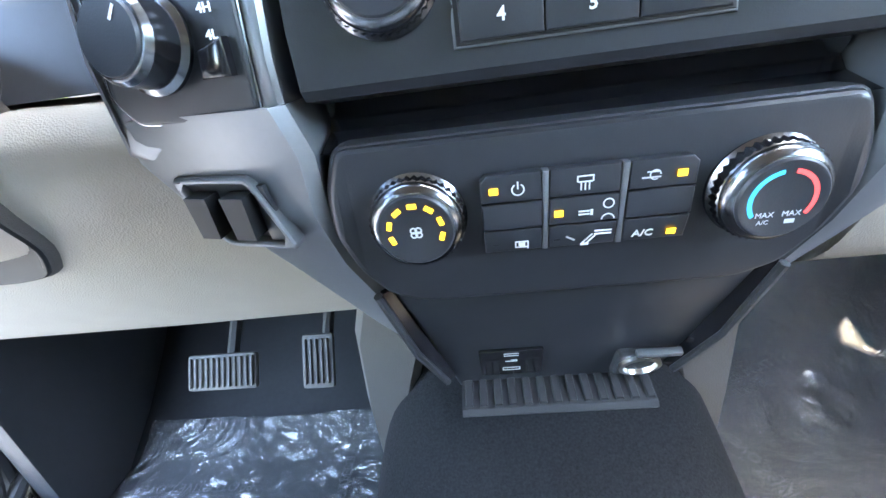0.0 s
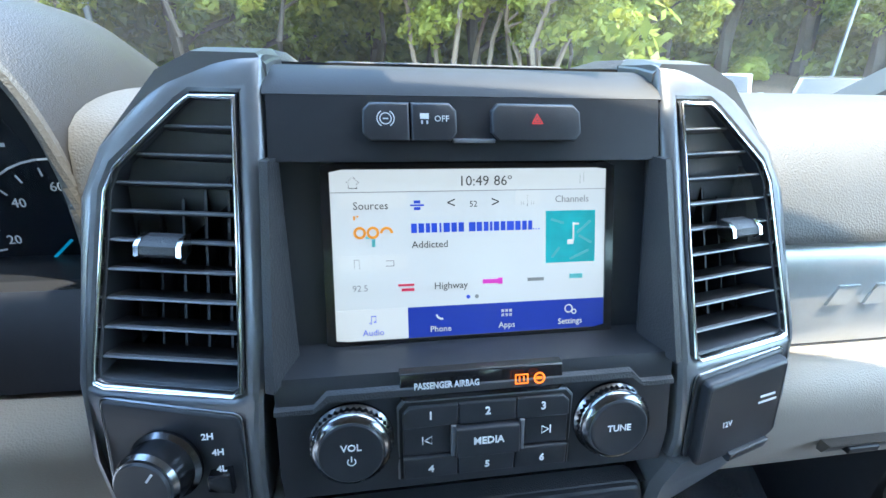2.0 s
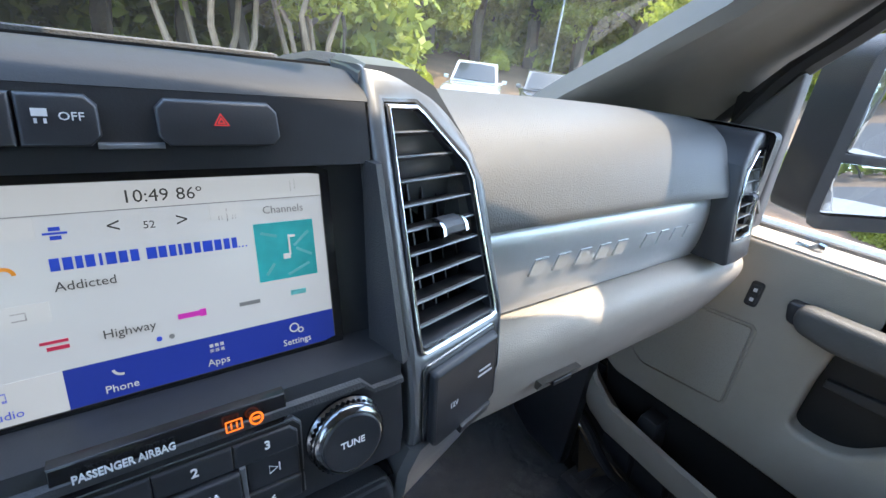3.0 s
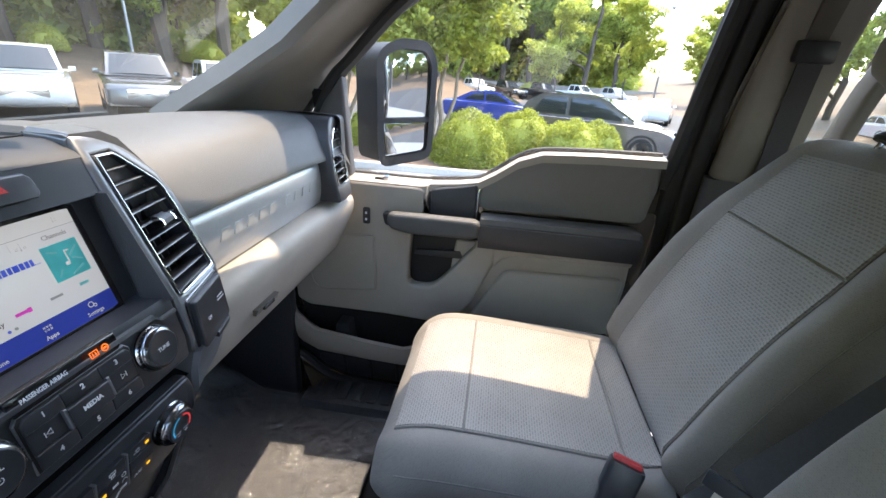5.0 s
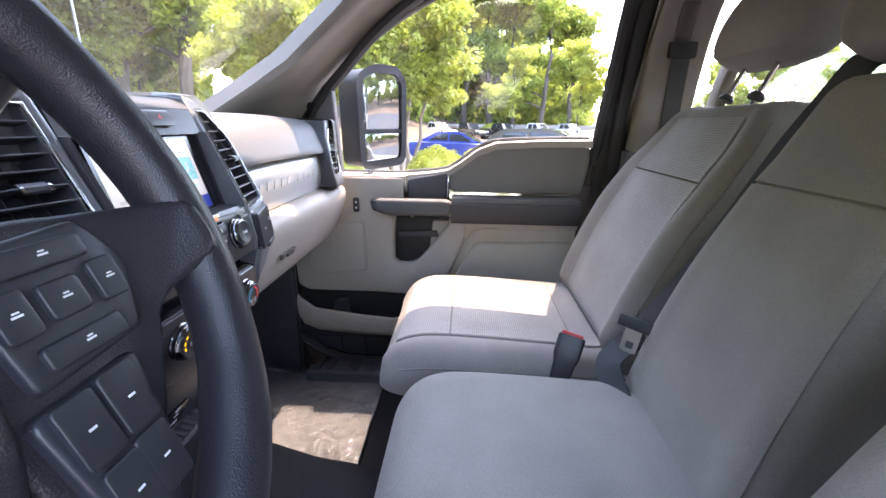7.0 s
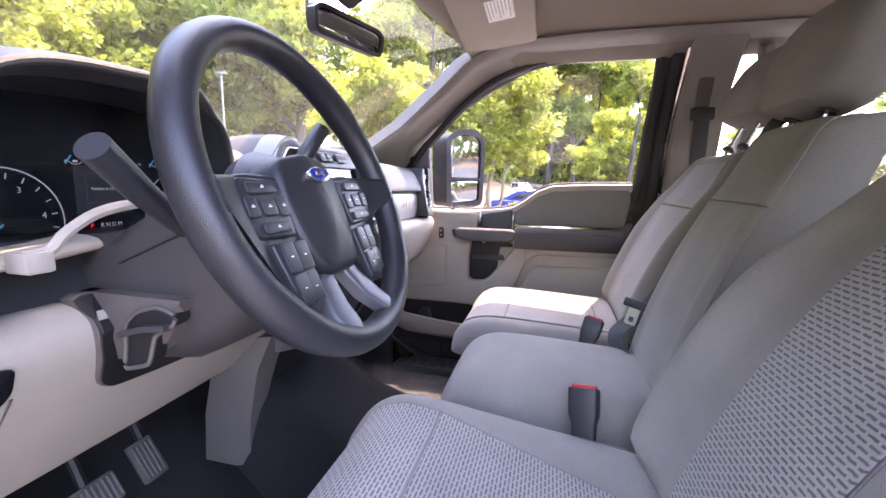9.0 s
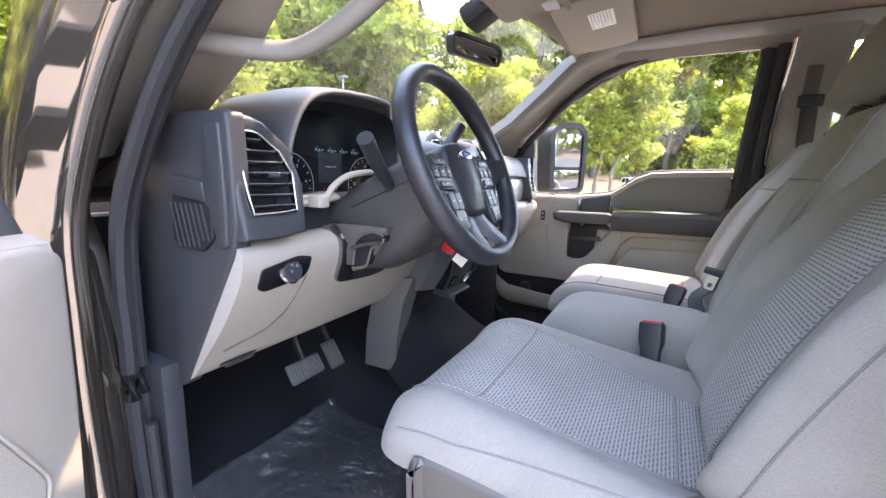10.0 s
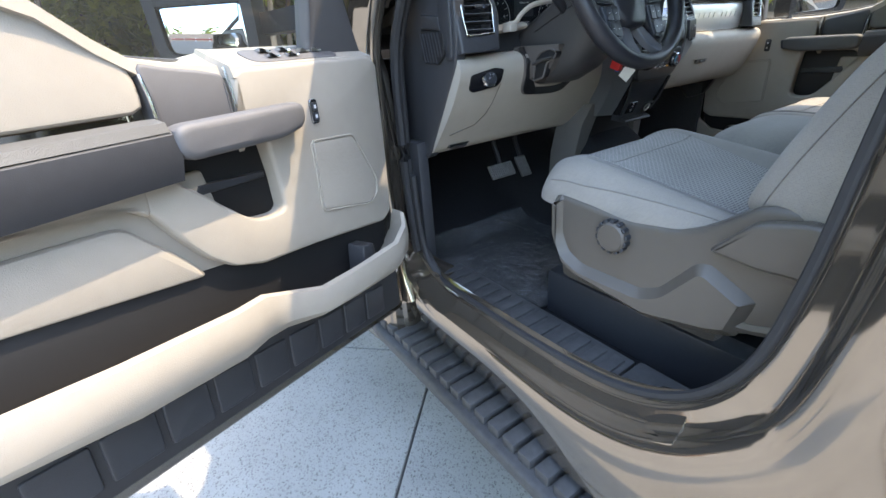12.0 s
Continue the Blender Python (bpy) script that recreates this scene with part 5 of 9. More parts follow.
for sx, side in ((-1, "driver's"), (1, "passenger's")):
    tower = base("vent_tower", (sx * 0.175, 0.25, 1.45), f"satin graphite tower with chrome-edged air vent on the {side} side", "dashboard trim", "centre vent towers")
    outer = [(0.120, 1.862), (0.158, 1.862), (0.176, 1.852), (0.214, 1.812), (0.225, 1.785), (0.228, 1.69), (0.228, 1.60), (0.212, 1.595), (0.160, 1.608), (0.128, 1.612), (0.126, 1.66), (0.121, 1.72)]
    vo = [(0.1345, 1.841), (0.161, 1.841), (0.168, 1.836), (0.2045, 1.803), (0.2105, 1.790), (0.2185, 1.700), (0.2185, 1.691), (0.212, 1.689), (0.180, 1.6885), (0.140, 1.688), (0.1345, 1.6915), (0.134, 1.76)]
    oo, vv = mirror_poly(outer, sx), mirror_poly(vo, sx)
    sub = lambda pl: [tuple(Vector(p).lerp(Vector(q), t)) for p, q in zip(pl, pl[1:] + pl[:1]) for t in (0, 0.5)]
    part("tower_face", slab(sub(oo), on_face, 0.05, 0.006, hole=sub(vv), hole_depth=0.05), M_SILVER, tower)
    ci = inset(vv, 0.0027)
    part("chrome_ring", slab(vv, lambda x, z, w: on_face(x, z, w + 0.0015), 0.012, 0.0015, hole=ci, hole_depth=0.012), M_CHROME, tower, "chrome vent surround")
    # back plate near-black, so the duct's shade is in its colour
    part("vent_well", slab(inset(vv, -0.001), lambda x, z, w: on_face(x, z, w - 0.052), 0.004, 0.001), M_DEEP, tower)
    part("vent_duct", slab(vv, lambda x, z, w: on_face(x, z, w - 0.003), 0.05, 0.0008, hole=inset(vv, 0.004), hole_depth=0.05), M_BLACK, tower)
    vent_blades(tower, on_face, ci, 9, 1.703, 1.823, 1.764, sx * 0.175)
    # top cap running back to the windshield
    part("tower_cap", loft([[V(sx * x, y, z) for x, z in ((0.120, 1.80), (0.119, zt - 0.006), (0.124, zt), (0.158, zt), (0.178, zt - 0.010), (0.215, zt - 0.05), (0.228, zt - 0.085), (0.222, 1.72))] for y, zt in ((0.288, 1.8625), (0.31, 1.8655), (0.333, 1.8665))]), M_SILVER, tower, "satin graphite tower top")
    part("rear_cap", loft([[V(sx * x, y, z) for x, z in ((0.120, 1.80), (0.119, zt - 0.006), (0.124, zt), (0.158, zt), (0.178, zt - 0.010), (0.215, zt - 0.05), (0.228, zt - 0.085), (0.222, 1.72))] for y, zt in ((0.3345, 1.8640), (0.337, 1.8660), (0.38, 1.866), (0.46, 1.858), (0.60, 1.836))]), M_PAD, tower, "grey grained tower back")
    # control plate below the vent
    pp = mirror_poly([(0.137, 1.679), (0.2145, 1.684), (0.2165, 1.628), (0.207, 1.616), (0.146, 1.612), (0.139, 1.616)], sx)
    plate = part("control_plate", slab(soft_poly(pp, 0.004, 3), lambda x, z, w: on_face(x, z, w + 0.0025), 0.012, 0.002), M_BLACK, tower)
    part("plate_rim", slab(inset(soft_poly(pp, 0.004, 3), -0.0012), lambda x, z, w: on_face(x, z, w + 0.0012), 0.01, 0.001), M_COLLAR, tower, "thin bright rim")
    if sx < 0:
        mk = face_pose(-0.181, 1.648, 0.0)
        n0 = face_normal(1.648)
        mk = facing(on_face(-0.181, 1.648, 0.002), (n0 + V(-0.2, 0, 0)).normalized())
        kn = part("drive_mode_knob", lathe([(0.0, 0), (0.021, 0), (0.021, 0.002), (0.0185, 0.004), (0.0182, 0.016), (0.0165, 0.0185), (0.0150, 0.019)], mk, 40), M_COLLAR, plate, "chrome four-wheel-drive selector")
        part("knob_cap", lathe([(0.0152, 0.012), (0.0152, 0.0195), (0.0145, 0.0205), (0.0, 0.0205)], mk, 40), M_BLACK, kn)
        part("pointer", moved(bars([(0, 0.0095, 0.0012, 0.006)], Matrix.Identity(4)), mk @ Matrix.Translation((0, 0, 0.0206)) @ Matrix.Rotation(radians(-35), 4, "Z")), M_WHITE, kn)
        for tx, tz, tb in ((-0.156, 1.667, "2H"), (-0.151, 1.658, "4H"), (-0.150, 1.648, "4L")):
            part("marking", text_mesh(tb, 0.0052, facing(on_face(tx, tz, 0.003), n0), 0.0002, bold=0.0001), M_WHITE, plate)
        part("small_switch", slab(mirror_poly([(0.145, 1.632), (0.160, 1.632), (0.158, 1.643), (0.145, 1.647)], -1), lambda x, z, w: on_face(x, z, w + 0.005), 0.006, 0.001), M_GLOSS, plate)
    else:
        part("outlet_door", slab(soft_poly([(0.141, 1.677), (0.213, 1.681), (0.214, 1.624), (0.205, 1.616), (0.147, 1.612), (0.142, 1.618)], 0.004, 3), lambda x, z, w: on_face(x, z, w + 0.009), 0.01, 0.003), M_BLACK, plate, "hinged outlet door")
        part("door_tab", slab([(0.172, 1.611), (0.205, 1.614), (0.207, 1.621), (0.172, 1.618)], lambda x, z, w: on_face(x, z, w + 0.012), 0.008, 0.0015), M_BLACK, plate)
        part("marking", text_mesh("12V", 0.0055, facing(on_face(0.160, 1.647, 0.0094), face_normal(1.647) + V(0.2, 0, 0)), 0.0002), M_GREYPRINT, plate)
        for q_ in ((0, 0.0025, 0.014, 0.0015), (0, -0.0015, 0.017, 0.0015)):
            part("print_bar", bars([q_], facing(on_face(0.195, 1.657, 0.0094), face_normal(1.657) + V(0.2, 0, 0))), M_GREYPRINT, plate)
    # lower leg of the tower, bending in under the climate panel
    leg = []
    for z, xi, xo, dy in ((1.618, 0.127, 0.229, 0.0), (1.595, 0.121, 0.229, 0.001), (1.565, 0.123, 0.213, 0.003), (1.53, 0.119, 0.188, 0.010), (1.50, 0.110, 0.172, 0.014), (1.46, 0.106, 0.158, 0.022), (1.42, 0.099, 0.146, 0.03), (1.385, 0.088, 0.138, 0.04)):
        yi, yo = face_y(0.12, z) + dy, face_y(0.2, z) + dy + 0.012
        leg.append([V(sx * (xi - 0.002), yi + 0.05, z), V(sx * xi, yi, z), V(sx * (xi + 0.006), yi - 0.005, z), V(sx * (xo - 0.012), yo - 0.008, z), V(sx * xo, yo + 0.002, z), V(sx * (xo + 0.004), yo + 0.06, z)])
    part("tower_leg", loft(leg), M_SILVER, tower)
    if sx < 0:
        well = [(-0.208, 1.588), (-0.196, 1.562), (-0.186, 1.548), (-0.140, 1.548), (-0.150, 1.572), (-0.157, 1.588)]
        wl = resample(soft_poly(well, 0.004, 3), 40)
        put = lambda x, z, w: V(x, face_y(x, z) - 0.004 - w + 0.1 * max(0, abs(x) - 0.12), z)
        part("switch_rim", slab(wl, lambda x, z, w: put(x, z, w + 0.006), 0.012, 0.0025, hole=inset(wl, 0.004), hole_depth=0.012), M_SILVER, tower)
        part("switch_well", slab(inset(wl, 0.004), lambda x, z, w: put(x, z, w - 0.002), 0.003, 0.001), M_DEEP, tower)
        for x in (-0.190, -0.167):
            part("brake_lever", loft([[put(x + dx, z, w) for dx, z in ((-0.007, 1.579), (0.007, 1.579), (0.006, 1.556), (-0.006, 1.556))] for w in (-0.002, 0.004, 0.010, 0.012)]), M_DEEP, tower, "black pinch lever")
        part("plus_switch", slab([(-0.158, 1.552), (-0.146, 1.552), (-0.151, 1.583), (-0.158, 1.583)], lambda x, z, w: put(x, z, w + 0.003), 0.004, 0.001), M_BLACK, tower)

# side piece of beige plastic under the stack, meeting the floor
for sx in (-1, 1):
    rings = []
    for z, xi, xo, y in ((1.43, 0.10, 0.175, 0.35), (1.36, 0.115, 0.20, 0.37), (1.25, 0.150, 0.212, 0.385), (1.14, 0.160, 0.214, 0.39)):
        rings.append([V(sx * xi, y, z), V(sx * (xi + 0.01), y - 0.012, z), V(sx * (xo - 0.012), y - 0.008, z), V(sx * xo, y + 0.02, z), V(sx * xo, y + 0.10, z), V(sx * xi, y + 0.10, z)])
    solid("console_cheek", loft(rings), mat("taupe_console_plastic", (0.09, 0.084, 0.079), 0.6, vary=0.06, scale=30, bump=0.3, bscale=700, voronoi=True), "taupe grey plastic side panel below the centre stack", "panel", "structure")
# plate added behind the cheeks; near-black to stand for the shade there
solid("console_back", box(-0.12, 0.12, 0.37, 0.40, 1.0, 1.42, 0.01), M_DEEP, "near-black plate standing for the shade behind the lower console", "panel", "structure")
hump = base("tunnel_carpet", (0, 0.2, 1.1), "charcoal carpet over the floor tunnel in front of the centre seat", "carpet", kind="structure")
M_PILE = mat("coarse_charcoal_carpet", (0.016, 0.0165, 0.018), 0.95, vary=0.75, scale=420, bump=1.0, bscale=520, spec=0.1)
part("carpet", loft([[V(x * k, y, z - 0.17 * (abs(x) / 0.25) ** 5) for x in [0.26 * (i / 20 - 1) for i in range(41)]] for y, z, k in ((0.42, 1.345, 0.80), (0.36, 1.308, 0.84), (0.31, 1.268, 0.88), (0.25, 1.228, 0.92), (0.15, 1.19, 0.95), (-0.05, 1.14, 1.05), (-0.15, 1.10, 1.1))], close=False, caps=False), M_PILE, hump)

# ---- passenger side of the dashboard ----
pdash = base("passenger_dashboard", (0.5, 0.4, 1.45), "grey grained dash pad over a satin silver band and glove box", "dashboard")


def along_x(prof, xs, shift=None):
    """A profile in (y, z), skinned along x."""
    return loft([[V(x, y + (shift(x)[0] if shift else 0), z + (shift(x)[1] if shift else 0)) for y, z in prof] for x in xs])


pad = smooth_path([V(0, y, z) for y, z in ((0.80, 1.80), (0.66, 1.822), (0.50, 1.838), (0.39, 1.842), (0.325, 1.828), (0.287, 1.795), (0.265, 1.757), (0.262, 1.744))], 4)
pad = [(p.y, p.z) for p in pad] + [(0.275, 1.739), (0.34, 1.738), (0.80, 1.70)]
part("dash_pad", along_x(pad, [0.20 + 0.655 * i / 16 for i in range(17)], lambda x: (0.0, -0.012 * max(0, (x - 0.45) / 0.4) ** 2 - 0.03 * max(0, (x - 0.78) / 0.07) ** 2)), M_PAD, pdash)
band = [(p.y, p.z) for p in smooth_path([V(0, y, z) for y, z in ((0.288, 1.738), (0.279, 1.725), (0.276, 1.70), (0.279, 1.66), (0.286, 1.636))], 4)] + [(0.36, 1.636), (0.36, 1.738)]
part("silver_band", along_x(band, [0.21 + 0.56 * i / 12 for i in range(13)]), M_BAND, pdash, "satin silver trim band")
# raised marks on the band, one for each letter of the model name
for i, g in enumerate((0, 1, 2, 3, 4, 5.7, 6.7, 7.7, 8.7)):
    x = 0.318 + g * 0.0365
    part("raised_letter", loft([[V(x + dx + (0.006 if z > 1.69 else 0), y, z) for dx, z in ((-0.011, 1.6815), (0.009, 1.6815), (0.009, 1.6995), (-0.011, 1.6995))] for y in (0.281, 0.2745)]), M_BAND, pdash)
gb = [(p.y, p.z) for p in smooth_path([V(0, y, z) for y, z in ((0.292, 1.634), (0.268, 1.630), (0.252, 1.617), (0.248, 1.596), (0.256, 1.565), (0.283, 1.50), (0.312, 1.452), (0.36, 1.428), (0.46, 1.42))], 4)] + [(0.46, 1.634)]
part("glove_box", along_x(gb, [0.20 + 0.64 * i / 12 for i in range(13)]), M_BEIGE, pdash, "warm grey glove box")
part("glove_latch", loft([[V(x, 0.2685 - (z - 1.53) * 0.0, z) for z in (1.523, 1.535)] + [V(x, 0.262 if 0 else 0.258, 1.535), V(x, 0.263, 1.523)] for x in (0.355, 0.43)]), M_BEIGE_D, pdash)
part("glove_recess", box(0.375, 0.41, 0.256, 0.275, 1.5255, 1.5325, 0.001, 1), M_DEEP, pdash)
part("band_notch", box(0.247, 0.262, 0.276, 0.29, 1.637, 1.652, 0.002, 1), M_DEEP, pdash)

# ---- outer vents at both ends ----
def end_face(x, z, w):
    return V(x, 0.247 + 0.20 * (z - 1.70) + 0.10 * (abs(x) - 0.75) - w, z)


for sx, side in ((-1, "driver's"), (1, "passenger's")):
    tower = base("end_vent", (sx * 0.76, 0.3, 1.65), f"charcoal end tower with a chrome-edged air vent on the {side} side", "air vent", "outer dash vents")
    outer = [(0.698, 1.640), (0.688, 1.72), (0.704, 1.785), (0.745, 1.822), (0.77, 1.830), (0.812, 1.830), (0.815, 1.76), (0.815, 1.70), (0.812, 1.635), (0.75, 1.635)]
    vo = [(0.709, 1.677), (0.706, 1.74), (0.725, 1.778), (0.760, 1.804), (0.772, 1.8065), (0.7995, 1.8065), (0.799, 1.76), (0.797, 1.71), (0.792, 1.674), (0.75, 1.674)]
    oo, vv = mirror_poly(outer, sx), mirror_poly(vo, sx)
    part("tower_face", slab(sub(oo), end_face, 0.14, 0.007, hole=sub(vv), hole_depth=0.05), M_DASH, tower)
    ci = inset(vv, 0.0032)
    part("chrome_ring", slab(vv, lambda x, z, w: end_face(x, z, w + 0.0015), 0.012, 0.0015, hole=ci, hole_depth=0.012), M_CHROME, tower, "chrome vent surround")
    # near-black plate closes the vent; its colour carries the shade of the depth
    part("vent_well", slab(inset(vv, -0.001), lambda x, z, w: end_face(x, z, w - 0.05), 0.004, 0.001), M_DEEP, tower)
    vent_blades(tower, end_face, ci, 7, 1.688, 1.793, 1.738, sx * 0.752, vanes=False)
    part("tower_body", loft([[V(sx * x, y, z) for x, z in ((0.70, 1.64), (0.69, 1.72), (0.706, 1.785), (0.747, 1.822), (0.772, 1.829), (0.81, 1.829), (0.813, 1.76), (0.81, 1.637))] for y in (0.325, 0.36, 0.44)]), M_DASH, tower)

# end panels of the dash, seen with the door open
for sx in (-1, 1):
    ep = base("dash_end_panel", (sx * 0.815, 0.38, 1.6), "charcoal plastic dash end panel with a slotted grille", "panel", "dash end panels", "structure")
    pl = [(0.262, 1.832), (0.35, 1.835), (0.44, 1.832), (0.54, 1.80), (0.56, 1.40), (0.50, 1.33), (0.425, 1.355), (0.268, 1.612), (0.256, 1.66)]
    part("panel", slab(soft_poly(pl, 0.012, 3), lambda y, z, w: V(sx * (0.818 + w), y, z), 0.03, 0.006), M_DASH, ep)
    part("raised_panel", slab(soft_poly([(0.275, 1.815), (0.315, 1.815), (0.325, 1.70), (0.29, 1.62), (0.272, 1.625), (0.27, 1.70)], 0.008, 3), lambda y, z, w: V(sx * (0.824 + w), y, z), 0.01, 0.004), M_DASH, ep)
    gr = part("grille", slab(soft_poly([(0.305, 1.688), (0.405, 1.700), (0.41, 1.625), (0.335, 1.612), (0.305, 1.635)], 0.006, 3), lambda y, z, w: V(sx * (0.8245 + w), y, z), 0.01, 0.002), M_DEEP, ep)
    for i in range(7):
        y = 0.318 + i * 0.0135
        part("grille_bar", loft([[V(sx * x, y + dy + (z - 1.65) * 0.25, z) for x, dy in ((0.822, -0.0022), (0.8262, -0.0018), (0.8262, 0.0018), (0.822, 0.0022))] for z in (1.618 if y > 0.34 else 1.632, 1.69)]), M_DASH, gr)
    part("cover", slab(soft_poly([(0.322, 1.725), (0.40, 1.735), (0.405, 1.703), (0.315, 1.692)], 0.004, 3), lambda y, z, w: V(sx * (0.825 + w), y, z), 0.01, 0.003), M_DASH, ep)

# ---- driver's side ----
ddash = base("driver_dashboard", (-0.45, 0.4, 1.4), "driver's dashboard with hooded cluster over a warm grey lower panel", "dashboard")
lowp = [(p.y, p.z) for p in smooth_path([V(0, y, z) for y, z in ((0.36, 1.632), (0.29, 1.630), (0.262, 1.620), (0.254, 1.600), (0.264, 1.565), (0.310, 1.49), (0.375, 1.41), (0.405, 1.375), (0.43, 1.36))], 4)] + [(0.48, 1.36), (0.48, 1.62)]


def low_shift(x):
    t = max(0, (x + 0.40) / 0.27)
    return (0.022 * t, -0.010 * min(1, t))


part("lower_panel", along_x(lowp, [-0.812 + 0.69 * i / 16 for i in range(17)], low_shift), M_BEIGE, ddash, "warm grey lower dash panel")
# headlamp switch
hp = lambda x, z, w: V(x, 0.2485 + (1.60 - z) * 0.46 - w, z)
hs = part("headlamp_switch", slab(soft_poly([(-0.778, 1.583), (-0.775, 1.548), (-0.758, 1.538), (-0.675, 1.546), (-0.664, 1.560), (-0.666, 1.590), (-0.70, 1.596)], 0.008, 3), lambda x, z, w: hp(x, z, w + 0.003), 0.02, 0.003), M_GLOSS, ddash)
mh = facing(hp(-0.715, 1.568, 0.002), (0, -1, 0.42))
part("switch_ring", lathe([(0.021, 0), (0.023, 0.003), (0.021, 0.008), (0.018, 0.009)], mh, 40), M_CHROME, hs, "chrome ring")
part("switch_dial", lathe([(0.018, 0.004), (0.018, 0.013), (0.0165, 0.016), (0.0, 0.0165)], mh, 40), M_BLACK, hs)
part("marking", merge(*[arc_mark(0.0022, 0, 360, 0.0006, mh @ Matrix.Translation((0.009 * math.cos(q), 0.009 * math.sin(q), 0.0168))) for q in (0.7, 2.0, 3.4)]), M_GREYPRINT, hs)
# seams and the small flap at the bottom
part("panel_seam", tube([V(-0.664, 0.270, 1.553), V(-0.668, 0.3025, 1.502), V(-0.676, 0.324, 1.470), V(-0.70, 0.349, 1.440), V(-0.78, 0.365, 1.420)], 0.0016, 6), M_BEIGE_D, ddash)
part("release_flap", loft([[V(x, 0.395, 1.380), V(x, 0.391, 1.386), V(x, 0.415, 1.374), V(x, 0.42, 1.366)] for x in (-0.765, -0.69)]), M_DEEP, ddash, "dark release handle recess")
part("release_handle", loft([[V(x, 0.388, 1.376), V(x, 0.386, 1.380), V(x, 0.40, 1.374), V(x, 0.40, 1.369)] for x in (-0.755, -0.70)]), M_STEEL, ddash)
# dark middle band behind the wheel
part("middle_panel", along_x([(0.30, 1.632), (0.315, 1.66), (0.33, 1.70), (0.42, 1.70), (0.42, 1.632)], [-0.69, -0.24]), M_BLACK, ddash)
part("pale_band", along_x([(p.y, p.z) for p in smooth_path([V(0, y, z) for y, z in ((0.325, 1.708), (0.290, 1.706), (0.276, 1.700), (0.277, 1.692), (0.30, 1.687))], 3)] + [(0.34, 1.69), (0.34, 1.706)], [-0.688, -0.66, -0.63, -0.60, -0.57, -0.54], lambda x: (0.035 * math.exp(-((x + 0.455) / 0.11) ** 2), -0.012 * abs(x + 0.46) / 0.2)), M_LINER, ddash, "pale grey trim under the cluster")
part("side_slots", box(-0.262, -0.236, 0.285, 0.30, 1.64, 1.668, 0.002, 1), M_DEEP, ddash)
# upper pad with the cluster hood
upad = [(p.y, p.z) for p in smooth_path([V(0, y, z) for y, z in ((0.80, 1.80), (0.66, 1.822), (0.50, 1.835), (0.40, 1.835), (0.34, 1.815), (0.33, 1.76))], 4)] + [(0.80, 1.70)]
part("dash_top", along_x([(max(0.47, y), z) for y, z in upad[:9]] + [(0.47, 1.80), (0.80, 1.70)], [-0.806 + 0.616 * i / 12 for i in range(13)]), M_PAD, ddash)
part("dash_top_side", along_x(upad, [-0.806, -0.76, -0.715]), M_PAD, ddash)
part("dash_top_side", along_x(upad, [-0.262, -0.22, -0.19]), M_PAD, ddash)
CX = -0.462
arch = [(-0.235, 1.690), (-0.240, 1.74), (-0.236, 1.800), (-0.205, 1.862), (-0.150, 1.893), (-0.05, 1.903), (0.06, 1.902), (0.140, 1.890), (0.178, 1.860), (0.196, 1.81), (0.198, 1.75), (0.190, 1.690)]
ac = [Vector((a, b, 0)) for a, b in arch]
ac = [(p.x, p.y) for p in smooth_path(ac, 4)]
rings = []
for y, k, dz in ((0.62, 1.02, -0.035), (0.48, 1.05, 0.004), (0.36, 1.045, 0.010), (0.30, 1.03, 0.009), (0.268, 1.012, 0.005), (0.258, 0.995, -0.001), (0.262, 0.965, -0.008), (0.29, 0.945, -0.014), (0.395, 0.90, -0.025)):
    rings.append([V(CX + a * k, min(0.60, y + 0.06 * (1.90 - b) * (1 if y < 0.35 else 0) + (0.065 * max(0, min(1, (a - 0.05) / 0.10)) if y < 0.38 else 0)), b + dz * (1 if b > 1.72 else 0.3)) for a, b in ac])
hood = part("cluster_hood", loft(rings, close=False, caps=False), M_DASH, ddash, "charcoal cluster hood")
part("hood_rim", tube([V(CX + a * 0.985, 0.2585 + 0.06 * (1.90 - b) + 0.065 * max(0, min(1, (a - 0.05) / 0.10)), b - 0.003 * (1 if b > 1.72 else 0.3)) for a, b in ac], 0.0048, 8), M_PAD, ddash, "pale edge of the cluster hood")
clus = part("cluster_face", prism([(a * 0.93, b - 0.02) for a, b in ac], 0.40, 0.41, lambda u, v, w: V(CX + u, w, v)), mat("matt_cluster_face", (0.008, 0.009, 0.012), 0.45, vary=0.1, spec=0.12), ddash, "black instrument cluster")
lens = part("cluster_lens", prism([(a * 0.945, b - 0.016) for a, b in ac], 0.0, 0.002, lambda u, v, w: V(CX + u, 0.335 - 0.24 * (v - 1.75) + w, v)), glass_mat("cluster_lens_glass", (0.80, 0.82, 0.85), 0.02, 0.025), ddash, "clear cluster lens")
lens.visible_shadow = False
M_TICK = mat("white_lit_ticks", (0.5, 0.5, 0.5), 0.4, vary=0, emit=(0.75, 0.85, 0.95), power=0.014)
M_NEEDLE = mat("blue_needle", (0.02, 0.3, 0.5), 0.4, vary=0, emit=(0.03, 0.55, 0.85), power=0.022)
M_DISPLINE = mat("display_line", (0.05, 0.06, 0.07), 0.4, vary=0, emit=(0.3, 0.35, 0.4), power=0.008)
M_DISP = mat("dim_display", (0.012, 0.014, 0.018), 0.4, vary=0, emit=(0.05, 0.07, 0.10), power=0.008)


def cl(x, z, w=0.0):
    return facing(V(x, 0.3985 - w, z), (0, -1, 0))


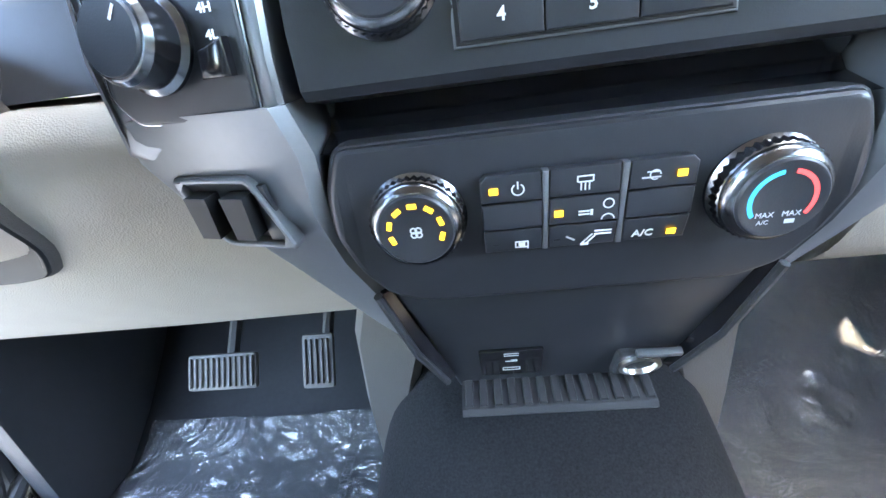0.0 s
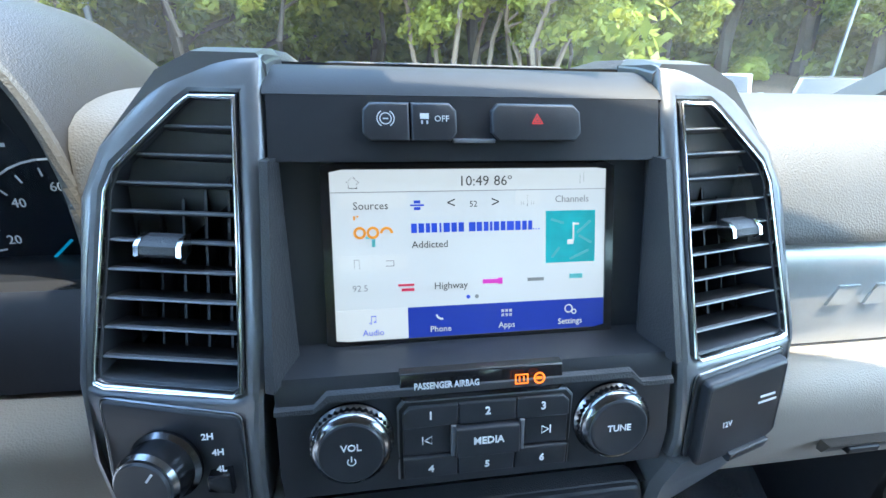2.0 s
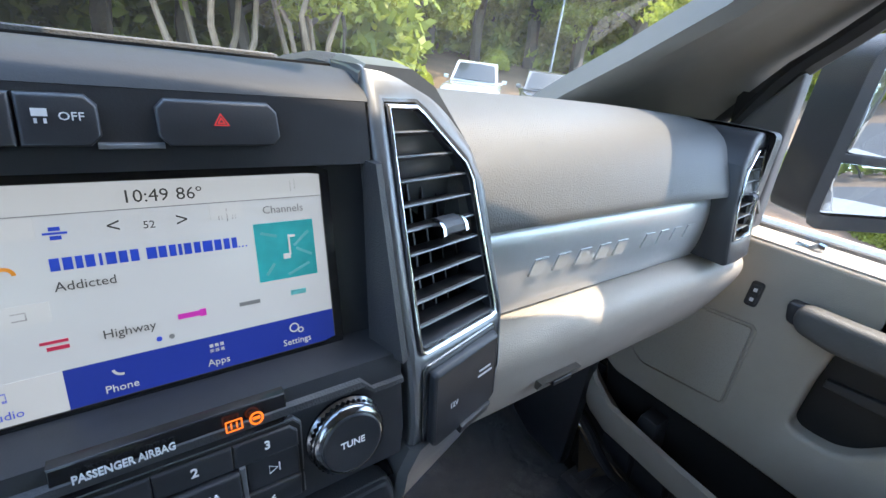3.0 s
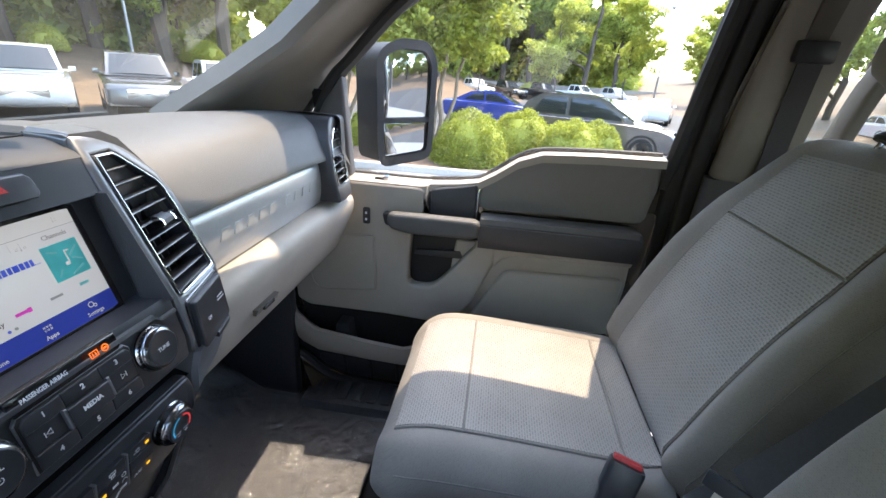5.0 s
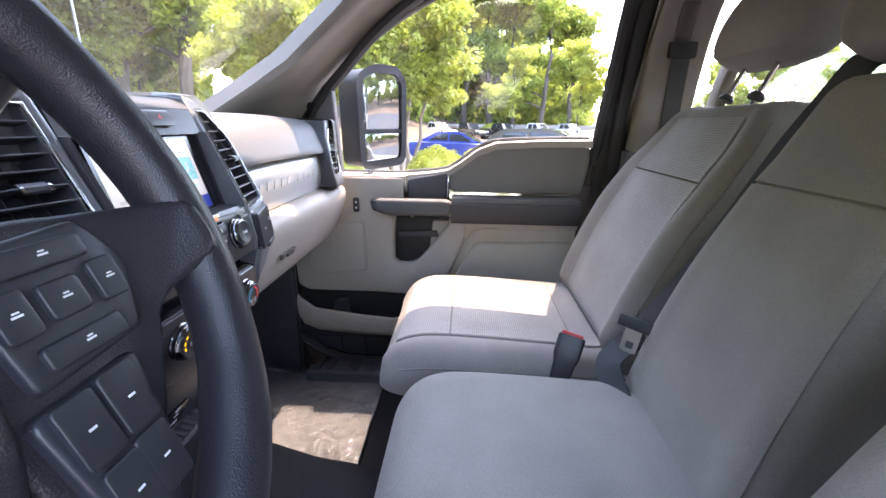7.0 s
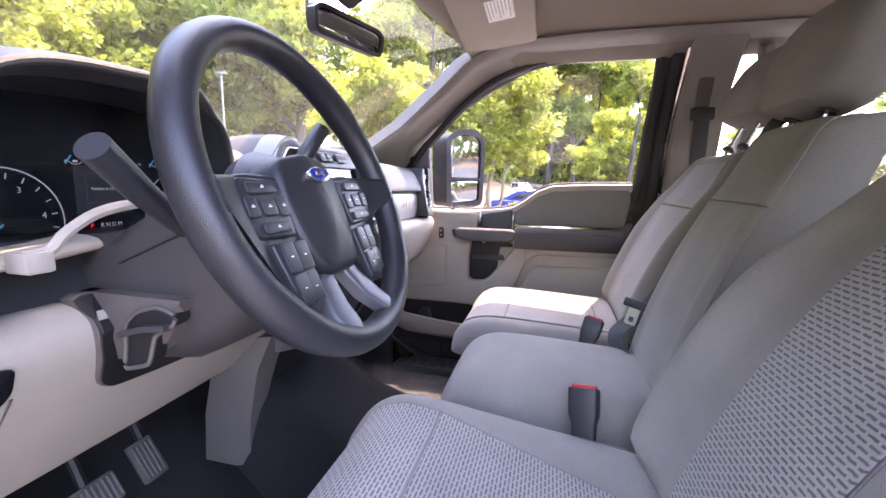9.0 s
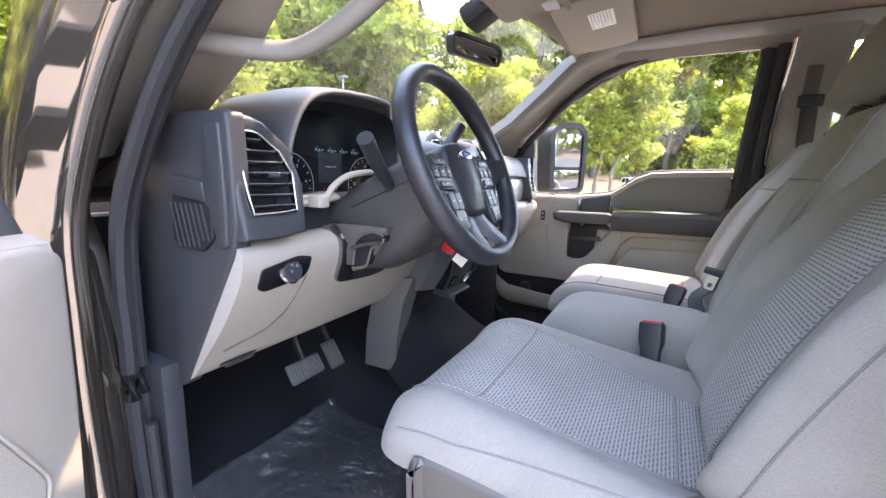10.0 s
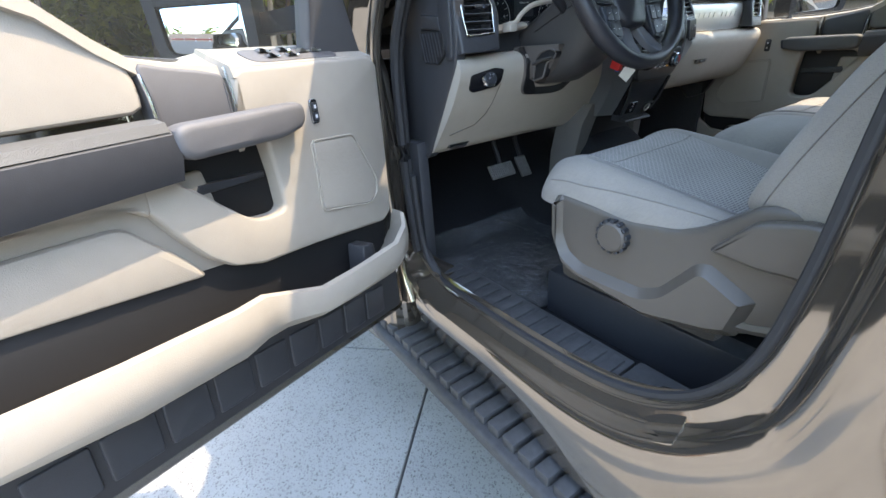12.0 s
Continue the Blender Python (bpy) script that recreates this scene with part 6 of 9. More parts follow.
for i in range(4):
    x = -0.492 + i * 0.042
    g = part("small_gauge", merge(arc_mark(0.012, 215, 325, 0.0010, cl(x + 0.005, 1.803), 10), bars([(0.005 + d, 0.003, 0.003, 0.003) for d in (-0.012, 0.012)] + [(0.005, 0.003, 0.006, 0.003)], cl(x, 1.792))), M_TICK, clus)
    part("needle", moved(bars([(0, 0, 0.0014, 0.014)], Matrix.Identity(4), 0.001), cl(x - 0.005, 1.797, 0.001) @ Matrix.Rotation(radians(-35), 4, "Z")), M_NEEDLE, g)
for sx, dx in ((-1, -0.115), (1, 0.142)):
    x = CX + dx
    d = part("dial", merge(arc_mark(0.068, 0, 360, 0.0016, cl(x, 1.716), 40), *[moved(bars([(0.058, 0, 0.007, 0.0014)], Matrix.Identity(4)), cl(x, 1.716) @ Matrix.Rotation(radians(225 - 18 * q), 4, "Z")) for q in range(16)]), M_TICK, clus)
    for n, tt in enumerate(("0", "20", "40", "60", "80", "100", "120") if sx > 0 else ("0", "1", "2", "3", "4", "5")):
        a = radians(225 - (270 / (6 if sx > 0 else 5)) * n)
        part("marking", text_mesh(tt, 0.011, cl(x + 0.045 * math.cos(a), 1.716 + 0.045 * math.sin(a), 0.001), 0.0002), M_TICK, d)
    part("needle", moved(bars([(0.029, 0, 0.056, 0.002)], Matrix.Identity(4), 0.001), cl(x, 1.716, 0.002) @ Matrix.Rotation(radians(222), 4, "Z")), M_NEEDLE, d)
part("centre_display", moved(box(-0.040, 0.040, -0.035, 0.035, 0, 0.001), cl(-0.452, 1.755)), M_DISP, clus)
part("display_frame", merge(bars([(0, 0.024, 0.05, 0.0006), (0, -0.018, 0.05, 0.0006), (-0.025, 0.003, 0.0006, 0.042), (0.025, 0.003, 0.0006, 0.042)], cl(-0.452, 1.755, 0.0015))), M_DISPLINE, clus)
part("display_text", text_mesh("Vehicle is ON", 0.0065, cl(-0.452, 1.757, 0.0015), 0.0002), M_TICK, clus)
M_PRED = mat("red_gear_letter", (0.4, 0.02, 0.02), 0.4, vary=0, emit=(0.9, 0.03, 0.08), power=0.06)
part("gear_letter", text_mesh("P", 0.009, cl(-0.474, 1.704, 0.001), 0.0002), M_PRED, clus)
part("gear_letter", text_mesh("R N D M", 0.0085, cl(-0.446, 1.704, 0.001), 0.0002), M_TICK, clus)

# ---- steering wheel and column ----
M_SPOKE = mat('satin_dark_spoke', (0.11, 0.112, 0.12), 0.42, 0.4, vary=0.05, scale=200)
TH = 0.40
WC = V(-0.468, 0.038, 1.763)
WR = 0.189
wn_ = V(0, -math.cos(TH), math.sin(TH))
WM = facing(WC, wn_)
wheel = base("steering_wheel", WC, "dark charcoal four-spoke steering wheel with control buttons", "steering wheel")
rim = [WM @ V(WR * math.cos(2 * math.pi * i / 72), WR * math.sin(2 * math.pi * i / 72), 0.004 * math.cos(4 * math.pi * i / 72)) for i in range(72)]
rr = [0.0175 + 0.0022 * max(0, math.cos(4 * (2 * math.pi * i / 72) - math.pi) - 0.3) for i in range(72)]
bm = bmesh.new()
rows = []
for i in range(72):
    a = 2 * math.pi * i / 72
    e = V(math.cos(a), math.sin(a), 0)
    grip = 0.0012 * (1 if (i % 3 == 0 and abs(math.sin(a)) > 0.3) else 0)
    rows.append([bm.verts.new(WM @ (e * (WR + (rr[i] - (grip if math.cos(t) < -0.3 else 0)) * math.cos(t)) + V(0, 0, rr[i] * 1.15 * math.sin(t)))) for t in [2 * math.pi * q / 16 for q in range(16)]])
for i in range(72):
    a, b = rows[i], rows[(i + 1) % 72]
    for q in range(16):
        bm.faces.new((a[q], a[(q + 1) % 16], b[(q + 1) % 16], b[q]))
part("rim", bm, M_LEATHER, wheel)
WM = WM @ Matrix.Translation((0, -0.004, -0.022))  # hub and spokes sit behind the rim
hubp = soft_poly([(-0.056, 0.046), (-0.066, 0.0), (-0.058, -0.06), (-0.036, -0.100), (0.036, -0.100), (0.058, -0.06), (0.066, 0.0), (0.056, 0.046), (0.0, 0.054)], 0.018, 4)
part("airbag_pad", pillow(hubp, lambda u, v, w: WM @ V(u, v, w + 0.016 + 0.010 * (1 - abs(u) / 0.08)), 0.045, 0.007, 0.013), M_LEATHER, wheel, "padded airbag cover")
M_OVAL = mat("deep_blue_badge", (0.01, 0.03, 0.22), 0.15, vary=0, coat=1.0)
ov = [(0.021 * math.cos(2 * math.pi * i / 32), 0.0088 * math.sin(2 * math.pi * i / 32)) for i in range(32)]
bp_ = WM @ Matrix.Translation((0, 0.020, 0.0335)) @ Matrix.Rotation(radians(-4), 4, "X")
badge = part("badge", slab(ov, lambda u, v, w: bp_ @ V(u * 1.1, v * 1.16, w), 0.012, 0.0015), M_CHROME, wheel, "blue oval badge")
part("badge_field", slab(ov, lambda u, v, w: bp_ @ V(u, v, w + 0.0008), 0.003, 0.0006), M_OVAL, badge)
part("badge_mark", moved(bars([(0, 0, 0.020, 0.0022), (-0.006, 0.001, 0.004, 0.006), (0.007, 0.0008, 0.003, 0.0055)], Matrix.Identity(4), 0.0016), bp_), M_CHROME, badge)
for sx in (-1, 1):
    sp_ = [(sx * u, v) for u, v in ((0.05, 0.026), (0.11, 0.030), (0.186, 0.014), (0.190, -0.022), (0.152, -0.034), (0.122, -0.09), (0.08, -0.132), (0.05, -0.085))]
    part("spoke", slab(soft_poly(sp_, 0.012, 4), lambda u, v, w: WM @ V(u, v, w + 0.012 + 0.030 * max(0, min(1, (abs(u) - 0.135) / 0.045)) ** 1.5), 0.022, 0.006), M_LEATHER, wheel)
    bz = [(sx * u, v) for u, v in ((0.064, 0.018), (0.128, 0.022), (0.143, -0.004), (0.128, -0.042), (0.068, -0.046))]
    bk = part("button_bezel", slab(soft_poly(bz, 0.006, 3), lambda u, v, w: WM @ V(u, v, w + 0.0175 ), 0.008, 0.003), M_BLACK, wheel)
    for u, v, hw_, hh_ in ((0.099, -0.012, 0.010, 0.009), (0.124, -0.011, 0.008, 0.011), (0.100, 0.009, 0.022, 0.006), (0.097, -0.034, 0.021, 0.006), (0.076, -0.012, 0.008, 0.011)):
        bt = part("button", slab(rounded(sx * u - hw_, sx * u + hw_, v - hh_, v + hh_, 0.003, 3), lambda a, b, w: WM @ V(a, b, w + 0.0205 ), 0.006, 0.0012), M_BLACK, bk)
        part("marking", moved(bars([(0, 0, 0.005, 0.001), (0, 0.0016, 0.003, 0.0008)], Matrix.Identity(4)), WM @ Matrix.Translation((sx * u, v, 0.0208 ))), M_WHITE, bt)
    low = [(sx * u, v) for u, v in ((0.058, -0.052), (0.116, -0.049), (0.109, -0.098), (0.090, -0.133), (0.064, -0.124))]
    lb_ = part("lower_switch", slab(soft_poly(low, 0.006, 3), lambda u, v, w: WM @ V(u, v, w + 0.018), 0.01, 0.003), M_BLACK, wheel)
    for u, v in ((0.074, -0.068), (0.097, -0.067), (0.076, -0.104), (0.095, -0.102)):
        bt = part("button", slab(rounded(sx * u - 0.0102, sx * u + 0.0102, v - 0.0165, v + 0.0165, 0.003, 3), lambda a, b, w: WM @ V(a, b, w + 0.021), 0.006, 0.001), M_BLACK, lb_)
        part("marking", moved(bars([(0, 0, 0.004, 0.0012)], Matrix.Identity(4)), WM @ Matrix.Translation((sx * u, v, 0.0213))), M_WHITE, bt)
    ds = [(sx * u, v) for u, v in ((0.012, -0.092), (0.044, -0.094), (0.068, -0.150), (0.060, -0.178), (0.046, -0.186), (0.026, -0.150))]
    part("lower_spoke", slab(soft_poly(ds, 0.012, 4), lambda u, v, w: WM @ V(u, v, w + 0.010 + 0.030 * max(0, min(1, (-0.12 - v) / 0.055))), 0.02, 0.006), M_SPOKE, wheel, "satin graphite lower spoke")
column = base("steering_column", (-0.43, 0.2, 1.68), "charcoal steering column shroud with stalks", "steering column")
ax = -wn_
rings = []
for s, w_, h0, h1 in ((0.052, 0.058, -0.055, 0.046), (0.062, 0.078, -0.085, 0.052), (0.095, 0.085, -0.115, 0.054), (0.16, 0.088, -0.140, 0.052), (0.23, 0.088, -0.145, 0.045), (0.31, 0.085, -0.12, 0.035)):
    c = WC + ax * s
    upv = V(0, math.sin(TH), math.cos(TH))
    rings.append([c + V(w_ * a, 0, 0) + upv * (h1 * b if b > 0 else -h0 * b) for a, b in [(math.copysign(abs(math.cos(t)) ** 0.6, math.cos(t)), math.copysign(abs(math.sin(t)) ** 0.6, math.sin(t))) for t in [2 * math.pi * q / 28 for q in range(28)]]])
M_TAUPE = mat("taupe_column_plastic", (0.082, 0.072, 0.066), 0.5, vary=0.06, scale=50, bump=0.25, bscale=900, voronoi=True)
M_COL = mat("grey_column_plastic", (0.040, 0.038, 0.038), 0.5, vary=0.06, scale=50, bump=0.25, bscale=900, voronoi=True)
part("shroud", loft(rings), M_COL, column)
part("shroud_split", tube([WC + ax * s_ + V(-k_ - 0.0005, 0, 0) for s_, k_ in ((0.062, 0.078), (0.095, 0.085), (0.16, 0.088), (0.23, 0.088))], 0.0014, 6), M_DEEP, column)
part("hub", lathe([(0.0, 0), (0.075, 0), (0.078, 0.02), (0.055, 0.05), (0.0, 0.05)], WM @ Matrix.Translation((0, 0, -0.055)), 36), M_DASH, column)
mouth = resample(soft_poly([(0.228, 1.607), (0.210, 1.623), (0.180, 1.631), (0.156, 1.624), (0.158, 1.612), (0.187, 1.597), (0.199, 1.560), (0.236, 1.550), (0.230, 1.585)], 0.006, 3), 48)
on_side = lambda y, z, w: V(-0.5725 - w, y, z)
# near-black plate on the cover; its colour stands for shade in the opening
part("tilt_recess", slab(mouth, on_side, 0.02, 0.001), M_DEEP, column, "dark plate standing for the shaded tilt lever recess")
part("recess_lip", tube([on_side(y, z, 0.001) for y, z in mouth], 0.0028, 6, closed=True), M_TAUPE, column)
part("tilt_lever", loft([[V(x, y, z + q) for x, q in ((-0.570, -0.004), (-0.582, -0.003), (-0.584, 0.001), (-0.582, 0.004), (-0.570, 0.005))] for y, z in ((0.232, 1.594), (0.222, 1.597), (0.200, 1.604), (0.172, 1.608), (0.164, 1.609))]), M_COL, column, "flat tilt lever")
PANEL_Y = [(1.63, 0.290), (1.62, 0.262), (1.60, 0.254), (1.565, 0.264), (1.49, 0.310), (1.41, 0.375)]
notch = resample(soft_poly([(-0.596, 1.640), (-0.590, 1.585), (-0.574, 1.526), (-0.556, 1.510), (-0.487, 1.503), (-0.430, 1.500), (-0.390, 1.505), (-0.364, 1.535), (-0.357, 1.640)], 0.012, 3), 64)
on_panel = lambda x, z, w: V(x, lerp_table(PANEL_Y, min(1.629, z)) - 0.010 - w, z)
part("notch_lip", slab(notch, on_panel, 0.02, 0.003, hole=inset(notch, 0.007), hole_depth=0.012), M_TAUPE, column, "taupe lip round the column opening")
# flush near-black plate paints the shade inside the uncut notch
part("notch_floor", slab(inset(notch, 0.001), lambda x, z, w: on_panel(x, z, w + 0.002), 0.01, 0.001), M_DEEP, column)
under = []
for x, k in ((-0.572, 0.2), (-0.56, 0.8), (-0.53, 1.0), (-0.46, 1.0), (-0.41, 0.8), (-0.395, 0.3)):
    under.append([V(x, 0.150, 1.640), V(x, 0.150 + 0.01 * k, 1.640 - 0.020 * k), V(x, 0.185, 1.625 - 0.050 * k), V(x, 0.240, 1.600 - 0.056 * k), V(x, 0.280, 1.590 - 0.046 * k), V(x, 0.300, 1.640)])
part("lower_shroud", loft(under), M_TAUPE, column, "taupe lower column cover")
# cream arch of the cluster trim over the column, with its square foot
part("column_arch", tube(smooth_path([V(-0.650, 0.252, 1.696), V(-0.627, 0.250, 1.699), V(-0.610, 0.249, 1.716), V(-0.580, 0.246, 1.734), V(-0.545, 0.243, 1.742), V(-0.500, 0.245, 1.745), V(-0.460, 0.262, 1.742)], 4), 0.0062, 8), M_BEIGE, ddash, "cream arch of the cluster trim")
part("arch_foot", box(-0.652, -0.626, 0.243, 0.275, 1.678, 1.700, 0.004), M_BEIGE, ddash, "cream foot of the trim arch")
# signal stalk and the gear lever
part("signal_stalk", tube([V(-0.515, 0.165, 1.695), V(-0.56, 0.155, 1.725), V(-0.61, 0.145, 1.76), V(-0.665, 0.128, 1.80)], [0.010, 0.011, 0.0135, 0.0145], 16), M_BLACK, column, "black signal stalk")
gl = part("gear_lever", tube(smooth_path([V(-0.316, 0.215, 1.66), V(-0.300, 0.196, 1.71), V(-0.304, 0.180, 1.76), V(-0.296, 0.160, 1.815), V(-0.264, 0.145, 1.862)], 4), 0.0135, 14), M_BLACK, column, "black gear lever")
bt_ = facing(V(-0.316, 0.205, 1.668), (0.45, -0.86, 0.22), (0, 0.3, 1)) @ Matrix.Diagonal((0.86, 1.15, 1, 1))
part("lever_boot", lathe([(0.038, -0.012), (0.037, 0.0), (0.034, 0.010), (0.030, 0.014), (0.027, 0.024), (0.024, 0.026), (0.020, 0.036), (0.016, 0.040)], bt_ @ Matrix.Rotation(radians(-24), 4, "X"), 28), M_RUBBER, gl, "pleated rubber boot")
part("boot_ring", lathe([(0.040, -0.02), (0.050, -0.02), (0.052, 0.0), (0.048, 0.006), (0.042, 0.004), (0.040, -0.004)], bt_, 36), M_COL, gl)

keys = base("key_ring", (-0.350, 0.13, 1.60), "keys with a red fob and a blue tag below the column", "keys")
part("ignition_key", tube([V(-0.367, 0.190, 1.632), V(-0.351, 0.160, 1.626)], [0.010, 0.006], 10), M_STEEL, keys, "steel key in the lock")
part("split_ring", tube([V(-0.349 + 0.004 * math.sin(2 * a), 0.148 + 0.014 * math.cos(a), 1.615 + 0.014 * math.sin(a)) for a in [2 * math.pi * q / 24 for q in range(24)]], 0.0013, 6, closed=True), M_STEEL, keys, "bright wire ring")
part("fob", moved(box(-0.008, 0.008, -0.016, 0.016, -0.020, 0.020, 0.005), Matrix.Translation((-0.357, 0.122, 1.580)) @ Matrix.Rotation(radians(18), 4, "X")), M_RED, keys, "red plastic fob")
part("paper_slip", moved(box(-0.0006, 0.0006, -0.015, 0.015, -0.020, 0.020), Matrix.Translation((-0.351, 0.094, 1.552)) @ Matrix.Rotation(radians(38), 4, "X") @ Matrix.Rotation(radians(12), 4, "Z")), M_PAPER, keys, "cream paper slip")
tagm = Matrix.Translation((-0.341, 0.130, 1.576)) @ Matrix.Rotation(radians(58), 4, "Z") @ Matrix.Rotation(radians(10), 4, "X")
tg = part("tag", moved(box(-0.011, 0.011, -0.0022, 0.0022, -0.022, 0.018, 0.002), tagm), mat("blue_tag_plastic", (0.01, 0.14, 0.55), 0.3, vary=0.12, scale=40), keys, "bright blue plastic tag")
part("tag_strip", moved(box(-0.007, -0.002, -0.0032, -0.0020, -0.020, 0.014), tagm), M_PAPER, tg, "white label strip")

# ---- pedals ----
M_PEDAL = mat("worn_grey_pedal_rubber", (0.075, 0.072, 0.068), 0.6, vary=0.25, scale=90, bump=0.2, bscale=500)
for nm, cx, cz, w_, h_, y in (("brake_pedal", -0.463, 1.228, 0.056, 0.027, 0.49), ("accelerator_pedal", -0.325, 1.212, 0.026, 0.042, 0.52)):
    pd = base(nm, (cx, y, cz), f"ribbed worn grey {nm.replace('_', ' ')} under the dash", "pedal", "pedals")
    m = facing(V(cx, y, cz), (0, -1, 0.65))
    part("pad", moved(box(-w_, w_, -h_, h_, -0.012, 0.0, 0.006), m), M_PEDAL, pd)
    for i in range(int(w_ * 2 / 0.009)):
        x = -w_ + 0.007 + i * 0.009
        part("rib", moved(box(x - 0.0018, x + 0.0018, -h_ * 0.82, h_ * 0.82, -0.001, 0.004, 0.001, 1), m), M_PEDAL, pd)
    part("arm", tube([V(cx + 0.01, y + 0.015, cz), V(cx + 0.02, y + 0.07, cz + 0.08), V(cx + 0.02, y + 0.10, cz + 0.25)], 0.009, 8), M_DEEP, pd)


# ---- seats ----
M_SEAM = mat("grey_seam_thread", (0.19, 0.175, 0.16), 0.9, vary=0.3, scale=400, bump=0.6, bscale=700)


def bol(u, h):
    a = abs(u)
    return h * math.exp(-((a - 0.82) / 0.16) ** 2)


def cushion(cx, hw, yf, yb, zt, zb, h, rake=0.03):
    """A seat cushion with rounded front corners; returns its skin, the function of its top and of its half width."""
    def half(y):
        f = max(0.0, min(1.0, (yf - y) / 0.085))
        g = max(0.0, min(1.0, (y - yb) / 0.03))
        return hw * (1 - 0.20 * (1 - math.sqrt(1 - (1 - f) ** 2))) * (1 - 0.05 * (1 - g) ** 2)

    def top(u, y):
        f = (yf - y)
        drop = 0.066 * math.exp(-f / 0.030) + 0.020 * math.exp(-f / 0.09)
        z = zt - drop - rake * (1 - 0.4 * min(1, abs(u)) ** 4) * max(0, (f - 0.1)) / 0.4
        e = (1 - min(1, abs(u)) ** 5.5) ** (1 / 2.5)
        return zb + (z + bol(u, h) - zb) * e
    rings = []
    for f in [0, 0.002, 0.004, 0.007, 0.011, 0.016, 0.022, 0.028] + [0.035 + 0.0145 * q for q in range(31)]:
        y = yf - f * (yf - yb) / 0.47
        k = half(y)
        us = [math.sin(math.pi / 2 * (i / 36 - 1)) for i in range(73)]
        up = [V(cx + k * u, y, top(u, y)) for u in us]
        lo = [V(cx + k * 0.97 * (1 - i / 4), y, zb - 0.006) for i in range(1, 8)]
        rings.append(up + lo)
    return loft(rings), top, half


def patch(fn, us, vs, off, tuck=-0.0022):
    """A padded panel laid over a surface fn(u, v) -> (place, normal)."""
    bm = bmesh.new()
    rows = []
    nu, nv = len(us) - 1, len(vs) - 1
    for j, v in enumerate(vs):
        row = []
        for i, u in enumerate(us):
            p, n = fn(u, v)
            edge = i in (0, nu) or j in (0, nv)
            row.append(bm.verts.new(p + n * (-tuck if edge else off)))
        rows.append(row)
    for a, b in zip(rows, rows[1:]):
        for i in range(nu):
            bm.faces.new((a[i], a[i + 1], b[i + 1], b[i]))
    return bm


def steps(a, b, n, e=0.006):
    """Even steps from a to b with a narrow one at each end."""
    s = 1 if b > a else -1
    return [a, a + s * e * 0.2, a + s * e] + [a + (b - a) * i / n for i in range(1, n)] + [b - s * e, b - s * e * 0.2, b]


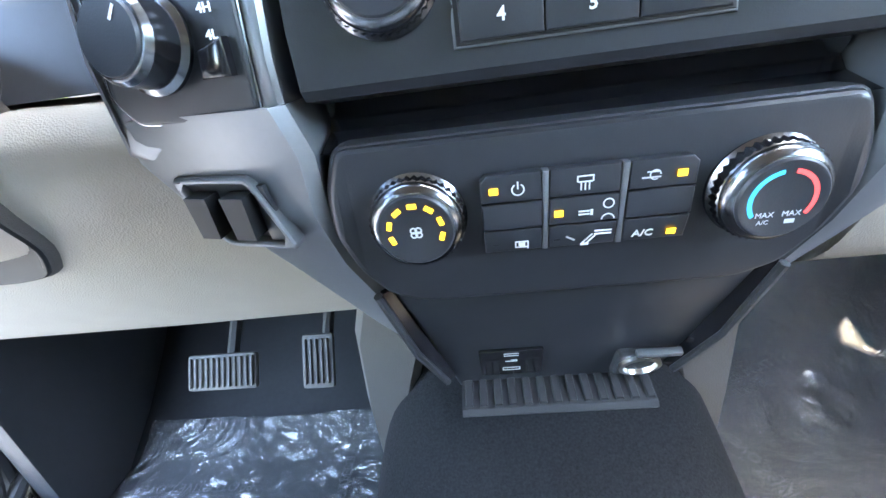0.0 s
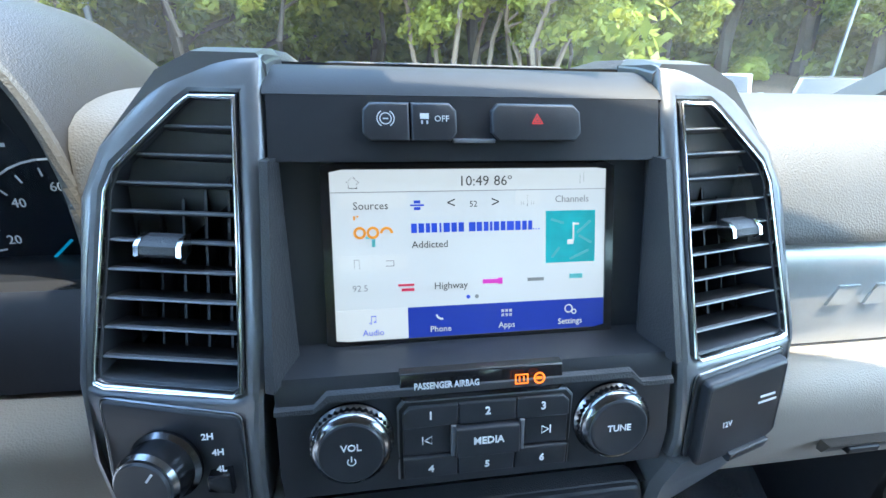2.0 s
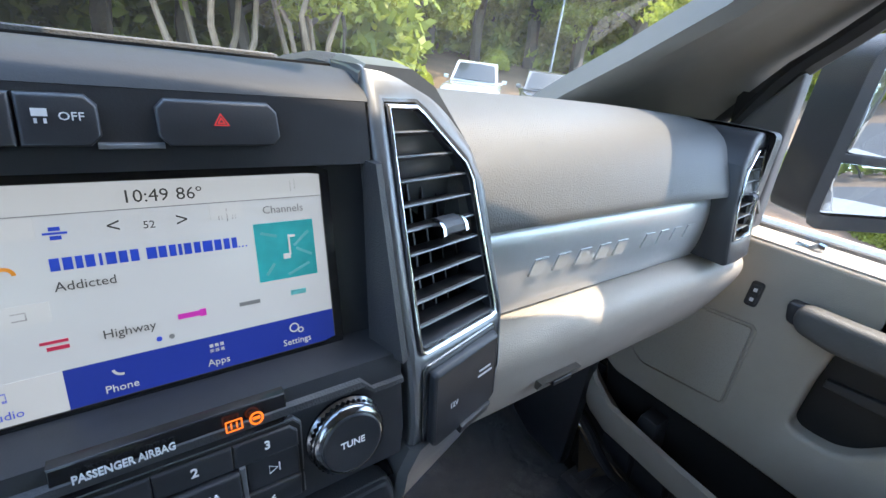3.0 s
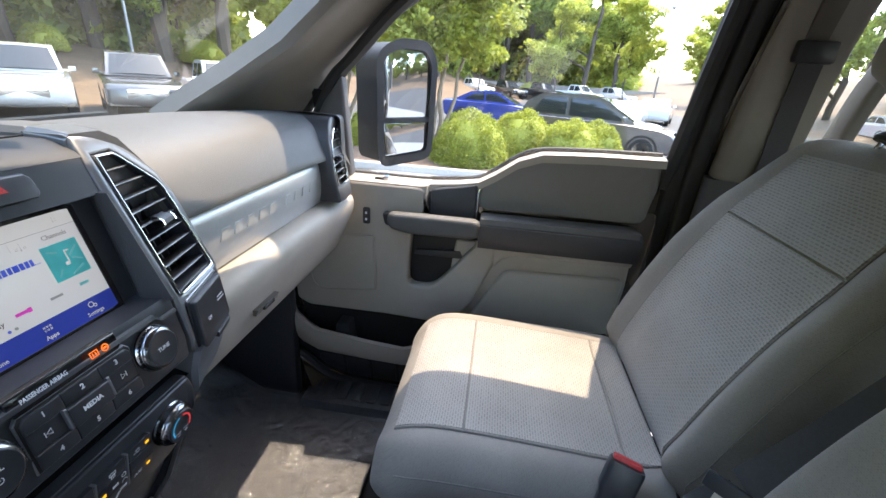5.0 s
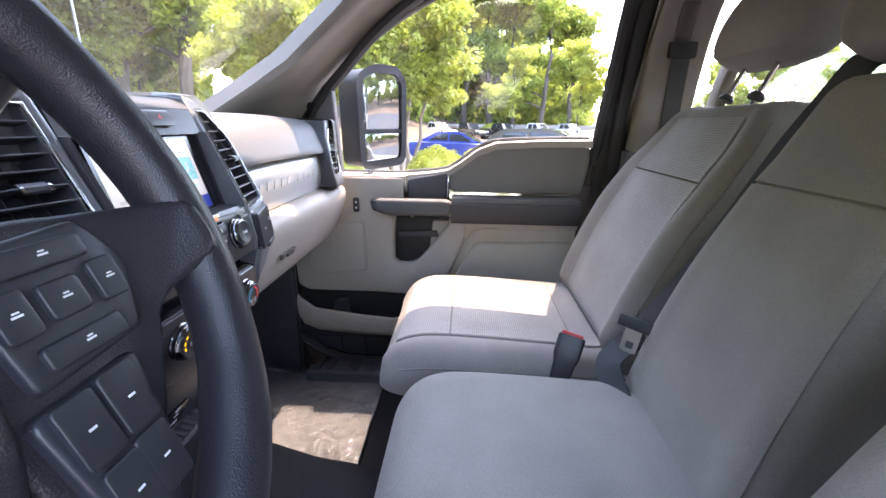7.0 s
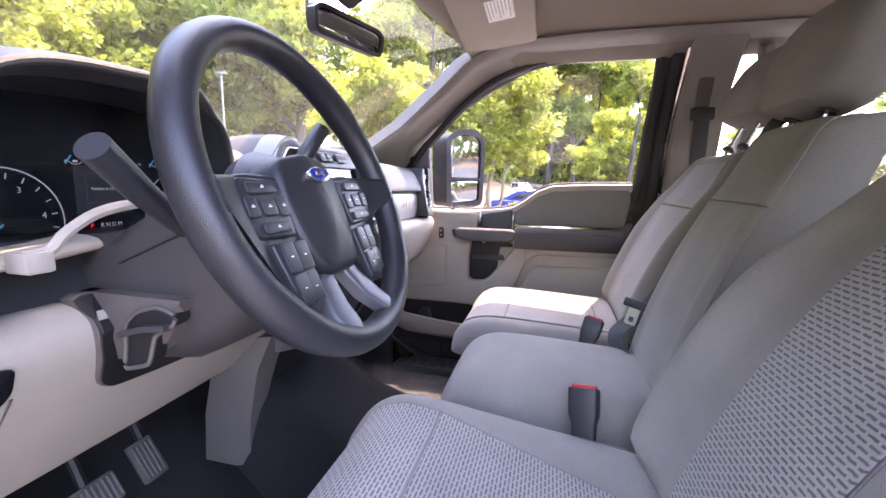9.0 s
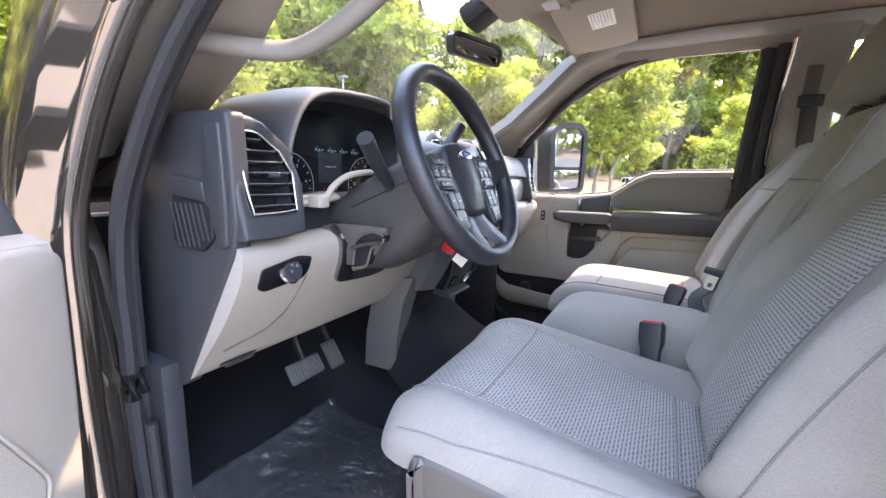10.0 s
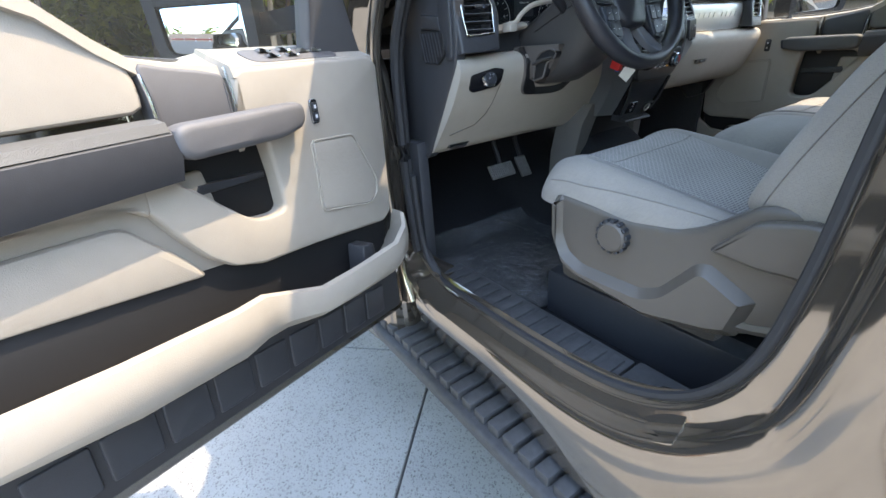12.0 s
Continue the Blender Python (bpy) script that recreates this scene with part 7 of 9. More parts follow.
def seat(name, cx, hw, yf, yb, zt, zb, h, back, label, insert=0.68, head=True, seam=True, knit=None, tall=True, taper=None, rake=0.03, narrow=0.0):
    knit = knit or M_KNIT
    th = base(name, (cx, (yf + yb) / 2, 0.95), label, "seat", "front seats")
    bm, top, half = cushion(cx, hw, yf, yb, zt, zb, h, rake)
    c = part("cushion", bm, M_CLOTH, th)
    uv_by(c, lambda p: (p.x, p.y + p.z))

    def surf(u, y):
        e = 0.004
        u *= 1 - narrow * max(0, yf - 0.155 - y) / 0.3 * (1 - min(1, abs(u)) ** 6)
        k = half(y)
        p = V(cx + k * u, y, top(u, y))
        du = (V(cx + k * (u + e), y, top(u + e, y)) - p).normalized()
        dv = (V(cx + half(y + e) * u, y + e, top(u, y + e)) - p).normalized()
        n = du.cross(dv)
        return p, n if n.z > 0 else -n
    if insert:
        ys = yf - 0.155
        yr = -0.370 if not tall else yb + 0.07
        for a, b in ((yf - 0.035, ys), (ys - 0.003, yr), (yr - 0.003, yb + 0.005)):
            o = part("cushion_insert", patch(surf, steps(-insert, insert, 30, 0.02), steps(a, b, 20), 0.005), knit, c, "light stitched cloth insert")
            uv_by(o, lambda p: (p.x, p.y))
        for sx in (-1, 1):
            part("seam", tube([surf(sx * (insert + 0.004), yf - 0.034 - 0.015 * i)[0] + V(0, 0, 0.0012) for i in range(int((yf - yb - 0.05) / 0.015))], 0.0030, 6), M_SEAM, c, "stitched seam")
            part("seam", tube([surf(sx * 0.955, yf - 0.05 - 0.015 * i)[0] + V(0, 0, 0.001) for i in range(int((yf - yb - 0.07) / 0.015))], 0.0016, 6), M_SEAM, c)
        for yy in (ys, yr):
            part("seam", tube([surf(insert * (i / 12 - 1), yy - 0.0015)[0] + V(0, 0, 0.003) for i in range(25)], 0.0026, 6), M_SEAM, c)
    # backrest: rings from the bottom up, leaning back
    taper = taper or (0.30, 0.62, 1.6)
    y0, z0, lean, ln, bw, bh = back
    d = V(0, -math.sin(lean), math.cos(lean))
    nrm = V(0, math.cos(lean), math.sin(lean))
    o0 = V(cx, y0, z0)

    def width_at(f):
        return 1 - taper[0] * max(0, (f - taper[1]) / (1 - taper[1])) ** taper[2]

    def bsurf(u, s):
        k = width_at(s / ln) - 0.06 * max(0, 0.15 - s / ln) / 0.15
        bulge = bol(u, bh) * (1 - 0.7 * max(0, s / ln - 0.5) / 0.5) + 0.018 * math.sin(math.pi * min(1, s / ln * 1.3)) - 0.02 * max(0, s / ln - 0.7) / 0.3
        e = (1 - min(1, abs(u)) ** 6) ** (1 / 3.0)
        cap = 1 - (max(0, s / ln - 0.9) / 0.1) ** 3 * 0.75 - 0.55 * (max(0, 0.09 - s / ln) / 0.09) ** 2
        s = s + (0.055 if not tall else 0.02) * min(1, abs(u)) ** 4 * max(0, 1 - s / 0.16)
        return o0 + d * s + V(bw * k * u, 0, 0) + nrm * (-0.11 + (0.11 + bulge) * e * cap)
    rings = []
    for f in [0, 0.01, 0.02] + [0.02 + 0.0275 * q for q in range(1, 33)] + [0.92, 0.94, 0.955, 0.97, 0.985, 0.993, 1.0]:
        s = f * ln
        fr = [bsurf(math.sin(math.pi / 2 * (i / 28 - 1)), s) for i in range(57)]
        k = width_at(f)
        bk = [o0 + d * s + V(bw * k * 0.96 * (1 - i / 4), 0, 0) + nrm * -0.135 for i in range(1, 8)]
        rings.append(fr + bk)
    b = part("backrest", loft(rings), M_CLOTH, th)
    uv_by(b, lambda p: (p.x + p.y * 0.6, p.z))

    def bs(u, s):
        p = bsurf(u, s)
        n = (bsurf(u + 0.004, s) - p).cross(bsurf(u, s + 0.004) - p).normalized()
        return p, n if n.y > 0 else -n
    if insert:
        for a, q, m_, k_ in (((0.02, ln * 0.66, knit, 0.92), (ln * 0.665, ln * 0.90, knit, 0.92)) if tall else ((0.02, ln * 0.93, knit, 0.50),)):
            o = part("backrest_insert", patch(bs, steps(-insert * k_, insert * k_, 30, 0.02), steps(a, q, 24), 0.005), m_, b, "light stitched cloth insert")
            uv_by(o, lambda p: (p.x, p.z))
        for sx in (-1, 1):
            for u_, r_ in ((insert * (0.92 if tall else 0.50) + 0.006, 0.0013), (0.90, 0.0013)):
                part("seam", tube([bs(sx * u_, 0.02 + ln * 0.86 * i / 40)[0] + bs(sx * u_, 0.02 + ln * 0.86 * i / 40)[1] * 0.001 for i in range(41)], r_, 6), M_SEAM, b, "stitched seam")
    elif seam:
        for a, q in ((0.02, ln * 0.703), (ln * 0.708, ln * 0.96)):
            o = part("backrest_panel", patch(bs, steps(-0.86, 0.86, 30, 0.03), steps(a, q, 20), 0.004, -0.002), M_CLOTH, b)
            uv_by(o, lambda p: (p.x, p.z))
    if head:
        hb = o0 + d * (ln + head[2]) + nrm * -0.045
        hh, hwid, gap_ = head
        rings = []
        for i in range(11):
            a = math.pi * i / 10
            s = hh * (0.5 - 0.5 * math.cos(a))
            k = max(0.04, math.sin(a)) ** 0.35
            rings.append([hb + d * s + V(hwid * k * uu, 0, 0) + nrm * (0.062 * k * vv + 0.01) for uu, vv in [(math.copysign(abs(math.cos(t)) ** 0.55, math.cos(t)), math.copysign(abs(math.sin(t)) ** 0.6, math.sin(t))) for t in [2 * math.pi * q / 24 for q in range(24)]]])
        o = part("headrest", loft(rings), M_CLOTH, th)
        uv_by(o, lambda p: (p.x + p.y, p.z))
        for sx in (-1, 1):
            part("headrest_post", tube([hb + V(sx * 0.055, 0, 0) + d * (-0.035 - gap_), hb + V(sx * 0.055, 0, 0) + d * 0.03], 0.005, 10), M_CHROME, th, "chrome post")
            part("post_guide", lathe([(0.001, 0), (0.016, 0), (0.017, 0.006), (0.012, 0.014), (0.001, 0.014)], facing(hb + V(sx * 0.055, 0, 0) + d * (-0.007 - gap_), d, (0, 1, 0)), 16), M_BLACK, th)
    return th


driver = seat("bucket_seat", -0.468, 0.266, 0.080, -0.43, 1.393, 1.285, 0.028, (-0.396, 1.30, radians(26), 0.625, 0.278, 0.055), "grey cloth driver's bucket seat with stitched light inserts", tall=False, head=(0.18, 0.13, 0.07), taper=(0.40, 0.59, 1.4), rake=0.095, narrow=0.28)
passenger = seat("bucket_seat", 0.505, 0.268, 0.035, -0.47, 1.372, 1.265, 0.018, (-0.455, 1.32, radians(24), 0.642, 0.268, 0.05), "grey cloth passenger bucket seat partly lit by the sun", knit=M_FINEKNIT, head=(0.20, 0.184, 0.073))
centre = seat("jump_seat", 0.02, 0.185, -0.03, -0.46, 1.40, 1.25, 0.0, (-0.441, 1.30, radians(19), 0.663, 0.180, 0.014), "plain grey cloth centre seat with a folding back", insert=0, head=(0.195, 0.150, -0.004), taper=(0.30, 0.09, 1.25))

# plastic bases
for th, cx, yf, sx in ((driver, -0.468, 0.075, -1), (passenger, 0.505, 0.035, 1)):
    part("seat_base", box(cx - 0.22, cx + 0.22, yf - 0.47, yf - 0.06, 1.06, 1.29, 0.03), M_BEIGE_D, th, "taupe plastic seat base")
    for k in (-0.19, 0.19):
        part("seat_rail", box(cx + k - 0.03, cx + k + 0.03, yf - 0.55, yf - 0.02, 0.93, 1.065, 0.008), M_BLACK, th)
part("centre_base", box(-0.14, 0.18, -0.44, -0.09, 0.95, 1.26, 0.02), M_VINYL, centre)

# side shield of the driver's seat with its recliner dial
side = [(-0.012, 1.318), (0.0, 1.29), (-0.004, 1.20), (-0.03, 1.14), (-0.08, 1.115), (-0.27, 1.092), (-0.40, 1.125), (-0.51, 1.18), (-0.565, 1.25), (-0.57, 1.36), (-0.545, 1.402), (-0.43, 1.392), (-0.36, 1.335), (-0.31, 1.312), (-0.20, 1.30), (-0.10, 1.312)]
sp = resample(soft_poly(side, 0.02, 3), 64)
shield = part("side_shield", slab(sp, lambda y, z, w: V(-0.740 - w, y, z), 0.06, 0.014), M_BEIGE_D, driver, "taupe plastic side shield")
skirt = [(-0.033, 1.316), (-0.036, 1.225), (-0.058, 1.182), (-0.10, 1.163), (-0.25, 1.163), (-0.288, 1.182), (-0.350, 1.262), (-0.375, 1.268), (-0.46, 1.225), (-0.55, 1.20), (-0.556, 1.215), (-0.51, 1.18), (-0.44, 1.142), (-0.40, 1.125), (-0.27, 1.096), (-0.08, 1.118), (-0.033, 1.14), (-0.006, 1.20), (-0.002, 1.29), (-0.012, 1.316)]
sk = resample(soft_poly(skirt[:9] + skirt[12:], 0.008, 2), 110)
bm = loft([[V(-x, y, z) for y, z in inset(sk, q)] for x, q in ((0.727, 0.0), (0.738, 0.0), (0.757, 0.019), (0.7585, 0.0205))], caps=False)
bm.verts.ensure_lookup_table()
bmesh.ops.triangulate(bm, faces=[bm.faces.new(bm.verts[-110:])])
part("shield_skirt", bm, M_BEIGE_D, shield, "stepped lower skirt", 25)
part("shield_step", tube(smooth_path([(-0.730, -0.33, 1.16), (-0.733, -0.40, 1.165), (-0.733, -0.46, 1.170), (-0.729, -0.53, 1.195)], 5), 0.013, 8), M_BEIGE_D, shield)
flap = soft_poly([(-0.372, 1.302), (-0.43, 1.368), (-0.50, 1.388), (-0.545, 1.384), (-0.562, 1.315), (-0.535, 1.272), (-0.51, 1.298), (-0.45, 1.293)], 0.012, 3)
part("recliner_lever", slab(flap, lambda y, z, w: V(-0.768 - w, y, z), 0.025, 0.008), M_BEIGE_D, shield, "long taupe recliner lever")
dial = part("recliner_dial", lathe([(0.0, 0.0), (0.034, 0.0), (0.034, 0.018), (0.029, 0.023), (0.0, 0.025)], facing((-0.740, -0.178, 1.262), (-1, 0, 0)), 40), M_BEIGE_D, shield, "round ribbed dial")
for i in range(14):
    a = 2 * math.pi * i / 14
    part("grip", moved(box(-0.005, 0.005, -0.003, 0.004, 0.002, 0.02, 0.0015, 1), facing((-0.740, -0.178, 1.262), (-1, 0, 0)) @ Matrix.Rotation(a, 4, "Z") @ Matrix.Translation((0, 0.0345, 0))), M_BLACK, dial)


# ---- belts and buckles ----
def webbing(pts, width, side_dir, thick=0.0014, n=8):
    path = smooth_path(pts, n)
    rings = []
    for i, p in enumerate(path):
        d = (path[min(len(path) - 1, i + 1)] - path[max(0, i - 1)]).normalized()
        s = Vector(side_dir) - d * d.dot(Vector(side_dir))
        s.normalize()
        q = s.cross(d).normalized()
        rings.append([p + s * width + q * thick, p - s * width + q * thick, p - s * width - q * thick, p + s * width - q * thick])
    return loft(rings)


def buckle(at, lean, label):
    th = base("belt_buckle", at, label, "buckle", "seat belt buckles")
    m = Matrix.Translation(at) @ lean
    part("buckle_body", moved(loft([[V(x * k, y * k, z) for x, y in rounded(-0.027, 0.027, -0.015, 0.015, 0.008, 3)] for z, k in ((-0.1, 0.72), (-0.06, 0.8), (-0.045, 0.98), (-0.005, 1.0), (0, 0.95))]), m), M_BLACK, th)
    part("release_button", moved(box(-0.022, 0.022, -0.0115, 0.004, -0.004, 0.006, 0.003), m), M_RED, th, "red release button")
    part("stalk", moved(box(-0.02, 0.02, -0.006, 0.006, -0.19, -0.09, 0.003), m), M_BLACK, th)
    return th


buckle((0.270, -0.378, 1.405), Euler((radians(22), radians(-12), radians(75))).to_matrix().to_4x4(), "black seat belt buckle with a red button by the passenger seat")
buckle((-0.180, -0.318, 1.412), Euler((radians(22), radians(8), radians(75))).to_matrix().to_4x4(), "black seat belt buckle with a red button by the driver's seat")
belt = base("centre_seat_belt", (0.18, -0.48, 1.45), "black centre seat belt with a bright steel tongue", "seat belt")
part("shoulder_strap", webbing([(0.085, -0.80, 1.890), (0.110, -0.745, 1.925), (0.132, -0.702, 1.918), (0.150, -0.676, 1.862), (0.166, -0.648, 1.797), (0.174, -0.616, 1.722), (0.182, -0.584, 1.648), (0.192, -0.540, 1.556), (0.198, -0.490, 1.472)], 0.022, (1.0, 0.2, 0.3)), M_BELT, belt)
part("lap_strap", webbing([(0.183, -0.48, 1.462), (0.19, -0.45, 1.43), (0.17, -0.42, 1.40), (0.12, -0.43, 1.36)], 0.024, (1, 0.6, 0)), M_BELT, belt)
tm = facing(V(0.176, -0.462, 1.480), (-0.75, 0.55, 0.38), (0.25, -0.3, 0.9))
tongue = part("tongue", moved(box(-0.031, 0.031, -0.010, 0.012, -0.005, 0.006, 0.004), tm), M_BLACK, belt)
part("tongue_blade", moved(ring(resample(rounded(-0.0145, 0.0145, -0.052, -0.005, 0.004, 3), 24), resample(rounded(-0.007, 0.007, -0.045, -0.032, 0.002, 3), 24), -0.003, lambda u, v, w: V(u, v, w)), tm), M_STEEL, tongue, "bright steel blade")
pb = base("passenger_seat_belt", (0.86, -0.75, 1.5), "black passenger seat belt hanging on the centre pillar", "seat belt", "shoulder belts")
part("strap", webbing([(0.80, -0.745, 2.03), (0.835, -0.755, 1.8), (0.845, -0.76, 1.4), (0.845, -0.75, 1.02)], 0.025, (0, 1, 0)), M_BELT, pb)
part("loop", moved(box(-0.012, 0.012, -0.038, 0.038, -0.022, 0.022, 0.008), Matrix.Translation((0.80, -0.745, 2.03))), M_BLACK, pb)
part("height_adjuster", moved(box(-0.014, 0.014, -0.024, 0.024, -0.055, 0.055, 0.01), Matrix.Translation((0.80, -0.742, 2.10)) @ Euler((0, radians(-18), 0)).to_matrix().to_4x4()), M_BEIGE_D, pb)


# ---- front doors ----

def front_door(name, hinge, along, inward, label, driver_side):
    """A door in its own frame: s from hinge to latch, z up, w towards the cabin."""
    H, A, N = Vector((*hinge, 0)), Vector((*along, 0)).normalized(), Vector((*inward, 0)).normalized()

    def put(s, z, w):
        tumble = max(0, z - 1.66) * 0.23
        if driver_side:  # the open door's lower half climbs towards its latch
            z += 0.178 * max(0.0, s - 0.10) * max(0.0, min(1.0, (1.50 - z) / 0.265))
        return H + A * s + N * (w + tumble) + V(0, 0, z)

    def flat(s, z, w):
        return put(s, z, w) - (N * max(0, z - 1.66) * 0.23)
    th = base(name, H, label, "door", kind="structure")

    def p(nm, bm, m, lb="", parent=None):
        return part(nm, bm, m, parent or th, lb)
    # inner steel and outer painted skin
    lo = 0.885 if driver_side else 0.70
    edge = [(0.0, lo), (0.0, 1.632), (1.095, 1.632), (1.10, 1.5), (1.10, 1.10), (1.07, lo + 0.09), (1.03, lo + 0.015), (0.98, lo)]
    p("door_shell", slab(soft_poly(edge, 0.02, 3), lambda s, z, w: flat(s, z, w - 0.045), 0.075, 0.01), M_PAINT, "painted door shell")
    p("shell_shoulder", slab([(0.63, 1.62), (1.09, 1.62), (1.085, 1.75), (0.76, 1.74), (0.68, 1.69)], lambda s, z, w: flat(s, z, w - 0.05), 0.06, 0.004), M_PAINT)
    p("lower_seal", slab(soft_poly([(0.03, 0.915), (0.03, 1.10), (1.04, 1.10), (1.05, 0.99), (1.0, 0.915)], 0.015, 3), lambda s, z, w: flat(s, z, w - 0.035), 0.02, 0.006), M_RUBBER)
    for i in range(9):
        s = 0.12 + i * 0.092
        p("seal_pad", slab(soft_poly([(s, 0.945), (s + 0.08, 0.945), (s + 0.072, 1.03), (s - 0.008, 1.03)], 0.006, 2), lambda s, z, w: flat(s, z, w - 0.031), 0.01, 0.003), M_DASH)
    # main moulding with the handle cup cut through it
    body = [(0.045, 1.632), (0.075, 1.650), (0.445, 1.650), (0.462, 1.640), (0.465, 1.56), (0.47, 1.545), (0.62, 1.545), (0.665, 1.51), (0.668, 1.45), (0.63, 1.35), (0.60, 1.29), (0.56, 1.245), (0.50, 1.228), (0.35, 1.235), (0.10, 1.235), (0.062, 1.255), (0.05, 1.45)]
    cup = [(0.424, 1.522), (0.43, 1.526), (0.45, 1.526), (0.47, 1.526), (0.50, 1.526), (0.53, 1.526), (0.59, 1.526), (0.606, 1.515), (0.61, 1.495), (0.585, 1.465), (0.545, 1.41), (0.505, 1.362), (0.48, 1.348), (0.45, 1.346), (0.43, 1.348), (0.418, 1.36), (0.418, 1.44)]
    n = 220
    bo, cu = resample(soft_poly(body, 0.012, 3), n), resample(soft_poly(cup, 0.010, 3), n)
    # the hole's corners follow the outline's by direction, so that the skin does not twist
    c = Vector((0.51, 1.44))
    def hole_at(b):
        d = Vector(b) - c
        best = None
        for q0, q1 in zip(cu, cu[1:] + cu[:1]):
            e, f = Vector(q1) - Vector(q0), Vector(q0) - c
            k = d.x * e.y - d.y * e.x
            if abs(k) > 1e-12:
                r, t = (f.x * e.y - f.y * e.x) / k, (f.x * d.y - f.y * d.x) / k
                if r > 0 and -1e-6 <= t <= 1 + 1e-6:
                    best = r if best is None else max(best, r)
        return tuple(c + d * min(best or 0.5, 0.97))
    cu = [hole_at(b) for b in bo]
    p("panel", slab(bo, put, 0.05, 0.010, hole=cu, hole_depth=0.05), M_BEIGE, "warm grey door panel")
    # shallow cup back, coloured near-black for the shade inside
    p("cup_back", slab(inset(resample(soft_poly(cup, 0.01, 3), 40), -0.004), lambda s, z, w: put(s, z, w - 0.034), 0.008, 0.001), M_DEEP, "pull cup back with its shade in the colour")
    p("cup_shelf", slab([(0.43, 1.44), (0.575, 1.44), (0.565, 1.465), (0.43, 1.455)], lambda s, z, w: put(s, z, w - 0.024), 0.012, 0.003), M_DASH)
    # recessed lower field
    rec = [(0.55, 1.50), (1.045, 1.505), (1.045, 1.40), (1.03, 1.235), (0.54, 1.222), (0.53, 1.30)]
    p("lower_field", slab(soft_poly(rec, 0.01, 4), lambda s, z, w: put(s, z, w - 0.026), 0.02, 0.006), M_BEIGE)
    p("arm_ledge", slab(resample(soft_poly([(0.655, 1.51), (1.045, 1.512), (1.045, 1.478), (0.72, 1.478), (0.69, 1.465), (0.662, 1.43), (0.655, 1.46)], 0.008, 3), 48), put, 0.05, 0.009), M_BEIGE)
    p("field_step", slab(soft_poly([(0.70, 1.425), (1.035, 1.435), (1.025, 1.25), (0.60, 1.235), (0.625, 1.29)], 0.02, 4), lambda s, z, w: put(s, z, w - 0.014), 0.02, 0.010), M_BEIGE)
    # upper padded field, dark joint and switch plateau
    up = [(0.605, 1.60), (0.605, 1.668), (0.64, 1.69), (0.70, 1.735), (0.76, 1.757), (0.85, 1.763), (1.06, 1.768), (1.068, 1.70), (1.05, 1.60)]
    # passenger side has its shade put into a darker colour
    p("upper_field", slab(resample(soft_poly(up, 0.02, 4), 60), lambda s, z, w: put(s, z, w - 0.018 - 0.02 * max(0, (z - 1.6) / 0.16)), 0.05, 0.010), M_DOORTOP_SHADE if not driver_side else M_BEIGE)
    jn = [(0.466, 1.56), (0.466, 1.642), (0.50, 1.650), (0.55, 1.658), (0.60, 1.668), (0.60, 1.56)]
    p("dark_joint", slab(resample(soft_poly(jn, 0.006, 3), 40), lambda s, z, w: put(s, z, w - 0.012 - 0.25 * max(0, z - 1.62)), 0.05, 0.006), M_SAIL if driver_side else M_DASH, "charcoal joint")
    for s in (0.464, 0.603):
        p("joint_bead", tube([put(s, 1.57, -0.008), put(s, 1.62, -0.009), put(s, 1.652, -0.016)], 0.0028, 8), M_CHROME, "bright bead")
    # sill cap up to the glass
    cap = [(0.06, 1.650), (0.20, 1.652), (0.44, 1.652), (0.460, 1.654), (0.464, 1.655), (0.54, 1.662), (0.60, 1.672), (0.645, 1.70), (0.70, 1.742), (0.76, 1.765), (0.90, 1.773), (1.065, 1.776)]
    rise = 0.015 if driver_side else 0.003
    p("sill_cap", loft([[put(s, z - 0.02, -0.024 if s > 0.462 else 0.0), put(s, z, -0.030 if s > 0.462 else -0.006), put(s, z + (rise if s < 0.462 else 0.004), -0.045), put(s, z + (2 * rise if s < 0.462 else 0.002 + (0.02 if driver_side and s < 0.5 else 0)), -0.085), put(s, z - 0.03, -0.085)] for s, z in cap]), M_BEIGE, "pale window sill")
    p("sill_seal", tube(smooth_path([put(s, z + 0.006, -0.082) for s, z in cap], 3), 0.007, 8), M_RUBBER)
    # pull handle and arm rest
    hd = [(0.362, 1.596), (0.374, 1.602), (0.60, 1.602), (0.618, 1.596), (0.618, 1.560), (0.60, 1.548), (0.42, 1.546), (0.372, 1.556), (0.360, 1.572)]
    hd = [(s, z - 0.018) for s, z in hd]
    p("pull_handle", slab(resample(soft_poly(hd, 0.012, 3), 60), lambda s, z, w: put(s, z, w + 0.052), 0.03, 0.012), M_PAD if not driver_side else M_SAIL, "moulded pull handle")
    p("handle_root", slab(soft_poly([(0.342, 1.575), (0.39, 1.575), (0.385, 1.535), (0.35, 1.54)], 0.008, 2), lambda s, z, w: put(s, z, w + 0.025), 0.04, 0.004), M_DASH)
    p("arm_rest", loft([[put(s, 1.500, 0.0), put(s, 1.504, 0.030), put(s, 1.54, 0.046), put(s, 1.572, 0.042), put(s, 1.584, 0.026), put(s, 1.586, -0.03), put(s, 1.500, -0.03)] for s in (0.615, 0.70, 0.85, 1.0, 1.04)]), M_DASH, "charcoal arm rest")
    p("arm_pad", loft([[put(s, 1.576, 0.040), put(s, 1.589, 0.034), put(s, 1.594, 0.012), put(s, 1.592, -0.02), put(s, 1.574, -0.02)] for s in (0.618, 0.63, 0.80, 1.0, 1.03)]), M_PAD, "pale padded arm rest top")
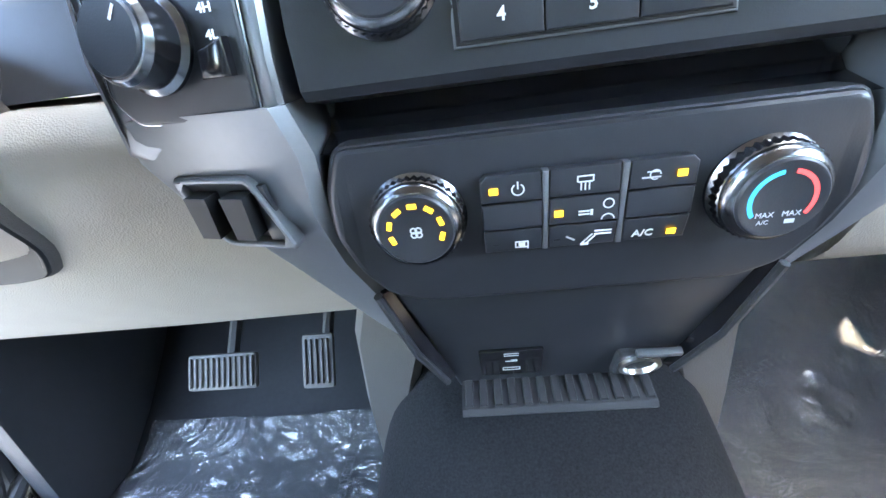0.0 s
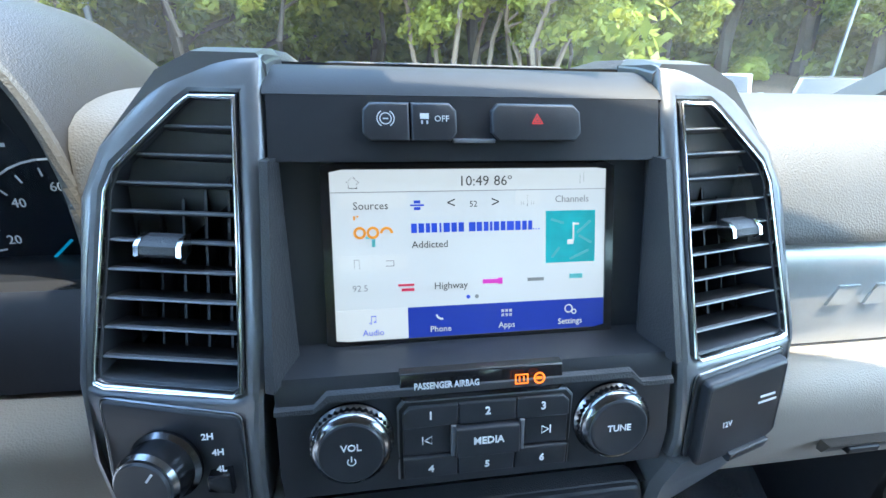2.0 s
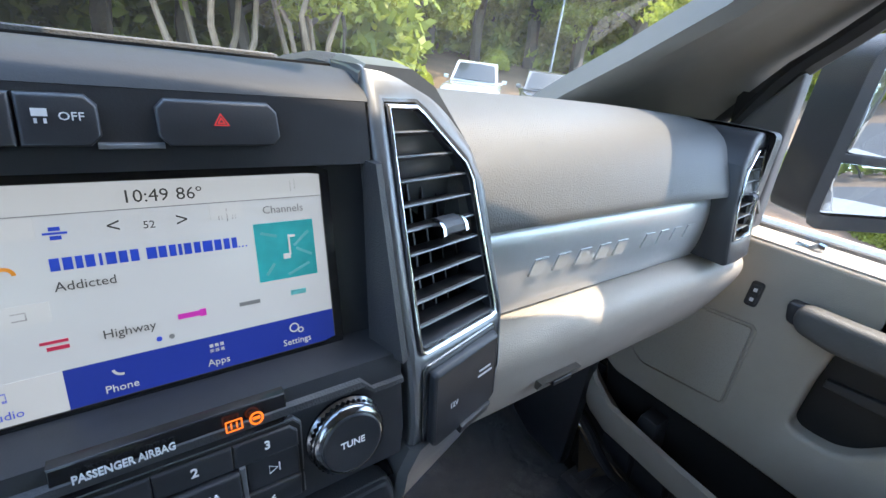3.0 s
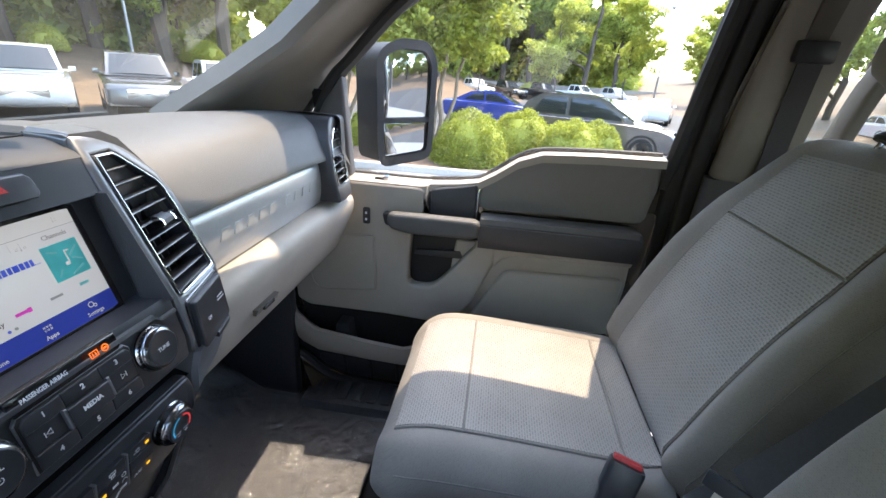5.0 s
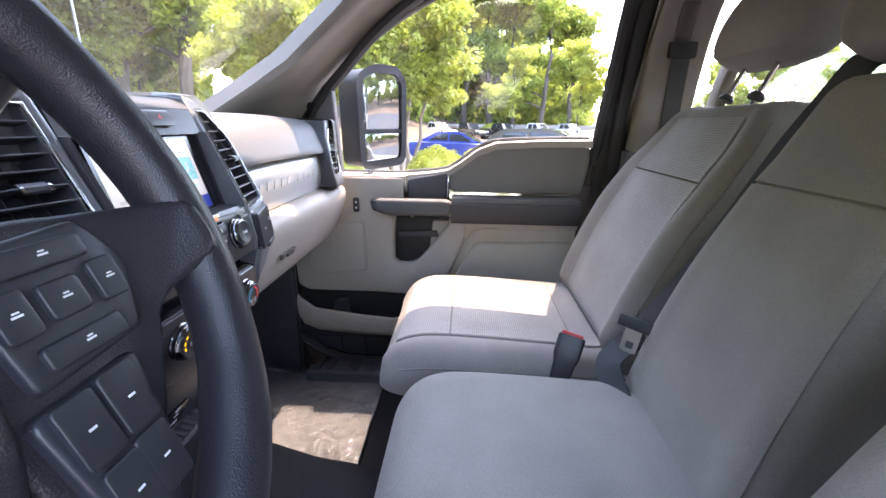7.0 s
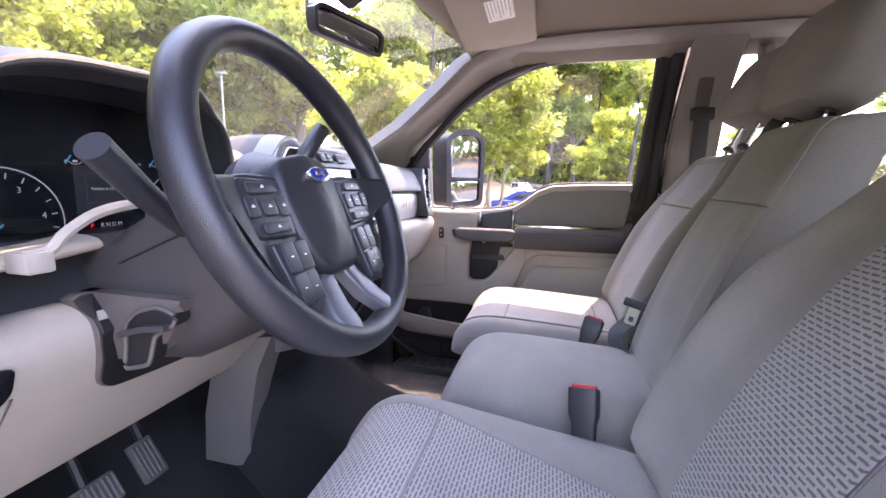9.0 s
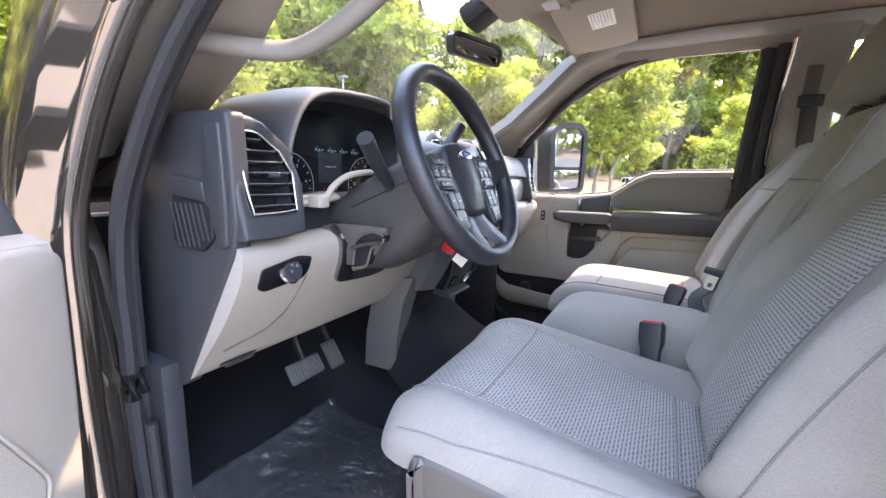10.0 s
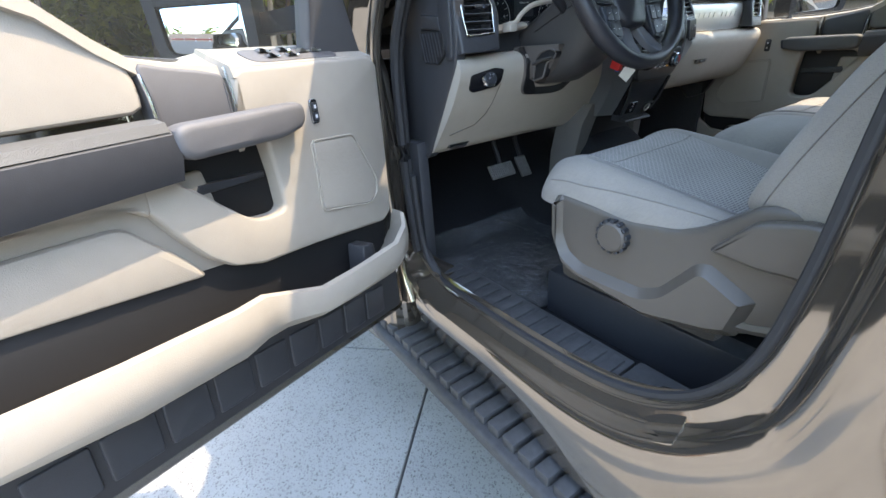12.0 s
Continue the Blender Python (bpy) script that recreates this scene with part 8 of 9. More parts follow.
    p("release_recess", slab(soft_poly([(0.60, 1.515), (0.66, 1.51), (0.70, 1.50), (1.045, 1.5), (1.045, 1.51), (0.64, 1.53)], 0.004, 2), lambda s, z, w: put(s, z, w + 0.004), 0.01, 0.002), M_DASH)
    # lock switch, speaker, window switches
    p("lock_switch", slab(rounded(0.280, 0.301, 1.530, 1.579, 0.006, 3), lambda s, z, w: put(s, z, w + 0.004), 0.01, 0.002), M_COLLAR if driver_side else M_DASH)
    for z in (1.545, 1.564):
        p("lock_key", slab(rounded(0.283, 0.298, z - 0.0085, z + 0.0085, 0.002, 3), lambda s, z, w: put(s, z, w + 0.007), 0.006, 0.001), M_BLACK)
        p("lock_symbol", slab(rounded(0.288, 0.294, z - 0.0035, z + 0.0035, 0.001, 3), lambda s, z, w: put(s, z, w + 0.0076), 0.001, 0.0002), M_GREYPRINT)
    spk = resample(soft_poly([(0.178, 1.488), (0.318, 1.500), (0.322, 1.315), (0.15, 1.296), (0.118, 1.315), (0.108, 1.36)], 0.012, 4), 60)
    p("speaker_ring", slab(spk, lambda s, z, w: put(s, z, w + 0.004), 0.01, 0.002, hole=inset(spk, 0.005), hole_depth=0.006), M_BEIGE)
    p("speaker_grille", slab(inset(spk, 0.007), lambda s, z, w: put(s, z, w + 0.003), 0.008, 0.0015), M_GRILLE, "perforated speaker grille")
    if driver_side:
        plate = p("switch_plate", slab(resample(rounded(0.165, 0.40, -0.068, -0.010, 0.02, 4), 48), lambda s, v, w: put(s, 1.6545 - (v + 0.006) * 0.385 + w, v), 0.012, 0.002), M_SAIL, "window switch plate")
        for i, (s, v) in enumerate(((0.215, -0.04), (0.25, -0.04), (0.295, -0.050), (0.295, -0.026), (0.345, -0.050), (0.345, -0.026))):
            p("window_switch", loft([[put(s + d, 1.655 - (v + 0.006) * 0.385, v - 0.008), put(s + d, 1.655 - (v + 0.006) * 0.385 + h, v - 0.007), put(s + d, 1.655 - (v + 0.006) * 0.385 + h, v + 0.007), put(s + d, 1.655 - (v + 0.006) * 0.385, v + 0.008)] for d, h in ((-0.014, 0.003), (-0.004, 0.002), (0.006, 0.007), (0.013, 0.005))]), M_CHROME if i > 1 else M_STEEL, "", plate)
    else:
        plate = p("switch_plate", slab(resample(rounded(0.285, 0.365, -0.058, -0.022, 0.01, 4), 48), lambda s, v, w: put(s, 1.6525 + w, v), 0.012, 0.002), M_SILVER, "window switch plate")
        p("window_switch", loft([[put(s, 1.655, -0.048), put(s, 1.655 + h, -0.047), put(s, 1.655 + h, -0.033), put(s, 1.655, -0.032)] for s, h in ((0.305, 0.003), (0.322, 0.002), (0.335, 0.012), (0.345, 0.010))]), M_CHROME, "", plate)
    # map pocket: well, near-black for the shade of its depth, and its protruding lip
    p("pocket_well", slab(soft_poly([(0.06, 1.245), (1.03, 1.25), (1.02, 1.09), (0.10, 1.09)], 0.01, 2), lambda s, z, w: put(s, z, w - 0.025), 0.02, 0.004), M_DEEP, "map pocket back with its deep shade in the colour")
    rings = []
    for s, zt, zb, w0 in ((0.045, 1.250, 1.17, 0.0), (0.055, 1.250, 1.13, 0.03), (0.085, 1.225, 1.095, 0.052), (0.14, 1.190, 1.075, 0.058), (0.30, 1.170, 1.065, 0.06), (0.42, 1.160, 1.062, 0.060), (0.50, 1.172, 1.062, 0.036), (0.55, 1.186, 1.062, 0.040), (0.62, 1.190, 1.062, 0.064), (0.80, 1.186, 1.062, 0.070), (0.98, 1.184, 1.075, 0.064), (1.03, 1.19, 1.09, 0.03), (1.045, 1.21, 1.11, 0.0)):
        rings.append([put(s, zt - 0.012, w0 - 0.014), put(s, zt, w0 - 0.008), put(s, zt - 0.004, w0 + 0.004), put(s, zt - 0.03, w0 + 0.010), put(s, (zt + zb) / 2 - 0.01, w0 + 0.004), put(s, zb + 0.02, w0 - 0.022), put(s, zb, -0.03), put(s, zb, -0.04), put(s, zt - 0.07, -0.03)])
    p("pocket_lip", loft(rings), M_BEIGE, "rounded map pocket lip")
    p("pocket_divider", slab(soft_poly([(0.20, 1.20), (0.24, 1.20), (0.25, 1.12), (0.19, 1.12)], 0.006, 2), lambda s, z, w: put(s, z, w + 0.03), 0.05, 0.004), M_DASH)
    # window frame and glass
    fo = [(0.075, 1.66), (0.10, 1.72), (0.20, 1.90), (0.27, 1.975), (0.38, 2.08), (0.50, 2.165), (0.64, 2.222), (0.80, 2.25), (1.06, 2.258), (1.112, 2.24), (1.10, 1.98), (1.085, 1.70)]
    frm = p("window_frame", tube(smooth_path([put(s, z, -0.06) for s, z in fo], 4), 0.021, 8, flat=0.8), M_RUBBER, "black window frame")
    gp = [(0.10, 1.64), (0.22, 1.915), (0.38, 2.075), (0.50, 2.16), (0.64, 2.215), (0.80, 2.243), (1.06, 2.25), (1.09, 1.98), (1.075, 1.64)]
    g = p("window_glass", slab(gp, lambda s, z, w: put(s, z, w - 0.062), 0.004, 0.0005), M_GLASS, "clear door glass", frm)
    g.visible_shadow = False
    # mirror sail: dark triangle ahead of the glass
    p("mirror_sail", slab(soft_poly([(0.05, 1.65), (0.235, 1.655), (0.235, 1.925), (0.18, 1.86)], 0.01, 3), lambda s, z, w: put(s, z, w - 0.035), 0.035, 0.008), M_SAIL, "grey mirror sail")
    # towing mirror on two arms
    mir = base("door_mirror", put(0.30, 1.80, -0.35), f"black twin-glass towing mirror on {name.replace('_', ' ')}", "mirror", "towing mirrors")
    for z in (1.74, 1.86):
        part("arm", loft([[put(0.135 - 0.14 * t, z - 0.026, w), put(0.135 - 0.14 * t, z + 0.026, w), put(0.185 - 0.14 * t, z + 0.024, w), put(0.185 - 0.14 * t, z - 0.024, w)] for t, w in ((0, -0.07), (0.2, -0.16), (0.4, -0.25), (0.5, -0.36))]), M_HOUSING, mir)
    mo = resample(soft_poly([(-0.36 - 0.235, 1.665), (-0.36 + 0.02, 1.65), (-0.36 + 0.03, 1.99), (-0.36 - 0.06, 2.03), (-0.36 - 0.20, 2.03), (-0.36 - 0.245, 1.98)], 0.04, 4), 60)
    ga, gb = (0.515, 0.858) if driver_side else (0.63, 0.78)
    gn, gt = (N * ga + A * gb).normalized(), (A * ga - N * gb).normalized()  # the glass faces back and in
    fm = lambda w_, z, o: H + A * (0.24 if driver_side else 0.325) + N * -0.33 + gt * (-0.46 - w_) * 0.86 + gn * o + V(0, 0, z)
    part("mirror_housing", slab(mo, lambda u, v, w: fm(u, v, w), 0.13, 0.02, hole=inset(mo, 0.010), hole_depth=0.012), M_HOUSING, mir)
    part("housing_back", slab(inset(mo, 0.006), lambda u, v, w: fm(u, v, w - 0.02), 0.10, 0.02), M_HOUSING, mir)
    up_ = soft_poly([(-0.58, 1.80), (-0.353, 1.80), (-0.345, 1.975), (-0.42, 2.01), (-0.55, 2.01), (-0.588, 1.97)], 0.03, 4)
    lo_ = soft_poly([(-0.575, 1.685), (-0.36, 1.675), (-0.353, 1.782), (-0.58, 1.782)], 0.02, 4)
    tilt = fm
    part("upper_mirror", slab(up_, lambda u, v, w: tilt(u, v, w - 0.008), 0.004, 0.001), M_MIRROR, mir, "large flat mirror glass")
    part("lower_mirror", slab(lo_, lambda u, v, w: tilt(u, v, w - 0.008), 0.004, 0.001), M_MIRROR, mir, "small wide-angle mirror glass")
    part("mirror_bar", slab([(-0.59, 1.783), (-0.345, 1.783), (-0.345, 1.799), (-0.59, 1.799)], lambda u, v, w: fm(u, v, w - 0.004), 0.02, 0.002), M_HOUSING, mir)
    return th


def grille_mat():
    m = bpy.data.materials.new("perforated_beige")
    m.use_nodes = True
    n, l = m.node_tree.nodes, m.node_tree.links
    b = n["Principled BSDF"]
    b.inputs["Roughness"].default_value = 0.6
    co, v = n.new("ShaderNodeTexCoord"), n.new("ShaderNodeTexVoronoi")
    v.inputs["Scale"].default_value, v.inputs["Randomness"].default_value = 620, 0.6
    l.new(co.outputs["Object"], v.inputs["Vector"])
    r = n.new("ShaderNodeMapRange")
    r.inputs["From Min"].default_value, r.inputs["From Max"].default_value = 0.25, 0.4
    l.new(v.outputs["Distance"], r.inputs[0])
    mx = n.new("ShaderNodeMix")
    mx.data_type = "RGBA"
    mx.inputs[6].default_value, mx.inputs[7].default_value = (0.24, 0.215, 0.182, 1), (0.35, 0.315, 0.27, 1)
    l.new(r.outputs[0], mx.inputs[0])
    l.new(mx.outputs[2], b.inputs["Base Color"])
    return m


M_GRILLE = grille_mat()
front_door("door_1", (-0.95, 0.38), (-0.883, -0.47), (0.47, -0.883), "open driver's door with warm grey panel and map pocket", True)
front_door("door_2", (0.88, 0.515), (0.0, -1.0), (-1.0, 0.0), "closed passenger door with grey panel and dark arm rest", False)


# ---- outside: bank, trees, hedges, parked cars ----
rng = random.Random(7)


def leaf_mat(name, lo, hi, trans=0.35):
    m = bpy.data.materials.new(name)
    m.use_nodes = True
    n, l = m.node_tree.nodes, m.node_tree.links
    b, out = n["Principled BSDF"], n["Material Output"]
    g, oi = n.new("ShaderNodeNewGeometry"), n.new("ShaderNodeObjectInfo")
    co, ns = n.new("ShaderNodeTexCoord"), n.new("ShaderNodeTexNoise")
    ns.inputs["Scale"].default_value = 0.8
    l.new(co.outputs["Object"], ns.inputs[0])
    ad, a2 = n.new("ShaderNodeMath"), n.new("ShaderNodeMath")
    ad.operation, ad.inputs[1].default_value = "MULTIPLY_ADD", 0.5
    l.new(g.outputs["Random Per Island"], ad.inputs[0])
    l.new(ns.outputs[0], ad.inputs[2])
    a2.operation, a2.inputs[1].default_value = "MULTIPLY_ADD", 0.3
    l.new(oi.outputs["Random"], a2.inputs[0])
    l.new(ad.outputs[0], a2.inputs[2])
    mr = n.new("ShaderNodeMapRange")
    mr.inputs["From Min"].default_value, mr.inputs["From Max"].default_value = 0.35, 1.15
    l.new(a2.outputs[0], mr.inputs[0])
    mx = n.new("ShaderNodeMix")
    mx.data_type = "RGBA"
    mx.inputs[6].default_value, mx.inputs[7].default_value = (*lo, 1), (*hi, 1)
    l.new(mr.outputs[0], mx.inputs[0])
    l.new(mx.outputs[2], b.inputs["Base Color"])
    b.inputs["Roughness"].default_value = 0.55
    tl, ms = n.new("ShaderNodeBsdfTranslucent"), n.new("ShaderNodeMixShader")
    l.new(mx.outputs[2], tl.inputs[0])
    ms.inputs[0].default_value = trans
    l.new(b.outputs[0], ms.inputs[1])
    l.new(tl.outputs[0], ms.inputs[2])
    l.new(ms.outputs[0], out.inputs[0])
    return m


M_LEAF = leaf_mat("green_leaves", (0.092, 0.145, 0.028), (0.36, 0.41, 0.075), 0.55)
M_LEAFY = leaf_mat("yellow_green_leaves", (0.155, 0.195, 0.028), (0.46, 0.49, 0.085), 0.5)
M_HEDGE = leaf_mat("hedge_leaves", (0.15, 0.19, 0.022), (0.42, 0.44, 0.06), 0.4)
M_BARK = mat("grey_brown_bark", (0.085, 0.068, 0.054), 0.9, vary=0.3, scale=12, big=2, bump=0.9, bscale=30)
M_MYRTLE = mat("pale_smooth_bark", (0.25, 0.19, 0.135), 0.7, vary=0.25, scale=9, big=2.5, bump=0.4, bscale=25)


def leaves(clumps, per, size, spread, seed, squash=0.75):
    """Small folded leaves in clumps; one mesh."""
    r = np.random.default_rng(seed)
    c = np.repeat(np.array(clumps, float), per, axis=0)
    n = len(c)
    d = r.normal(size=(n, 3))
    d /= np.linalg.norm(d, axis=1)[:, None]
    p = c[:, :3] + d * (r.random((n, 1)) ** 0.45) * spread * c[:, 3:4] * np.array([1, 1, squash])
    u = r.normal(size=(n, 3))
    u /= np.linalg.norm(u, axis=1)[:, None]
    v = np.cross(u, r.normal(size=(n, 3)))
    v /= np.linalg.norm(v, axis=1)[:, None]
    s = size * (0.6 + 0.8 * r.random((n, 1)))
    quad = np.stack([p - u * s, p + v * s * 0.5, p + u * s, p - v * s * 0.5], axis=1).reshape(-1, 3)
    me = bpy.data.meshes.new("leaves")
    me.from_pydata(quad.tolist(), [], [(4 * i, 4 * i + 1, 4 * i + 2, 4 * i + 3) for i in range(n)])
    return me


def limb(bm, a, b, r0, r1, bend, n=5):
    pts = [a.lerp(b, i / n) + V(rng.uniform(-1, 1), rng.uniform(-1, 1), 0) * bend * math.sin(math.pi * i / n) for i in range(n + 1)]
    tube(pts, [r0 + (r1 - r0) * i / n for i in range(n + 1)], 7, bm=bm)
    return pts


def tree(kind, height, crown, seed, label, leaf, bark, stems=1, size=0.10, per=85, clear=0.35, girth=0.020):
    """A tapered trunk with limbs and an open crown of leaf clumps."""
    rng.seed(seed)
    th = base("tree", (0, 0, 0), label, "tree", kind)
    bm = bmesh.new()
    tips = []
    for s in range(stems):
        a0 = 2 * math.pi * s / stems + rng.uniform(-0.4, 0.4)
        off = 0.0 if stems == 1 else 0.16
        lean = 0.05 if stems == 1 else rng.uniform(0.12, 0.3)
        root = V(off * math.cos(a0), off * math.sin(a0), -0.1)
        top = V(math.cos(a0) * lean * height, math.sin(a0) * lean * height, height * (0.9 if stems == 1 else rng.uniform(0.6, 0.8)))
        r0 = height * (girth if stems == 1 else 0.011)
        st = limb(bm, root, top, r0, r0 * 0.25, height * 0.03, 7)
        for k in range(9 if stems == 1 else 5):
            f = rng.uniform(clear, 0.95)
            i = min(len(st) - 2, int(f * (len(st) - 1)))
            p = st[i].lerp(st[i + 1], f * (len(st) - 1) - i)
            a = rng.uniform(0, 2 * math.pi)
            ln = crown * rng.uniform(0.55, 1.0) * (1.1 - 0.5 * f)
            q = p + V(math.cos(a) * ln, math.sin(a) * ln, ln * rng.uniform(0.25, 0.8))
            sub_ = limb(bm, p, q, r0 * (1 - f) * 0.55 + 0.012, 0.008, ln * 0.08, 4)
            tips += [sub_[2], sub_[3], q]
            for _ in range(2):
                w = sub_[rng.choice((2, 3))]
                e = w + V(rng.uniform(-1, 1), rng.uniform(-1, 1), rng.uniform(0.0, 0.9)) * ln * 0.55
                limb(bm, w, e, 0.012, 0.004, 0.03, 3)
                tips.append(e)
        tips.append(top)
    part("trunk", bm, bark, th)
    cl = []
    for p in tips:
        for _ in range(3):
            k = rng.uniform(0.5, 1.15)
            cl.append((p.x + rng.gauss(0, crown * 0.16), p.y + rng.gauss(0, crown * 0.16), p.z + rng.gauss(0.05, crown * 0.12), k))
    me = leaves(cl, per, size, crown * 0.24, seed)
    me.materials.append(leaf)
    ob = new("crown", me)
    hang(ob, th)
    return th


def at(x, y, z=0.0, turn=0.0, k=1.0):
    return Matrix.Translation((x, y, z)) @ Matrix.Rotation(turn, 4, "Z") @ Matrix.Scale(k, 4)


def place(th, m):
    th.matrix_basis = m
    return th


def spread_copies(th, spots):
    """Copies of a thing; scale is kept in the pose."""
    for m in spots:
        o = copy_thing(th, m)
        o.matrix_basis = m


# bank of leaf litter that climbs away from the car park
def bank_z(x, y):
    k = 0.33 + 0.29 * max(0.0, min(1.0, (y + 4) / 14)) if x > 0 else 0.62
    d = math.hypot(x * k + 4, y * 1.1)
    return 0.0 if d < 24 else min(4.5, (d - 24) * 0.17)


bm = bmesh.new()
rows = []
for j in range(26):
    r = 15 + (j / 25) ** 1.4 * 240
    row = []
    for i in range(97):
        a = 2 * math.pi * i / 96
        x, y = r * math.cos(a) / 0.75, r * math.sin(a)
        row.append(bm.verts.new((x, y, bank_z(x, y) - (0.06 if bank_z(x, y) <= 0 else -0.02) + (0.12 * math.sin(x * 0.7) * math.cos(y * 0.6) if bank_z(x, y) > 0.3 else 0))))
    rows.append(row)
for a, b in zip(rows, rows[1:]):
    for i in range(96):
        bm.faces.new((a[i], a[i + 1], b[i + 1], b[i]))
solid("bank", bm, M_LAWN, "brown leaf-covered bank rising behind the car park", "ground", "structure")

# planting beds with kerbs
M_KERB = mat("pale_kerb_concrete", (0.42, 0.40, 0.37), 0.85, vary=0.15, scale=20, bump=0.3, bscale=150)
for cx, cy, rx, ry in ((10.8, 1.4, 2.3, 4.8), (-0.5, 11.8, 6.4, 2.4), (-6.5, 9.5, 2.6, 4.0)):
    poly = [(cx + rx * math.copysign(abs(math.cos(t)) ** 0.5, math.cos(t)), cy + ry * math.copysign(abs(math.sin(t)) ** 0.5, math.sin(t))) for t in [2 * math.pi * i / 48 for i in range(48)]]
    bed = base("planting_bed", (cx, cy, 0), "pine straw planting bed edged with a pale concrete kerb", "planting bed", "planting beds", "structure")
    part("kerb", slab(poly, lambda x, y, w: V(x, y, 0.15 + w), 0.15, 0.02, hole=inset(poly, 0.15), hole_depth=0.1), M_KERB, bed)
    part("straw", slab(inset(poly, 0.14), lambda x, y, w: V(x, y, 0.12 + w), 0.1, 0.01), M_MULCH, bed)

oak = tree("woodland trees", 15.0, 3.6, 11, "tall green broadleaf tree on the leaf-covered bank", M_LEAF, M_BARK, 1, 0.17, 105, 0.08)
oak2 = tree("woodland trees", 13.0, 3.2, 12, "tall green broadleaf tree with an open crown", M_LEAFY, M_BARK, 1, 0.16, 105, 0.12)
sap = tree("young trees", 7.0, 2.0, 13, "young yellow-green tree beside the car park", M_LEAFY, M_BARK, 1, 0.10, 85, 0.3, 0.010)
myr = tree("myrtle trees", 6.4, 1.7, 14, "multi-stemmed tree with pale smooth bark and green leaves", M_LEAFY, M_MYRTLE, 5, 0.075, 110, 0.5)
place(oak, at(30, 24, bank_z(30, 24), 0.3))
place(oak2, at(24, 30, bank_z(24, 30), 1.3))
place(sap, at(33, -3.5, 0.0, 0.4))
place(myr, at(12.6, 1.9, 0.1, 0.2))
spread_copies(myr, [at(2.0, 12.4, 0.1, 1.1, 1.4), at(4.1, 12.0, 0.1, 2.3, 1.35), at(-6.6, 9.4, 0.1, 5.2, 1.25), at(12.0, 4.6, 0.1, 3.4, 1.0)])
spread_copies(sap, [at(38, 2, 0.2, 2.0, 1.0), at(-9.5, 7.0, 0, 1.0, 1.0), at(-10.5, 12.5, 0.2, 2.4, 1.15), at(30, 14, 0.2, 3.3, 0.8), at(-2.6, 14.2, 0.0, 5.0, 1.5), at(-5.4, 13.4, 0.0, 1.7, 1.5), at(0.2, 16.0, 0.0, 2.9, 1.6), at(7.2, 17.2, 0.0, 0.8, 1.5), at(36, -9, 0.2, 4.0, 1.1), at(48, -20, 0.5, 0.7, 1.4)])
spots = []
r2 = random.Random(21)
for i in range(120):
    a = radians(-23 + 178 * (i + r2.uniform(-0.4, 0.4)) / 119)
    k = 17.5 if 62 < math.degrees(a) < 190 else 33
    r = k + (2.5, 8, 14, 21)[i % 4] + r2.uniform(-2, 2)
    x, y = r * math.cos(a) * (1.9 if math.degrees(a) < 8 else 1.55 if math.degrees(a) < 35 else 1.15), r * math.sin(a)
    k2 = r2.uniform(0.9, 1.3) if math.degrees(a) > 62 or math.degrees(a) < -15 else r2.uniform(1.3, 1.9)
    spots.append(at(x, y, bank_z(x, y) - 0.1, r2.uniform(0, 6), k2))
spread_copies(oak, spots[0::2])
spread_copies(oak2, spots[1::2])
# undergrowth and far crowns that close the view between the trunks
cl_ = []
for i in range(11000):
    a = radians(r2.uniform(-27, 158))
    dg = math.degrees(a)
    k = 17.5 if 62 < dg < 190 else 33
    near = i % 4 == 0  # low scrub between the first trunks
    r = k + (r2.uniform(3, 14) if near else r2.uniform(16, 36))
    x, y = r * math.cos(a) * (1.9 if dg < 8 else 1.55 if dg < 35 else 1.15), r * math.sin(a)
    cl_.append((x, y, bank_z(x, y) + 0.3 + r2.random() ** 1.6 * (4.5 if near else 15.0 if dg > 62 else 9.0 if dg < -14 else 21.0), r2.uniform(0.5, 1.0) if near else r2.uniform(0.7, 1.5)))
me = leaves(cl_, 20, 0.42, 1.5, 99, 0.8)
me.materials.append(M_LEAF)
tagged(new("far_woods", me), "dense green woods behind the nearer trees", "trees", kind="stuff")
# a far belt of trees behind the truck, for the mirrors and the rear window
far = [at(70 * math.cos(a) * r2.uniform(0.9, 1.3), 62 * math.sin(a) * r2.uniform(0.9, 1.2), 0.5, r2.uniform(0, 6), r2.uniform(0.7, 1.0)) for a in [radians(-172 + 140 * i / 29) for i in range(30)]]
# the three left of x -15 are added to cut sky light on the driver's seat
spread_copies(oak2, far + [at(-17, 2, 0, 0.5, 0.9), at(-19, -4, 0, 2.5, 0.95), at(-16, 8, 0, 4.1, 0.9), at(38, 30, bank_z(38, 30), 1.2, 1.7), at(34, 26, bank_z(34, 26), 3.2, 1.5)])
spread_copies(oak, [at((34 + 8 * (i % 3)) * math.cos(a), (30 + 8 * (i % 3)) * math.sin(a), 0.0, r2.uniform(0, 6), r2.uniform(0.8, 1.15)) for i, a in enumerate([radians(-112 + 76 * k / 25) for k in range(26)])])


